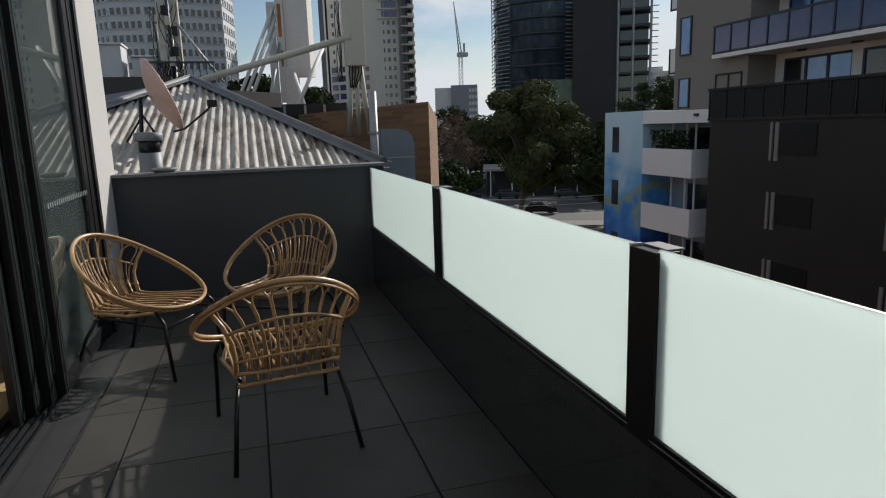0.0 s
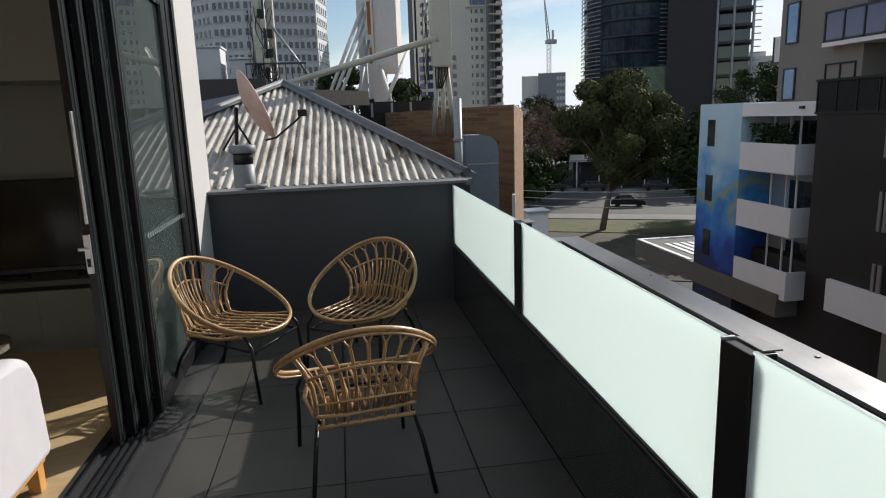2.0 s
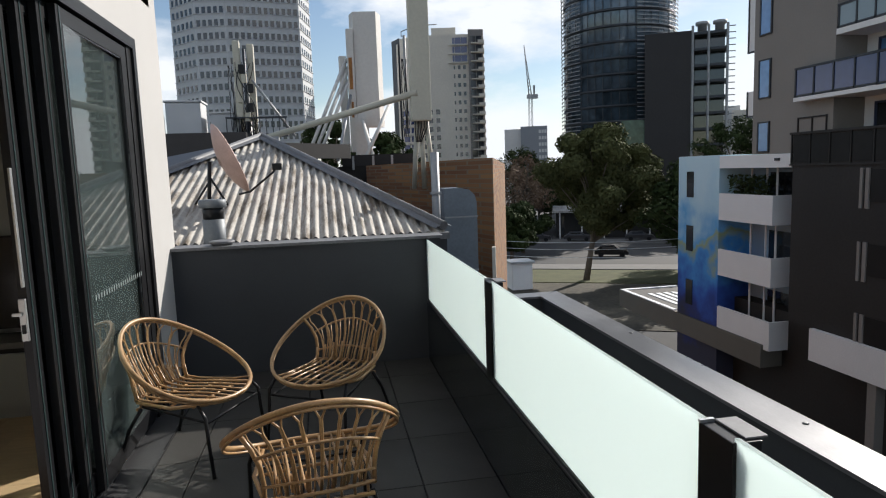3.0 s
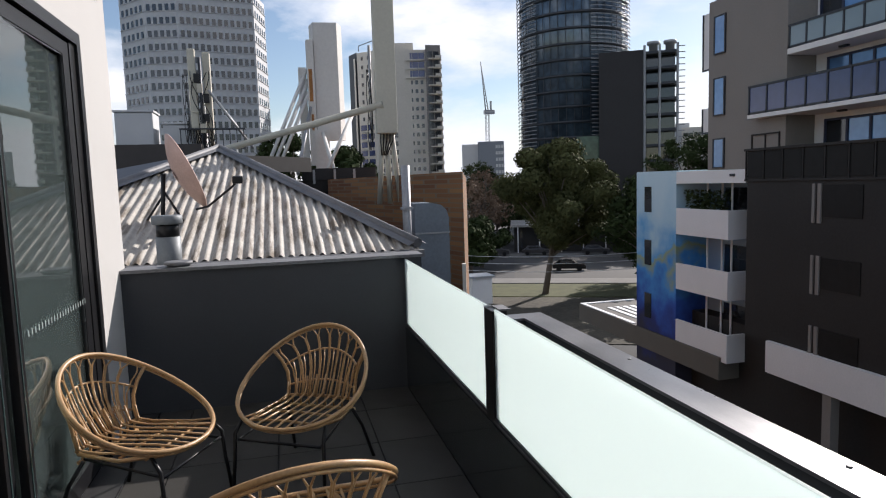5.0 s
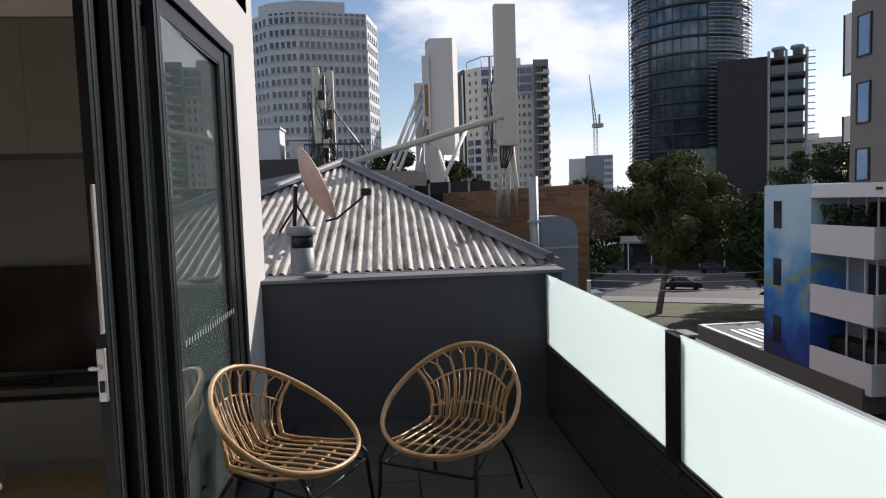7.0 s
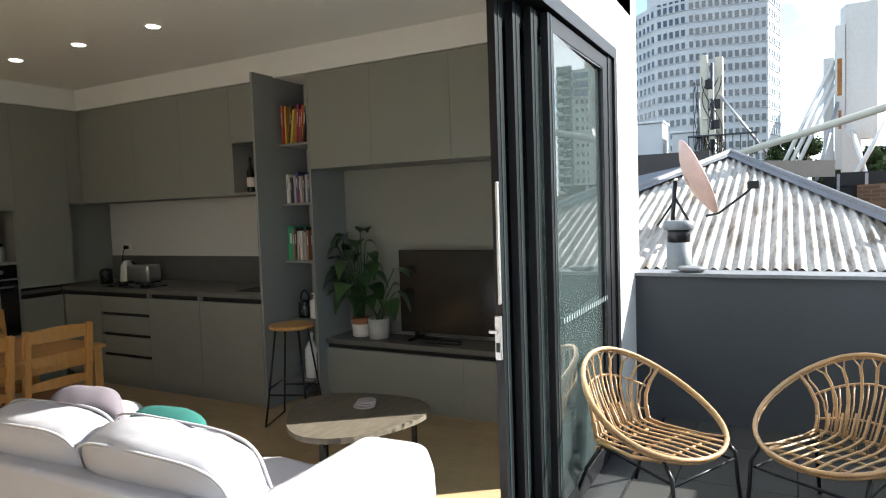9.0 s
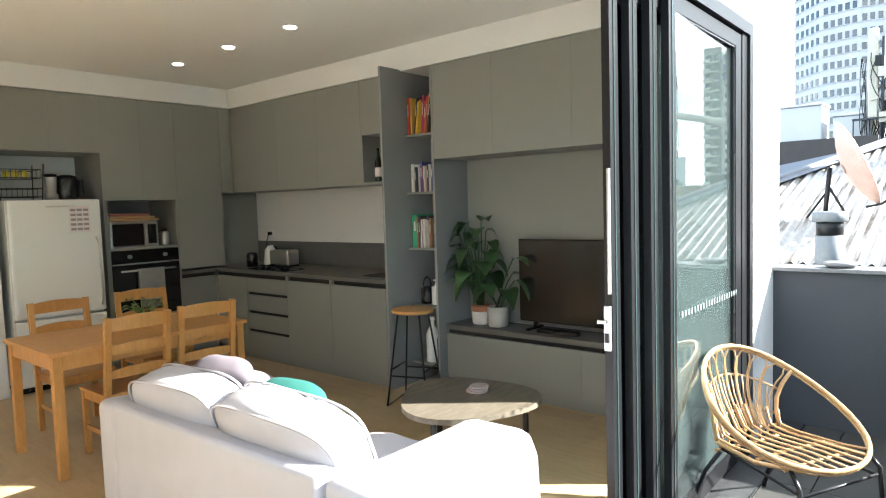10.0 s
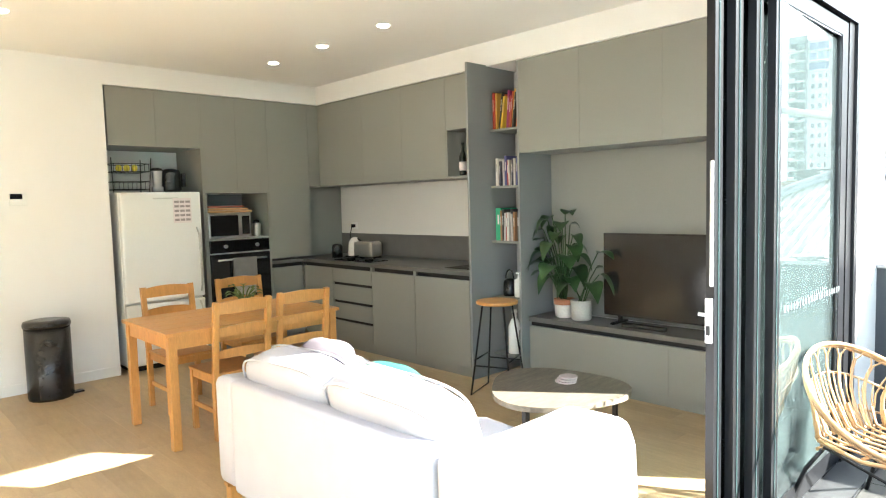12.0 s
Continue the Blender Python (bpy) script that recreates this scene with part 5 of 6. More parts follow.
part("side", boxes((-6.92, FX, 3.612, 3.632, 0.0, 1.695)), CABINET, niche)
part("side", boxes((-6.92, FX, 4.318, 4.338, 0.0, 1.695)), CABINET, niche)
part("shelf", boxes((-6.92, FX, 3.632, 4.318, 1.205, 1.225)), CABINET, niche)
part("back", boxes((-6.92, -6.90, 3.632, 4.318, 0.0, 1.695)), CABINET_IN, niche)
part("drawer", boxes((FX - 0.018, FX, 3.634, 4.316, 0.10, 0.52)), CABINET, niche)

oven = thing("oven", "black built-in wall oven with steel knobs", "oven")
part("body", boxes((-6.88, FX - 0.005, 3.636, 4.314, 0.535, 1.20)), PLASTIC, oven)
part("control_panel", boxes((FX - 0.005, FX + 0.012, 3.640, 4.310, 1.075, 1.20), bevel=0.002), OVENGLASS, oven)
part("trim", boxes((FX - 0.004, FX + 0.014, 3.640, 4.310, 1.060, 1.073)), STAINLESS, oven)
door = part("oven_door", boxes((FX - 0.005, FX + 0.016, 3.640, 4.310, 0.55, 1.056), bevel=0.003), OVENGLASS, oven)
bm = bmesh.new()
tube(bm, [(FX + 0.05, 3.70, 1.00), (FX + 0.05, 4.25, 1.00)], 0.010, 10)
part("handle", bm, STAINLESS, door)
for y in (3.80, 4.16):
    bm = bmesh.new()
    tube(bm, [(FX + 0.012, y, 1.14), (FX + 0.035, y, 1.14)], 0.020, 14)
    part("knob", bm, STAINLESS, oven)
towel = thing("tea_towel", "pale grey tea towel hung over the oven handle", "towel")
bm = bmesh.new()
prev = None
for k in range(13):
    y = 3.86 + 0.022 * k
    w = 0.006 * math.sin(k * 1.3)
    col = [bm.verts.new(p) for p in ((FX + 0.066 + w, y, 0.62 + 0.01 * math.sin(k * 0.7)), (FX + 0.064 + w * 0.6, y, 0.85), (FX + 0.062, y, 1.005), (FX + 0.05, y, 1.0165), (FX + 0.038, y, 1.005), (FX + 0.036, y, 0.80))]
    if prev:
        for i in range(5):
            bm.faces.new((prev[i], col[i], col[i + 1], prev[i + 1])).smooth = True
    prev = col
bmesh.ops.solidify(bm, geom=bm.faces[:], thickness=0.003)
part("cloth", bm, material("grey_cotton", (0.42, 0.42, 0.40), 0.95, vary=0.08, scale=20, fine=200, bump=0.3), towel)

micro = thing("microwave", "steel microwave oven with a dark window", "microwave")
part("body", boxes((-6.78, FX - 0.04, 3.655, 4.13, 1.228, 1.49), bevel=0.006), STAINLESS, micro)
part("window", boxes((FX - 0.042, FX - 0.032, 3.675, 3.98, 1.25, 1.465)), OVENGLASS, micro)
part("keypad", boxes((FX - 0.042, FX - 0.034, 4.025, 4.11, 1.26, 1.455)), PLASTIC, micro)
bm = bmesh.new()
tube(bm, [(FX - 0.015, 4.0, 1.27), (FX - 0.015, 4.0, 1.45)], 0.007, 8)
part("handle", bm, STAINLESS, micro)
for z, w, col, lab in ((1.494, 0.0, (0.47, 0.30, 0.14), "wooden chopping board on the microwave"), (1.522, 0.03, (0.55, 0.36, 0.17), "second wooden board on the pile"), (1.550, 0.06, (0.35, 0.10, 0.07), "dark red tray on the pile")):
    b = thing("chopping_board", lab, "board")
    part("slab", boxes((-6.75, FX - 0.02 - w, 3.65 + w * 0.5, 4.14 - w, z, z + 0.022 - w * 0.1), bevel=0.004), material("board_wood", col, 0.6, stretch=(1, 8, 8)), b)
canister = thing("canister", "steel canister beside the microwave", "canister", Matrix.Translation((-6.42, 4.235, 1.227)))
bm = bmesh.new()
lathe(bm, [(0.045, 0), (0.047, 0.01), (0.047, 0.13), (0.03, 0.145)], 18)
part("body", bm, STAINLESS, canister)
bm = bmesh.new()
lathe(bm, [(0.032, 0.146), (0.034, 0.165), (0.012, 0.18)], 14)
part("lid", bm, PLASTIC, canister)

fridge = thing("fridge", "white upright fridge with a freezer door below", "fridge")
part("body", boxes((-6.90, -6.27, 2.765, 3.525, 0.05, 1.715), bevel=0.012), ENAMEL, fridge)
d1 = part("fridge_door", boxes((-6.265, -6.205, 2.765, 3.525, 0.665, 1.715), bevel=0.02), ENAMEL, fridge)
d2 = part("freezer_door", boxes((-6.265, -6.205, 2.765, 3.525, 0.06, 0.65), bevel=0.02), ENAMEL, fridge)
for z0, z1, par in ((0.72, 1.36, d1), (0.30, 0.62, d2)):
    bm = bmesh.new()
    tube(bm, [(-6.205, 3.485, z0), (-6.165, 3.480, z0 + 0.06), (-6.16, 3.478, (z0 + z1) / 2), (-6.165, 3.474, z1 - 0.06), (-6.205, 3.47, z1)], 0.009, 8)
    part("handle", bm, STAINLESS, par)
part("badge", boxes((-6.205, -6.2035, 3.06, 3.30, 1.645, 1.66)), STAINLESS, d1)
part("kick_grille", boxes((-6.86, -6.28, 2.80, 3.49, 0.0, 0.05)), PLASTIC, fridge)
PAPER = material("paper", (0.72, 0.66, 0.66), 0.9, vary=0.03)
INK = material("grey_print", (0.32, 0.28, 0.29), 0.9)
note = thing("calendar_sheet", "printed calendar sheet stuck to the fridge", "paper")
part("sheet", boxes((-6.2035, -6.2022, 3.245, 3.425, 1.41, 1.655)), PAPER, note)
for r in range(5):
    for q in range(3):
        part("print_block", boxes((-6.202, -6.2016, 3.258 + 0.055 * q, 3.303 + 0.055 * q, 1.43 + 0.044 * r, 1.452 + 0.044 * r)), INK, note)

rack = thing("wire_rack", "black two-tier wire basket on top of the fridge", "basket", Matrix.Translation((-6.52, 2.94, 1.717)))
bm = bmesh.new()
for z in (0.03, 0.20):
    for zz in (z, z + 0.075):
        tube(bm, [(-0.14, -0.16, zz), (0.14, -0.16, zz), (0.15, 0.16, zz), (-0.14, 0.16, zz)], 0.004, 5, closed=True)
    for k in range(9):
        y = -0.16 + 0.04 * k
        tube(bm, [(0.142, y, z), (0.147, y, z + 0.075)], 0.0025, 4)
        tube(bm, [(-0.14, y, z), (0.142, y, z)], 0.0025, 4)
part("baskets", bm, BLACK, rack)
for y in (-0.165, 0.165):
    bm = bmesh.new()
    tube(bm, [(0.12, y, 0.0), (0.15, y * 1.1, 0.33)], 0.005, 5)
    tube(bm, [(-0.12, y, 0.0), (-0.14, y * 1.1, 0.33)], 0.005, 5)
    part("side_frame", bm, BLACK, rack)
fruit = thing("lemons", "yellow fruit lying in the wire basket", "fruit", Matrix.Translation((-6.46, 2.90, 1.952)))
bm = bmesh.new()
for k in range(3):
    lathe(bm, [(0.006, -0.034), (0.024, -0.022), (0.030, 0.0), (0.024, 0.022), (0.006, 0.034)], 10, (0.02 * k, 0.066 * k - 0.05, 0.0))
part("fruit", bm, material("lemon_skin", (0.65, 0.55, 0.06), 0.5), fruit)
jar = thing("blender_jar", "glass blender jar on top of the fridge", "jar", Matrix.Translation((-6.42, 3.19, 1.717)))
bm = bmesh.new()
lathe(bm, [(0.055, 0), (0.055, 0.05), (0.04, 0.06), (0.05, 0.20), (0.052, 0.21)], 16)
part("jug", bm, material("smoky_plastic", (0.35, 0.36, 0.36), 0.25, vary=0.05), jar)
bm = bmesh.new()
lathe(bm, [(0.052, 0.212), (0.052, 0.235), (0.02, 0.24)], 16)
part("lid", bm, PLASTIC, jar)
maker = thing("coffee_maker", "black rounded appliance on top of the fridge", "appliance", Matrix.Translation((-6.47, 3.34, 1.717)))
bm = bmesh.new()
lathe(bm, [(0.09, 0.0), (0.10, 0.03), (0.10, 0.18), (0.085, 0.22), (0.04, 0.235)], 20)
part("body", bm, PLASTIC, maker)
part("handle", boxes((0.06, 0.10, 0.08, 0.115, 0.05, 0.19), bevel=0.01), PLASTIC, maker)

# base cabinets, worktop
BY = 4.74
TW = 0.94
unit("corner_cabinet", "grey base cabinet in the corner return", (-6.92, FX - 0.02, 4.345, 4.74, 0.10, 0.862), fronts_x(4.345, 4.735, 0.10, 0.862, FX, 1), "x")
setting("kick_west", boxes((-6.9, FX - 0.05, 3.62, 4.75, 0.0, 0.10)), CABINET)
setting("kick_north", boxes((FX, -3.66, BY + 0.05, BY + 0.07, 0.0, 0.10)), CABINET)
unit("base_cabinet", "grey base cabinet with a plain door", (FX, -5.72, BY + 0.02, 5.45, 0.10, 0.862), fronts_y(FX + 0.01, -5.72, 0.10, 0.862, BY, 1), "y")
drawers = thing("drawer_cabinet", "grey base cabinet with four drawers and black finger gaps", "cabinet")
part("body", boxes((-5.718, -5.03, BY + 0.02, 5.45, 0.10, 0.862)), SHADOW, drawers)
zs = [0.10, 0.325, 0.52, 0.715, 0.862]
for a, b in zip(zs, zs[1:]):
    part("drawer", boxes((-5.716, -5.032, BY, BY + 0.018, a, b - (0.030 if b < 0.8 else 0.0)), bevel=0.0015), CABINET, drawers)
unit("base_cabinet", "grey base cabinet with a plain door", (-5.028, -4.372, BY + 0.02, 5.45, 0.10, 0.862), fronts_y(-5.028, -4.372, 0.10, 0.862, BY, 1), "y")
unit("base_cabinet", "grey base cabinet with a plain door", (-4.368, -3.66, BY + 0.02, 5.45, 0.10, 0.862), fronts_y(-4.368, -3.66, 0.10, 0.862, BY, 1), "y")
setting("finger_gap", boxes((FX, -3.66, BY + 0.03, BY + 0.05, 0.862, 0.905), (FX - 0.05, FX - 0.03, 4.345, 4.75, 0.862, 0.905)), SHADOW)
for x in (-5.03, -4.37):
    setting("gap_divider", boxes((x - 0.018, x + 0.018, BY + 0.002, BY + 0.03, 0.863, 0.904)), CABINET)
setting("worktop", boxes((-6.90, -3.66, BY - 0.005, 5.46, 0.905, TW), (-6.90, FX + 0.005, 4.345, BY - 0.005, 0.905, TW)), WORKTOP, "dark stone worktop")
setting("splash_strip", boxes((-6.53, -3.66, 5.45, 5.47, TW, 1.195)), WORKTOP)
setting("splashback", boxes((-6.53, -3.66, 5.455, 5.478, 1.195, 1.765)), SPLASH)
setting("return_wall", boxes((-6.92, -6.53, 4.862, 5.455, TW + 0.002, 1.765)), CABINET)
# upper cabinets
for a, b in ((-6.29, -5.45), (-5.45, -4.80), (-4.80, -4.17)):
    unit("upper_cabinet", "plain sage-grey upper cabinet above the white splashback", (a + 0.001, b - 0.001, FY + 0.02, 5.46, 1.765, TOPZ), fronts_y(a, b, 1.765, TOPZ, FY, 1), "y")
setting("corner_filler", boxes((-6.90, FX - 0.001, 4.862, FY + 0.018, 1.765, TOPZ)), CABINET)
unit("small_cabinet", "small sage-grey cabinet above the bottle niche", (-4.168, -3.66, FY + 0.02, 5.46, 2.21, TOPZ), fronts_y(-4.168, -3.66, 2.21, TOPZ, FY, 1), "y")
bn = thing("bottle_niche", "open grey niche holding bottles", "cabinet")
part("bottom", boxes((-4.168, -3.66, FY, 5.46, 1.765, 1.785)), CABINET, bn)
part("side", boxes((-4.168, -4.15, FY, 5.46, 1.785, 2.208)), CABINET, bn)
part("back", boxes((-4.15, -3.66, 5.30, 5.46, 1.785, 2.208)), CABINET_IN, bn)
for x, y, h, col in ((-4.00, 5.05, 0.30, (0.01, 0.015, 0.01)), (-3.93, 5.13, 0.26, (0.12, 0.05, 0.02)), (-3.85, 5.08, 0.28, (0.02, 0.02, 0.02)), (-4.02, 5.16, 0.24, (0.25, 0.13, 0.05))):
    bo = thing("bottle", "dark glass bottle with a pale label", "bottle", Matrix.Translation((x, y, 1.786)), "bottles in the niche")
    bm = bmesh.new()
    lathe(bm, [(0.032, 0), (0.034, 0.01), (0.034, h * 0.58), (0.014, h * 0.75), (0.012, h * 0.96)], 14)
    part("glass", bm, material("bottle_glass", col, 0.1, vary=0.1, bump=0), bo)
    bm = bmesh.new()
    lathe(bm, [(0.0348, h * 0.15), (0.0348, h * 0.42)], 14)
    part("paper_label", bm, PAPER, bo)
    bm = bmesh.new()
    lathe(bm, [(0.014, h * 0.961), (0.014, h)], 10)
    part("cap", bm, PLASTIC, bo)

# shelf tower
shelf = thing("bookshelf", "tall narrow grey bookshelf between kitchen and television wall", "shelf")
part("side", boxes((-3.658, -3.636, 4.745, 5.48, 0.0, 2.715)), CABINET_IN, shelf)
part("side", boxes((-3.318, -3.298, FY, 5.48, 0.0, TOPZ)), CABINET_IN, shelf)
part("back", boxes((-3.636, -3.318, 5.36, 5.48, 0.10, TOPZ)), CABINET_IN, shelf)
for z in (2.165, 1.675, 1.195, 0.70, 0.20):
    part("shelf_board", boxes((-3.634, -3.32, 5.02, 5.358, z - 0.018, z)), CABINET, shelf)
rnd = random.Random(11)
SPINES = {2.165: ((0.5, 0.05, 0.03), (0.62, 0.35, 0.06), (0.03, 0.03, 0.03), (0.65, 0.16, 0.03), (0.68, 0.45, 0.05), (0.30, 0.03, 0.12), (0.36, 0.04, 0.05), (0.5, 0.1, 0.05)),
          1.675: ((0.6, 0.58, 0.54), (0.7, 0.68, 0.62), (0.05, 0.05, 0.07), (0.5, 0.48, 0.45), (0.08, 0.08, 0.22), (0.06, 0.05, 0.10), (0.3, 0.05, 0.06), (0.55, 0.5, 0.45)),
          1.195: ((0.04, 0.36, 0.18), (0.30, 0.16, 0.08), (0.04, 0.04, 0.04), (0.6, 0.58, 0.55), (0.34, 0.06, 0.05), (0.62, 0.6, 0.55), (0.05, 0.05, 0.06), (0.5, 0.48, 0.45))}
for z, cols_ in SPINES.items():
    x = -3.625
    for k, col in enumerate(cols_ + cols_[1:]):
        w, h, d = rnd.uniform(0.012, 0.024), rnd.uniform(0.8, 1.05) * {2.165: 0.34, 1.675: 0.26, 1.195: 0.29}[z], rnd.uniform(0.19, 0.235)
        if z < 1.2 and k == 0:
            w, h = 0.062, 0.285
        if x + w > -3.325:
            break
        tilt = rnd.uniform(7, 14) if z > 2 and k > 1 else rnd.uniform(-5, 5) if k % 4 == 3 else 0
        bk = thing("book", "upright book on the shelf", "book", pose(x + w / 2, 5.34 - d - 0.06, z + 0.001, 0, tilt * 0.6, 0), "books on the shelf")
        part("cover", boxes((-w / 2, w / 2, 0, d, 0, h), bevel=0.0015), material("book_cover", col, 0.55, vary=0.06, bump=0.02), bk)
        part("spine_title", boxes((-w / 7, w / 7, -0.0012, -0.0002, h * 0.5, h * 0.8)), PAPER if sum(col) < 1.0 else INK, bk)
        x += w + (0.016 if z > 2 and k % 3 == 1 else 0.0025)
soap = thing("soap_bottle", "white pump bottle on the shelf", "bottle", Matrix.Translation((-3.42, 5.13, 0.701)))
bm = bmesh.new()
lathe(bm, [(0.045, 0), (0.048, 0.01), (0.048, 0.15), (0.02, 0.165), (0.012, 0.20)], 18)
part("body", bm, ENAMEL, soap)
part("pump", boxes((-0.035, 0.012, -0.012, 0.012, 0.20, 0.215), bevel=0.004), ENAMEL, soap)
bag = thing("black_jug", "black jug with a loop handle on the shelf", "jug", Matrix.Translation((-3.54, 5.14, 0.701)))
bm = bmesh.new()
lathe(bm, [(0.055, 0), (0.06, 0.03), (0.055, 0.13), (0.03, 0.15)], 16)
part("body", bm, PLASTIC, bag)
bm = bmesh.new()
tube(bm, [(0.045 * math.cos(a), 0, 0.15 + 0.08 * math.sin(a)) for a in (math.pi * k / 10 for k in range(11))], 0.007, 6)
part("handle", bm, PLASTIC, bag)
spray = thing("cleaning_bottle", "tall white cleaning bottle on the low shelf", "bottle", Matrix.Translation((-3.46, 5.10, 0.201)))
bm = bmesh.new()
lathe(bm, [(0.055, 0), (0.058, 0.01), (0.058, 0.24), (0.03, 0.30), (0.018, 0.31), (0.018, 0.36), (0.026, 0.362), (0.02, 0.39)], 18)
part("body", bm, ENAMEL, spray)
vac = thing("hand_vacuum", "dark hand-held vacuum on the low shelf", "vacuum", Matrix.Translation((-3.36, 5.12, 0.201)))
part("body", boxes((-0.03, 0.03, -0.05, 0.05, 0.0, 0.22), bevel=0.012), PLASTIC, vac)

# television wall
TVY = 5.10
for a, b in ((-3.296, -2.70), (-2.70, -2.02), (-2.02, -1.57), (-1.57, -1.14)):
    unit("overhead_cabinet", "sage-grey overhead cabinet above the television", (a + 0.001, b - 0.001, FY + 0.02, 5.46, 1.94, TOPZ), fronts_y(a, b, 1.94, TOPZ, FY, 1), "y")
setting("tv_niche_back", boxes((-3.296, -1.14, 5.44, 5.48, 0.55, 1.94)), CABINET)
setting("tv_bench_top", boxes((-3.296, -1.14, TVY - 0.01, 5.44, 0.505, 0.545)), WORKTOP, "dark stone bench top under the television")
setting("tv_finger_gap", boxes((-3.296, -1.14, TVY + 0.03, TVY + 0.05, 0.465, 0.505)), SHADOW)
unit("low_cabinet", "grey low cabinet under the television", (-3.296, -1.14, TVY + 0.02, 5.44, 0.09, 0.465), fronts_y(0, 0, 0.09, 0.465, TVY, 0, [-3.296, -2.03, -1.14]), "y")
setting("tv_kick", boxes((-3.296, -1.14, TVY + 0.05, TVY + 0.07, 0.0, 0.09)), CABINET)
tv = thing("television", "large black flat television on two feet", "television")
part("screen", boxes((-2.68, -1.60, 5.30, 5.325, 0.61, 1.255), bevel=0.004), material("black_tv_screen", (0.012, 0.011, 0.010), 0.16, vary=0.05, bump=0), tv)
part("frame", boxes((-2.69, -1.59, 5.31, 5.35, 0.60, 1.265), bevel=0.006), PLASTIC, tv)
for x in (-2.55, -1.75):
    part("foot", boxes((x - 0.015, x + 0.015, 5.20, 5.42, 0.546, 0.56), (x - 0.012, x + 0.012, 5.31, 5.34, 0.56, 0.61)), PLASTIC, tv)
remote = thing("soundbar", "slim black device below the television", "device")
part("body", boxes((-2.45, -2.10, 5.17, 5.23, 0.546, 0.575), bevel=0.006), PLASTIC, remote)


def plant(name, label, at, pot_r, pot_h, potmat, stems, leafmat, seed, hang=0.0):
    rnd_ = random.Random(seed)
    t = thing(name, label, "plant", Matrix.Translation(at))
    bm = bmesh.new()
    lathe(bm, [(pot_r * 0.8, 0), (pot_r * 0.92, 0.01), (pot_r, pot_h), (pot_r * 0.9, pot_h), (pot_r * 0.86, pot_h - 0.02)], 22)
    pot = part("pot", bm, potmat, t)
    for (dx, dy, z, size, droop) in stems:
        root = Vector((rnd_.uniform(-0.02, 0.02), rnd_.uniform(-0.02, 0.02), pot_h - 0.02))
        tip = Vector((dx, dy, z))
        mid = root.lerp(tip, 0.55) + Vector((0, 0, 0.10 * z))
        part("stem", tube(bmesh.new(), [root, mid, tip], 0.006, 6, ends=0.004), leafmat, t)
        lf = bmesh.new()
        way = Vector((dx, dy, 0.02)).normalized() if abs(dx) + abs(dy) > 0.02 else Vector((1, 0, 0))
        side_ = way.cross(Vector((0, 0, 1))).normalized()
        n = 7
        lrow = []
        for k in range(n + 1):
            u = k / n
            w = size * 0.44 * math.sin(math.pi * min(1, u ** 0.7 * 0.93 + 0.05))
            c_ = tip + way * size * u * (1 - 0.35 * droop * u) - Vector((0, 0, size * droop * u * u)) + Vector((0, 0, size * 0.12 * u))
            lrow.append([lf.verts.new(c_ + side_ * w * s + Vector((0, 0, abs(s) * w * 0.25))) for s in (-1, -0.5, 0, 0.5, 1)])
        for a, b in zip(lrow, lrow[1:]):
            for i in range(4):
                lf.faces.new((a[i], a[i + 1], b[i + 1], b[i])).smooth = True
        part("leaf", lf, leafmat, t)
    return t


LEAF = material("monstera_leaf", (0.028, 0.070, 0.020), 0.4, vary=0.25, scale=12, fine=60, bump=0.1, spread=0.3)
rnd = random.Random(8)
stems = []
for k in range(26):
    a, z = k * 2.4, 0.34 + 0.55 * ((k * 7) % 26) / 26
    r = 0.05 + 0.10 * math.sin(math.pi * (z - 0.2) / 0.8)
    stems.append((r * math.cos(a) - 0.03, r * math.sin(a) * 0.7 - 0.04, z, 0.185 + 0.045 * math.sin(k * 1.7), 0.85 + 0.2 * math.sin(k)))
plant("potted_plant", "large-leaved green plant in a white and terracotta pot", (-3.05, 5.27, 0.546), 0.085, 0.155, material("white_glaze_pot", (0.66, 0.62, 0.57), 0.5), stems, LEAF, 1)
pot_band = bpy.data.objects["potted_plant"]
bm = bmesh.new()
lathe(bm, [(0.0855, 0.11), (0.088, 0.156)], 22)
part("pot_band", bm, material("terracotta", (0.42, 0.17, 0.09), 0.8), pot_band, "terracotta rim")
stems = [(0.16 * math.cos(a), 0.10 * math.sin(a), z, s, d) for a, z, s, d in ((0.2, 0.38, 0.2, 1.0), (5.6, 0.32, 0.19, 1.0), (1.0, 0.42, 0.2, 0.8), (3.0, 0.36, 0.17, 0.8), (4.4, 0.30, 0.17, 0.9), (0.0, 0.56, 0.18, 0.5))]
plant("potted_plant", "small drooping plant in a grey pot", (-2.86, 5.24, 0.546), 0.09, 0.165, material("grey_glaze_pot", (0.42, 0.40, 0.37), 0.5), stems, LEAF, 2)

# things on the worktop
toaster = thing("toaster", "chrome two-slice toaster on the worktop", "toaster", pose(-5.68, 5.20, TW, 0, 0, 8))
part("body", boxes((-0.15, 0.15, -0.085, 0.085, 0.015, 0.185), bevel=0.03), STAINLESS, toaster)
part("base", boxes((-0.14, 0.14, -0.078, 0.078, 0.0, 0.014)), PLASTIC, toaster)
part("slot", boxes((-0.11, 0.11, -0.045, -0.02, 0.183, 0.187), (-0.11, 0.11, 0.02, 0.045, 0.183, 0.187)), PLASTIC, toaster)
kettle = thing("kettle", "white and black kettle on the worktop", "kettle", Matrix.Translation((-5.97, 5.24, TW)))
bm = bmesh.new()
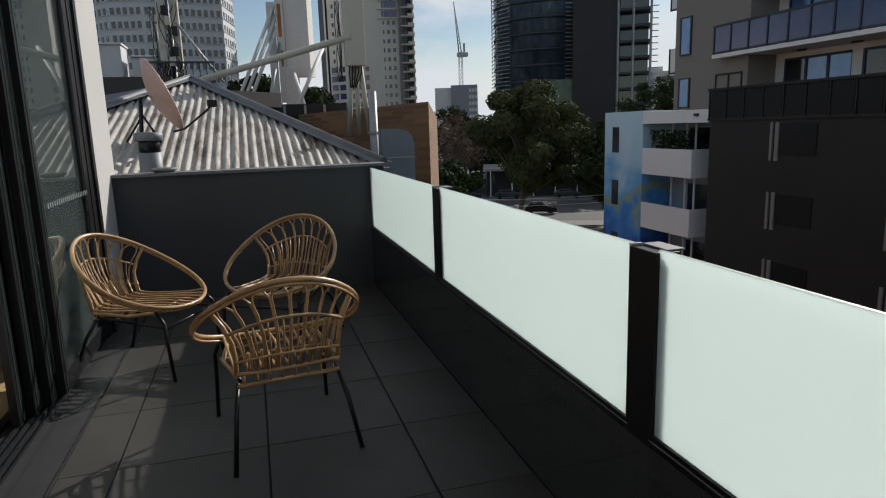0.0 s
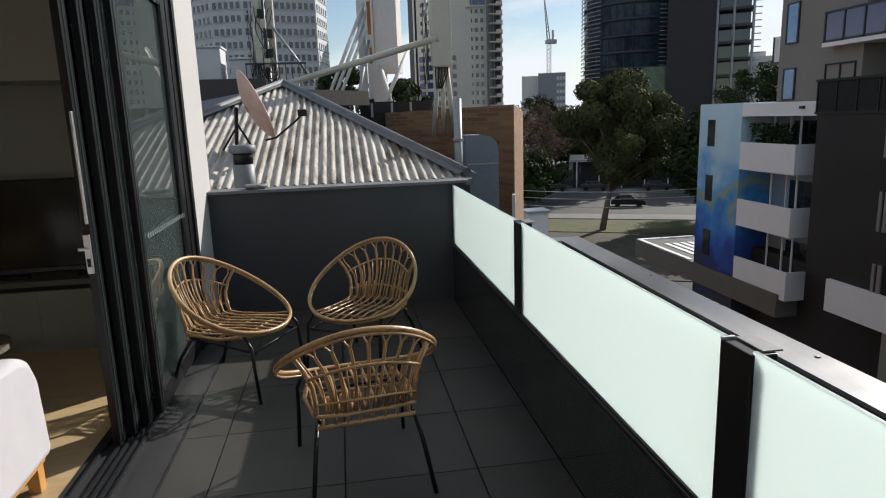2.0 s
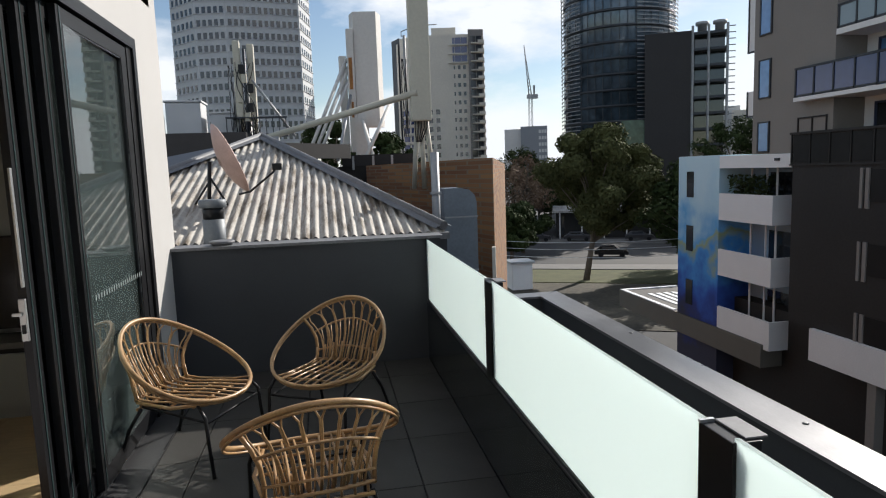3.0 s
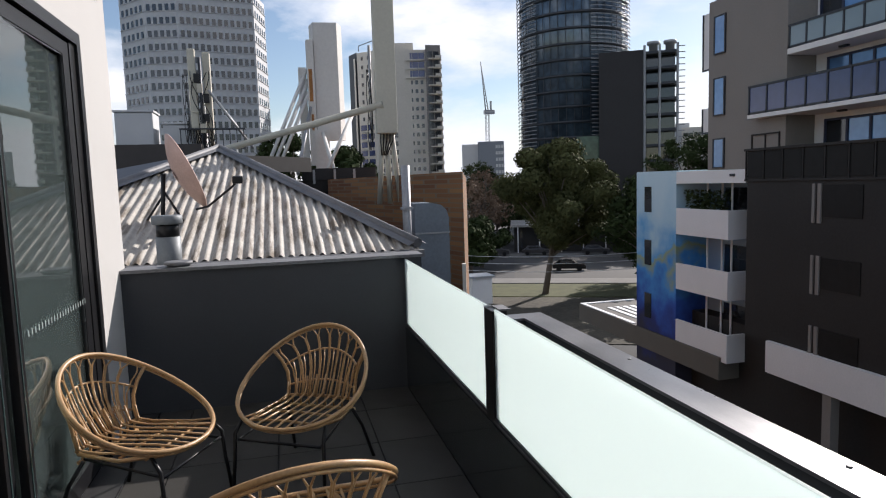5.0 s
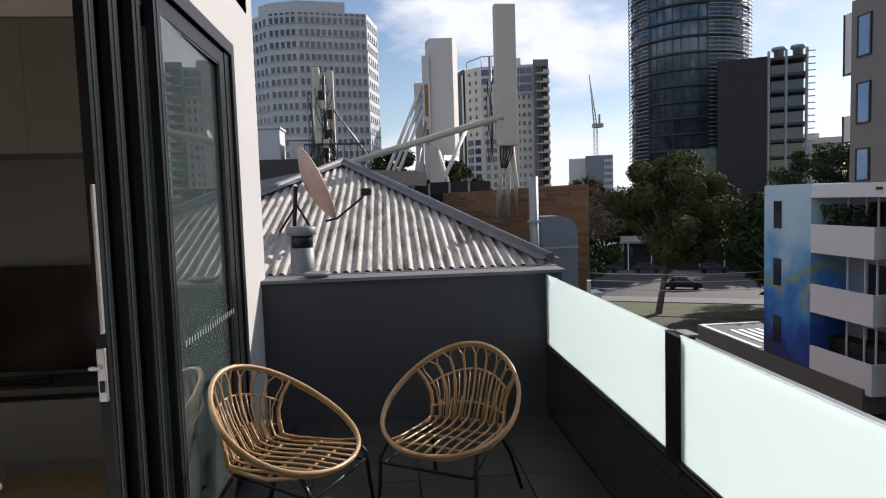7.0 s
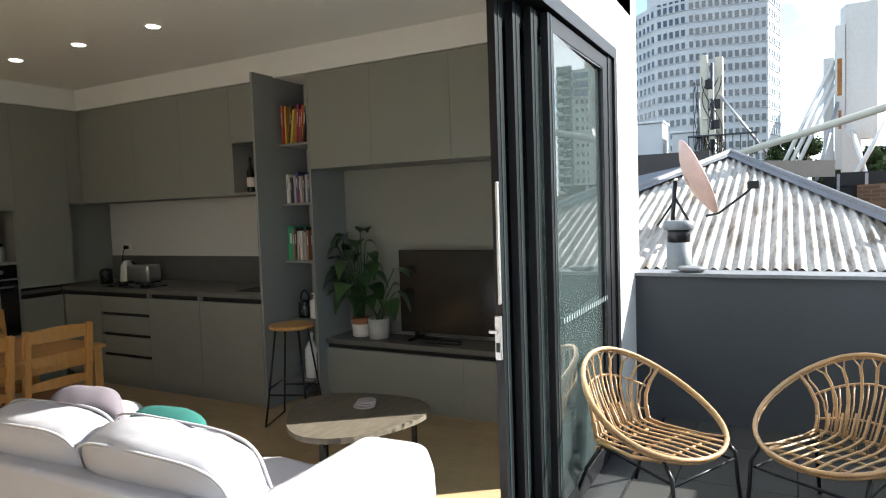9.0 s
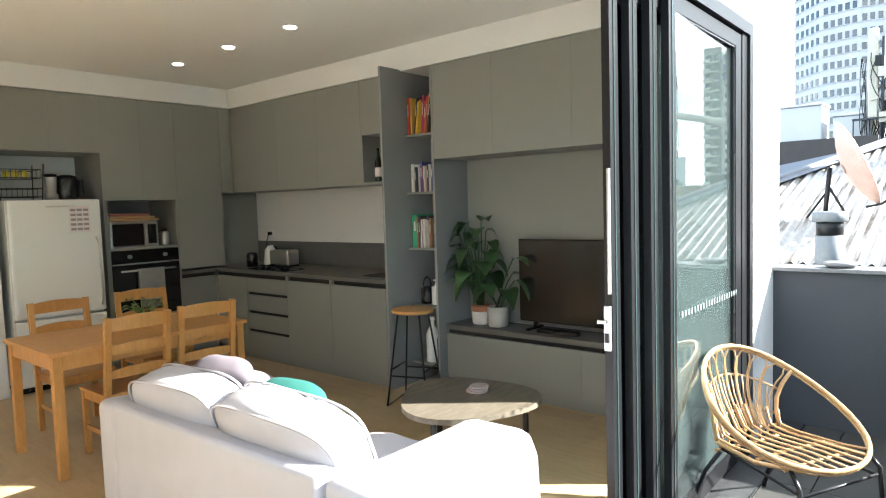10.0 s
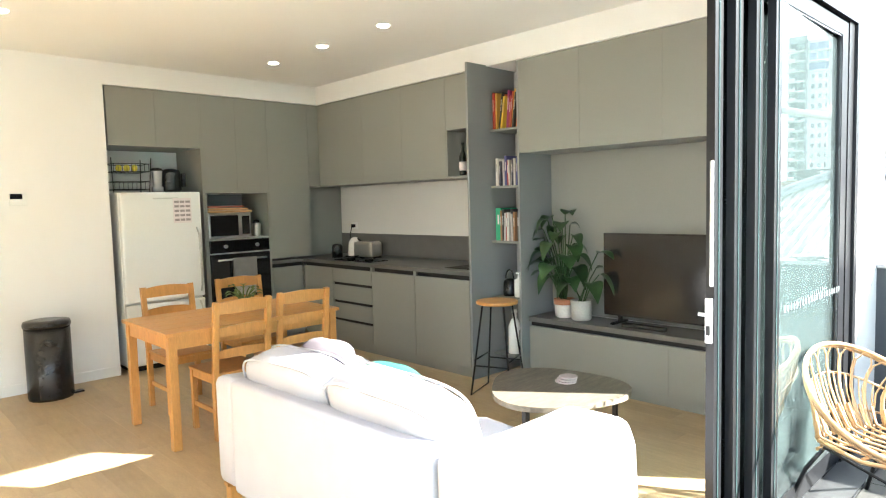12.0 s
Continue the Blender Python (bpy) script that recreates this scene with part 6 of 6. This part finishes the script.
lathe(bm, [(0.085, 0.0), (0.09, 0.02), (0.075, 0.17), (0.045, 0.215), (0.015, 0.225)], 22)
part("body", bm, ENAMEL, kettle)
bm = bmesh.new()
tube(bm, [(0.07, 0, 0.03), (0.125, 0, 0.06), (0.125, 0, 0.17), (0.06, 0, 0.21)], 0.012, 8)
part("handle", bm, PLASTIC, kettle)
glass_jug = thing("coffee_plunger", "dark glass coffee jug on the worktop", "jug", Matrix.Translation((-6.02, 5.02, TW)))
bm = bmesh.new()
lathe(bm, [(0.06, 0), (0.062, 0.12), (0.05, 0.15), (0.01, 0.16)], 18)
part("body", bm, PLASTIC, glass_jug)
hob = thing("gas_hob", "black gas hob with cast-iron trivets", "hob")
part("plate", boxes((-5.80, -5.15, 4.82, 5.06, TW, TW + 0.008), bevel=0.002), OVENGLASS, hob)
for x in (-5.64, -5.32):
    for y in (4.94,):
        bm = bmesh.new()
        lathe(bm, [(0.045, 0), (0.045, 0.012), (0.03, 0.018)], 14, (x, y, TW + 0.008))
        b_ = part("burner", bm, PLASTIC, hob)
        part("trivet", boxes((x - 0.1, x + 0.1, y - 0.006, y + 0.006, TW + 0.03, TW + 0.04), (x - 0.006, x + 0.006, y - 0.1, y - 0.006, TW + 0.03, TW + 0.04), (x - 0.006, x + 0.006, y + 0.006, y + 0.1, TW + 0.03, TW + 0.04)), PLASTIC, hob)
sink = thing("sink", "dark undermount sink in the worktop", "sink")
part("basin", boxes((-4.10, -3.72, 4.88, 5.28, TW, TW + 0.004)), OVENGLASS, sink)

# downlights
for dx, dy in ((-5.42, 3.96), (-4.59, 3.96), (-3.76, 3.96), (-5.06, 1.73)):
    dl = thing("downlight", "round recessed white ceiling downlight, switched on", "light", Matrix.Translation((dx, dy, CEIL_Z)), "ceiling downlights")
    bm = bmesh.new()
    lathe(bm, [(0.055, -0.006), (0.055, 0.0)], 24)
    part("trim_ring", bm, CEIL, dl)
    bm = bmesh.new()
    lathe(bm, [(0.042, -0.009), (0.042, -0.0065)], 20)
    part("lens", bm, glowing("warm_lamp_face", (1.0, 0.93, 0.82), 9.0), dl)

# ---- living things ----
def dining_chair(m):
    ch = thing("dining_chair", "honey-coloured pine dining chair with a ladder back", "chair", m, "chairs round the dining table")
    part("seat", boxes((-0.20, 0.20, -0.19, 0.20, 0.425, 0.445), bevel=0.006), PINE, ch)
    for s in (-1, 1):
        bm = bmesh.new()
        box(bm, s * 0.19 - 0.018, s * 0.19 + 0.018, -0.215, -0.175, 0.0, 0.44)
        bm2 = box(bm, s * 0.19 - 0.018, s * 0.19 + 0.018, -0.018, 0.018, 0.0, 0.50, m=Matrix.Translation((0, -0.197, 0.438)) @ Matrix.Rotation(radians(7), 4, "X"))
        part("back_leg", bm, PINE, ch)
        part("front_leg", boxes((s * 0.18 - 0.018, s * 0.18 + 0.018, 0.15, 0.186, 0.0, 0.424), bevel=0.003), PINE, ch)
        part("side_rail", boxes((s * 0.18 - 0.01, s * 0.18 + 0.01, -0.175, 0.15, 0.375, 0.424)), PINE, ch)
        part("side_stretcher", boxes((s * 0.18 - 0.009, s * 0.18 + 0.009, -0.175, 0.15, 0.17, 0.20)), PINE, ch)
    for z, h in ((0.55, 0.05), (0.70, 0.055), (0.85, 0.075)):
        bm = bmesh.new()
        prev = None
        for k in range(9):
            x = -0.172 + 0.043 * k
            y = -0.197 - (z - 0.44) * 0.123 - 0.018 * (1 - (x / 0.172) ** 2)
            arch = 0.014 * (1 - (x / 0.172) ** 2)
            row = [bm.verts.new(p) for p in ((x, y - 0.008, z), (x, y + 0.008, z), (x, y + 0.008, z + h + arch), (x, y - 0.008, z + h + arch))]
            if prev:
                for i in range(4):
                    bm.faces.new((prev[i], prev[(i + 1) % 4], row[(i + 1) % 4], row[i]))
            else:
                bm.faces.new(row)
            prev = row
        bm.faces.new(prev[::-1])
        part("back_slat", bm, PINE, ch)
    part("front_rail", boxes((-0.162, 0.162, 0.158, 0.178, 0.375, 0.424)), PINE, ch)
    part("back_rail", boxes((-0.172, 0.172, -0.207, -0.187, 0.375, 0.424)), PINE, ch)
    return ch


TX0, TX1, TY0, TY1 = -4.75, -3.92, 2.265, 3.57
table = thing("dining_table", "honey-coloured pine dining table with square legs", "table")
for k in range(5):
    w = (TX1 - TX0) / 5
    part("top_board", boxes((TX0 + w * k + 0.0008, TX0 + w * (k + 1) - 0.0008, TY0, TY1, 0.744, 0.768), bevel=0.002), PINE, table)
for x in (TX0 + 0.02, TX1 - 0.075):
    for y in (TY0 + 0.02, TY1 - 0.075):
        part("leg", boxes((x, x + 0.055, y, y + 0.055, 0.0, 0.743), bevel=0.004), PINE, table)
for a in ((TX0 + 0.075, TX1 - 0.075, TY0 + 0.03, TY0 + 0.05), (TX0 + 0.075, TX1 - 0.075, TY1 - 0.05, TY1 - 0.03)):
    part("apron", boxes((*a, 0.655, 0.743)), PINE, table)
for x in (TX0 + 0.03, TX1 - 0.05):
    part("apron", boxes((x, x + 0.02, TY0 + 0.075, TY1 - 0.075, 0.655, 0.743)), PINE, table)
dc = dining_chair(pose(-4.13, 2.76, 0.0, 0, 0, 91))
copy_thing(dc, pose(-4.17, 3.27, 0.0, 0, 0, 88))
copy_thing(dc, pose(-4.88, 2.745, 0.0, 0, 0, -90))
copy_thing(dc, pose(-4.94, 3.38, 0.0, 0, 0, -92))
stems = [(0.09 * math.cos(a), 0.09 * math.sin(a), z, 0.065, 0.5) for a, z in ((k * 0.9, 0.12 + 0.02 * (k % 4)) for k in range(14))]
plant("herb_plant", "small leafy plant in a glass on the table", (-4.42, 3.05, 0.769), 0.045, 0.085, material("clear_tumbler", (0.35, 0.36, 0.34), 0.15), stems, material("herb_leaf", (0.10, 0.15, 0.03), 0.6, vary=0.3, scale=20), 5)


def puff(bm, sx, sy, sz, m, n=22, power=3.2):
    """A stuffed cushion: a rounded box that bulges."""
    grid = {}
    rows2 = 18
    ringset = []
    for j in range(rows2 + 1):
        ph = -math.pi / 2 + math.pi * j / rows2
        ring = []
        for k in range(n * 2):
            th = 2 * math.pi * k / (n * 2)
            def sgn(v, e):
                return math.copysign(abs(v) ** e, v)
            e1, e2 = 2 / power, 2 / power
            p = Vector((sx * sgn(math.cos(ph), e1) * sgn(math.cos(th), e2), sy * sgn(math.cos(ph), e1) * sgn(math.sin(th), e2), sz * sgn(math.sin(ph), e1)))
            p += Vector((0, 0, 0.014 * noise.noise(p * 6 + Vector((sx, sy, sz)) * 7))) + p.normalized() * 0.010 * noise.noise(p * 13)
            ring.append(bm.verts.new(m @ p))
        ringset.append(ring)
    for a, b in zip(ringset, ringset[1:]):
        for k in range(n * 2):
            bm.faces.new((a[k], a[(k + 1) % (n * 2)], b[(k + 1) % (n * 2)], b[k])).smooth = True
    bmesh.ops.remove_doubles(bm, verts=bm.verts[:], dist=1e-5)
    return bm


def soft_prism(profile, x0, x1, r=0.035):
    """An upholstered panel: a (y, z) profile drawn out along x with well-rounded edges."""
    bm = bmesh.new()
    a, b = [bm.verts.new((x0, y, z)) for y, z in profile], [bm.verts.new((x1, y, z)) for y, z in profile]
    bm.faces.new(a), bm.faces.new(b[::-1])
    for i in range(len(a)):
        j = (i + 1) % len(a)
        bm.faces.new((a[i], b[i], b[j], a[j]))
    got = bmesh.ops.bevel(bm, geom=bm.edges[:], offset=r, segments=4, profile=0.5, affect="EDGES")
    for f in got["faces"]:
        f.smooth = True
    return bm


SW = 1.84
sofa = thing("sofa", "pale linen two-seat sofa with loose back cushions and oak feet", "sofa", pose(-2.09, 2.175, 0.0, 0, 0, 2))
# local: x along the back, y from the back to the front
part("back", soft_prism([(0.0, 0.135), (0.12, 0.135), (0.11, 0.70), (0.0, 0.705)], -0.735, 0.655, 0.024), FABRIC, sofa)
part("base", soft_prism([(0.18, 0.14), (0.88, 0.14), (0.88, 0.33), (0.18, 0.33)], -0.68, 0.68, 0.02), FABRIC, sofa)
for s in (-1, 1):
    part("arm", soft_prism([(0.012, 0.135), (1.0, 0.135), (0.97, 0.52), (0.91, 0.63), (0.80, 0.675), (0.30, 0.67), (0.012, 0.70)], 0.66 if s > 0 else -0.74, s * (SW / 2 + 0.01), 0.045), FABRIC, sofa)
    part("seat_cushion", puff(bmesh.new(), 0.335, 0.36, 0.075, Matrix.Translation((s * 0.337, 0.56, 0.405)), power=7), FABRIC, sofa)
    at = Matrix.Translation((s * 0.352 - 0.065, 0.205, 0.66 + 0.005 * s)) @ Matrix.Rotation(radians(18 + 3 * s), 4, "X") @ Matrix.Rotation(radians(2.0 * s), 4, "Y")
    loose = part("back_cushion", puff(bmesh.new(), 0.365, 0.115, 0.20, at, power=4.0), FABRIC, sofa)
    for side in (-1, 1):
        rim_ = []
        for k in range(64):
            c, v = math.cos(2 * math.pi * k / 64), math.sin(2 * math.pi * k / 64)
            rim_.append(at @ Vector((0.352 * math.copysign(abs(c) ** 0.47, c), side * 0.083, 0.193 * math.copysign(abs(v) ** 0.43, v))))
        part("piping", tube(bmesh.new(), rim_, 0.0055, 6, closed=True), FABRIC, loose)
    for y in (0.07, 0.90):
        x = s * (SW / 2 - 0.045)
        part("foot", boxes((x - 0.026, x + 0.026, y - 0.03, y + 0.03, 0.0, 0.117), bevel=0.004), PINE, sofa, "square oak foot")
    part("rail", boxes((s * (SW / 2 - 0.04) - 0.02, s * (SW / 2 - 0.04) + 0.02, 0.03, 0.96, 0.117, 0.135)), PINE, sofa)
cush = thing("cushion", "mauve-grey cushion leaning on the sofa arm", "cushion")
part("cover", puff(bmesh.new(), 0.18, 0.065, 0.18, pose(-2.66, 2.58, 0.675, -22, 6, 30), power=2.8), material("mauve_cotton", (0.13, 0.11, 0.125), 0.95, vary=0.06, scale=8, fine=200, bump=0.3), cush)


def leaf_print():
    m = material("teal_leaf_print", (0.015, 0.10, 0.085), 0.95, vary=0.06, scale=8, fine=200, bump=0.3)
    n, l = m.node_tree.nodes, m.node_tree.links
    tc, v, rp = n.new("ShaderNodeTexCoord"), n.new("ShaderNodeTexNoise"), n.new("ShaderNodeValToRGB")
    v.inputs["Scale"].default_value, v.inputs["Detail"].default_value = 5.0, 1.0
    e = rp.color_ramp.elements
    rp.color_ramp.interpolation = "CONSTANT"
    e[0].color, e[1].position, e[1].color = (0.015, 0.10, 0.085, 1), 0.58, (0.35, 0.42, 0.40, 1)
    l.new(tc.outputs["Object"], v.inputs["Vector"])
    l.new(v.outputs["Fac"], rp.inputs["Fac"])
    l.new(rp.outputs["Color"], n["Principled BSDF"].inputs["Base Color"])
    return m


cush = thing("cushion", "teal cushion with a pale leaf print on the sofa", "cushion")
part("cover", puff(bmesh.new(), 0.21, 0.075, 0.19, pose(-2.40, 2.77, 0.55, -38, 10, 25), power=2.8), leaf_print(), cush)

RUSTIC = material("rustic_grey_wood", (0.125, 0.105, 0.078), 0.5, vary=0.45, scale=4, fine=26, bump=0.08, stretch=(7, 1, 7))
ct = thing("coffee_table", "low rustic wooden coffee table with rounded triangular top", "table", Matrix.Translation((-2.06, 3.77, 0.0)))
out_line = []
for k in range(40):
    a = 2 * math.pi * k / 40
    r = 0.40 + 0.035 * math.cos(3 * (a - 0.65))
    out_line.append((r * math.cos(a), r * math.sin(a) * 0.98))
bm = slab(bmesh.new(), out_line, 0.435, 0.465)
part("top", bm, RUSTIC, ct)
for a in (0.65, 2.75, 4.85):
    x, y = 0.34 * math.cos(a), 0.34 * math.sin(a)
    part("leg", boxes((x - 0.012, x + 0.012, y - 0.012, y + 0.012, 0.0, 0.434)), BLACK, ct)
part("under_frame", boxes((-0.3, 0.3, -0.012, 0.012, 0.41, 0.434)), BLACK, ct)
coasters = thing("coasters", "stack of pale round coasters on the coffee table", "coasters", Matrix.Translation((-2.06, 3.88, 0.466)))
for k in range(3):
    bm = bmesh.new()
    lathe(bm, [(0.062 - 0.004 * k, 0.013 * k), (0.062 - 0.004 * k, 0.013 * k + 0.010)], 20, (0.006 * k, 0.004 * k, 0))
    part("coaster", bm, material("pink_stone", (0.40, 0.33, 0.32), 0.7), coasters)

stool = thing("bar_stool", "wooden-topped stool on a black wire frame", "stool", pose(-3.24, 4.62, 0.0, 0, 0, 20) @ Matrix.Diagonal((1.0, 0.95, 1.1, 1.0)))
bm = bmesh.new()
lathe(bm, [(0.15, 0.655), (0.168, 0.66), (0.17, 0.675), (0.165, 0.682)], 28)
part("seat", bm, PINE, stool)
for s in (-1, 1):
    bm = bmesh.new()
    tube(bm, [(s * 0.09, 0.10, 0.65), (s * 0.165, 0.19, 0.01), (s * 0.165, -0.19, 0.01), (s * 0.09, -0.10, 0.65)], 0.008, 6)
    part("leg_frame", bm, BLACK, stool)
for y0 in (-1, 1):
    bm = bmesh.new()
    tube(bm, [(-0.14, y0 * 0.16, 0.22), (0.14, y0 * 0.16, 0.22)], 0.007, 6)
    part("foot_rest", bm, BLACK, stool)
for s in (-1, 1):
    bm = bmesh.new()
    tube(bm, [(s * 0.14, -0.16, 0.26), (s * 0.14, 0.16, 0.26)], 0.007, 6)
    part("foot_rest", bm, BLACK, stool)

bin_ = thing("pedal_bin", "black round pedal bin against the wall", "bin", Matrix.Translation((-5.98, 2.06, 0.0)) @ Matrix.Diagonal((1.13, 1.13, 1.0, 1.0)))
bm = bmesh.new()
lathe(bm, [(0.145, 0.0), (0.15, 0.02), (0.15, 0.60)], 28)
part("body", bm, PLASTIC, bin_)
bm = bmesh.new()
lathe(bm, [(0.155, 0.602), (0.158, 0.625), (0.15, 0.65), (0.10, 0.66)], 28)
part("lid", bm, PLASTIC, bin_)
part("pedal", boxes((0.03, 0.09, 0.13, 0.20, 0.015, 0.03), bevel=0.004), PLASTIC, bin_)
therm = thing("thermostat", "small black and white wall thermostat", "thermostat")
part("plate", boxes((-6.279, -6.268, 1.915, 2.045, 1.61, 1.72), bevel=0.003), ENAMEL, therm)
part("display", boxes((-6.2675, -6.266, 1.92, 2.01, 1.665, 1.71)), OVENGLASS, therm)
setting("skirting", boxes((-6.279, -6.268, -3.0, 2.70, 0.0, 0.09)), WHITE)
outlet = thing("power_point", "white power point with a black plug", "socket")
part("plate", boxes((-6.30, -6.19, 5.4475, 5.4545, 1.25, 1.33), bevel=0.002), ENAMEL, outlet)
part("plug", boxes((-6.27, -6.23, 5.405, 5.447, 1.265, 1.305), bevel=0.006), PLASTIC, outlet)
bm = bmesh.new()
tube(bm, [(-6.25, 5.405, 1.275), (-6.24, 5.37, 1.19), (-6.20, 5.34, 1.05), (-6.14, 5.30, 0.955)], 0.005, 6)
part("cord", bm, PLASTIC, outlet)
# ---- floor pieces ----
balcony_slab = bpy.data.objects["balcony_slab"]
tile_mesh = mesh_of("tile", boxes((0.0025, 0.6065, 0.0025, 0.6015, -0.018, 0.0), bevel=0.0015), TILE)
for i in range(2):
    for j in range(-10, 5):
        x, y = -0.472 + 0.612 * i, 2.87 + 0.604 * j
        again("tile", tile_mesh, balcony_slab, (x, y, 0.0))
edge_a = mesh_of("tile", boxes((0.0025, 0.222, 0.0025, 0.6015, -0.018, 0.0)), TILE)
edge_b = mesh_of("tile", boxes((0.0025, 0.389, 0.0025, 0.6015, -0.018, 0.0)), TILE)
for j in range(-10, 5):
    y = 2.87 + 0.604 * j
    again("tile", edge_a, balcony_slab, (-0.698, y, 0.0))
    again("tile", edge_b, balcony_slab, (0.752, y, 0.0))
floor_ob = bpy.data.objects["floor"]
rnd = random.Random(4)
board_mesh = [mesh_of("board", boxes((0.0005, ln - 0.0005, 0.0005, 0.1795, -0.014, 0.0)), OAK) for ln in (1.9, 1.4, 1.1)]
row_y = -3.0
k = 0
while row_y < 5.4:
    x = -6.92 - (k % 3) * 0.55
    while x < -1.14:
        i = rnd.randrange(3)
        ln = (1.9, 1.4, 1.1)[i]
        if x + ln > -1.13:
            left = -1.13 - x
            part("board", boxes((x + 0.0005, x + left, row_y + 0.0005, row_y + 0.1795, -0.014, 0.0)), OAK, floor_ob)
        else:
            again("board", board_mesh[i], floor_ob, (x, row_y, 0.0))
        x += ln
    row_y += 0.18
    k += 1
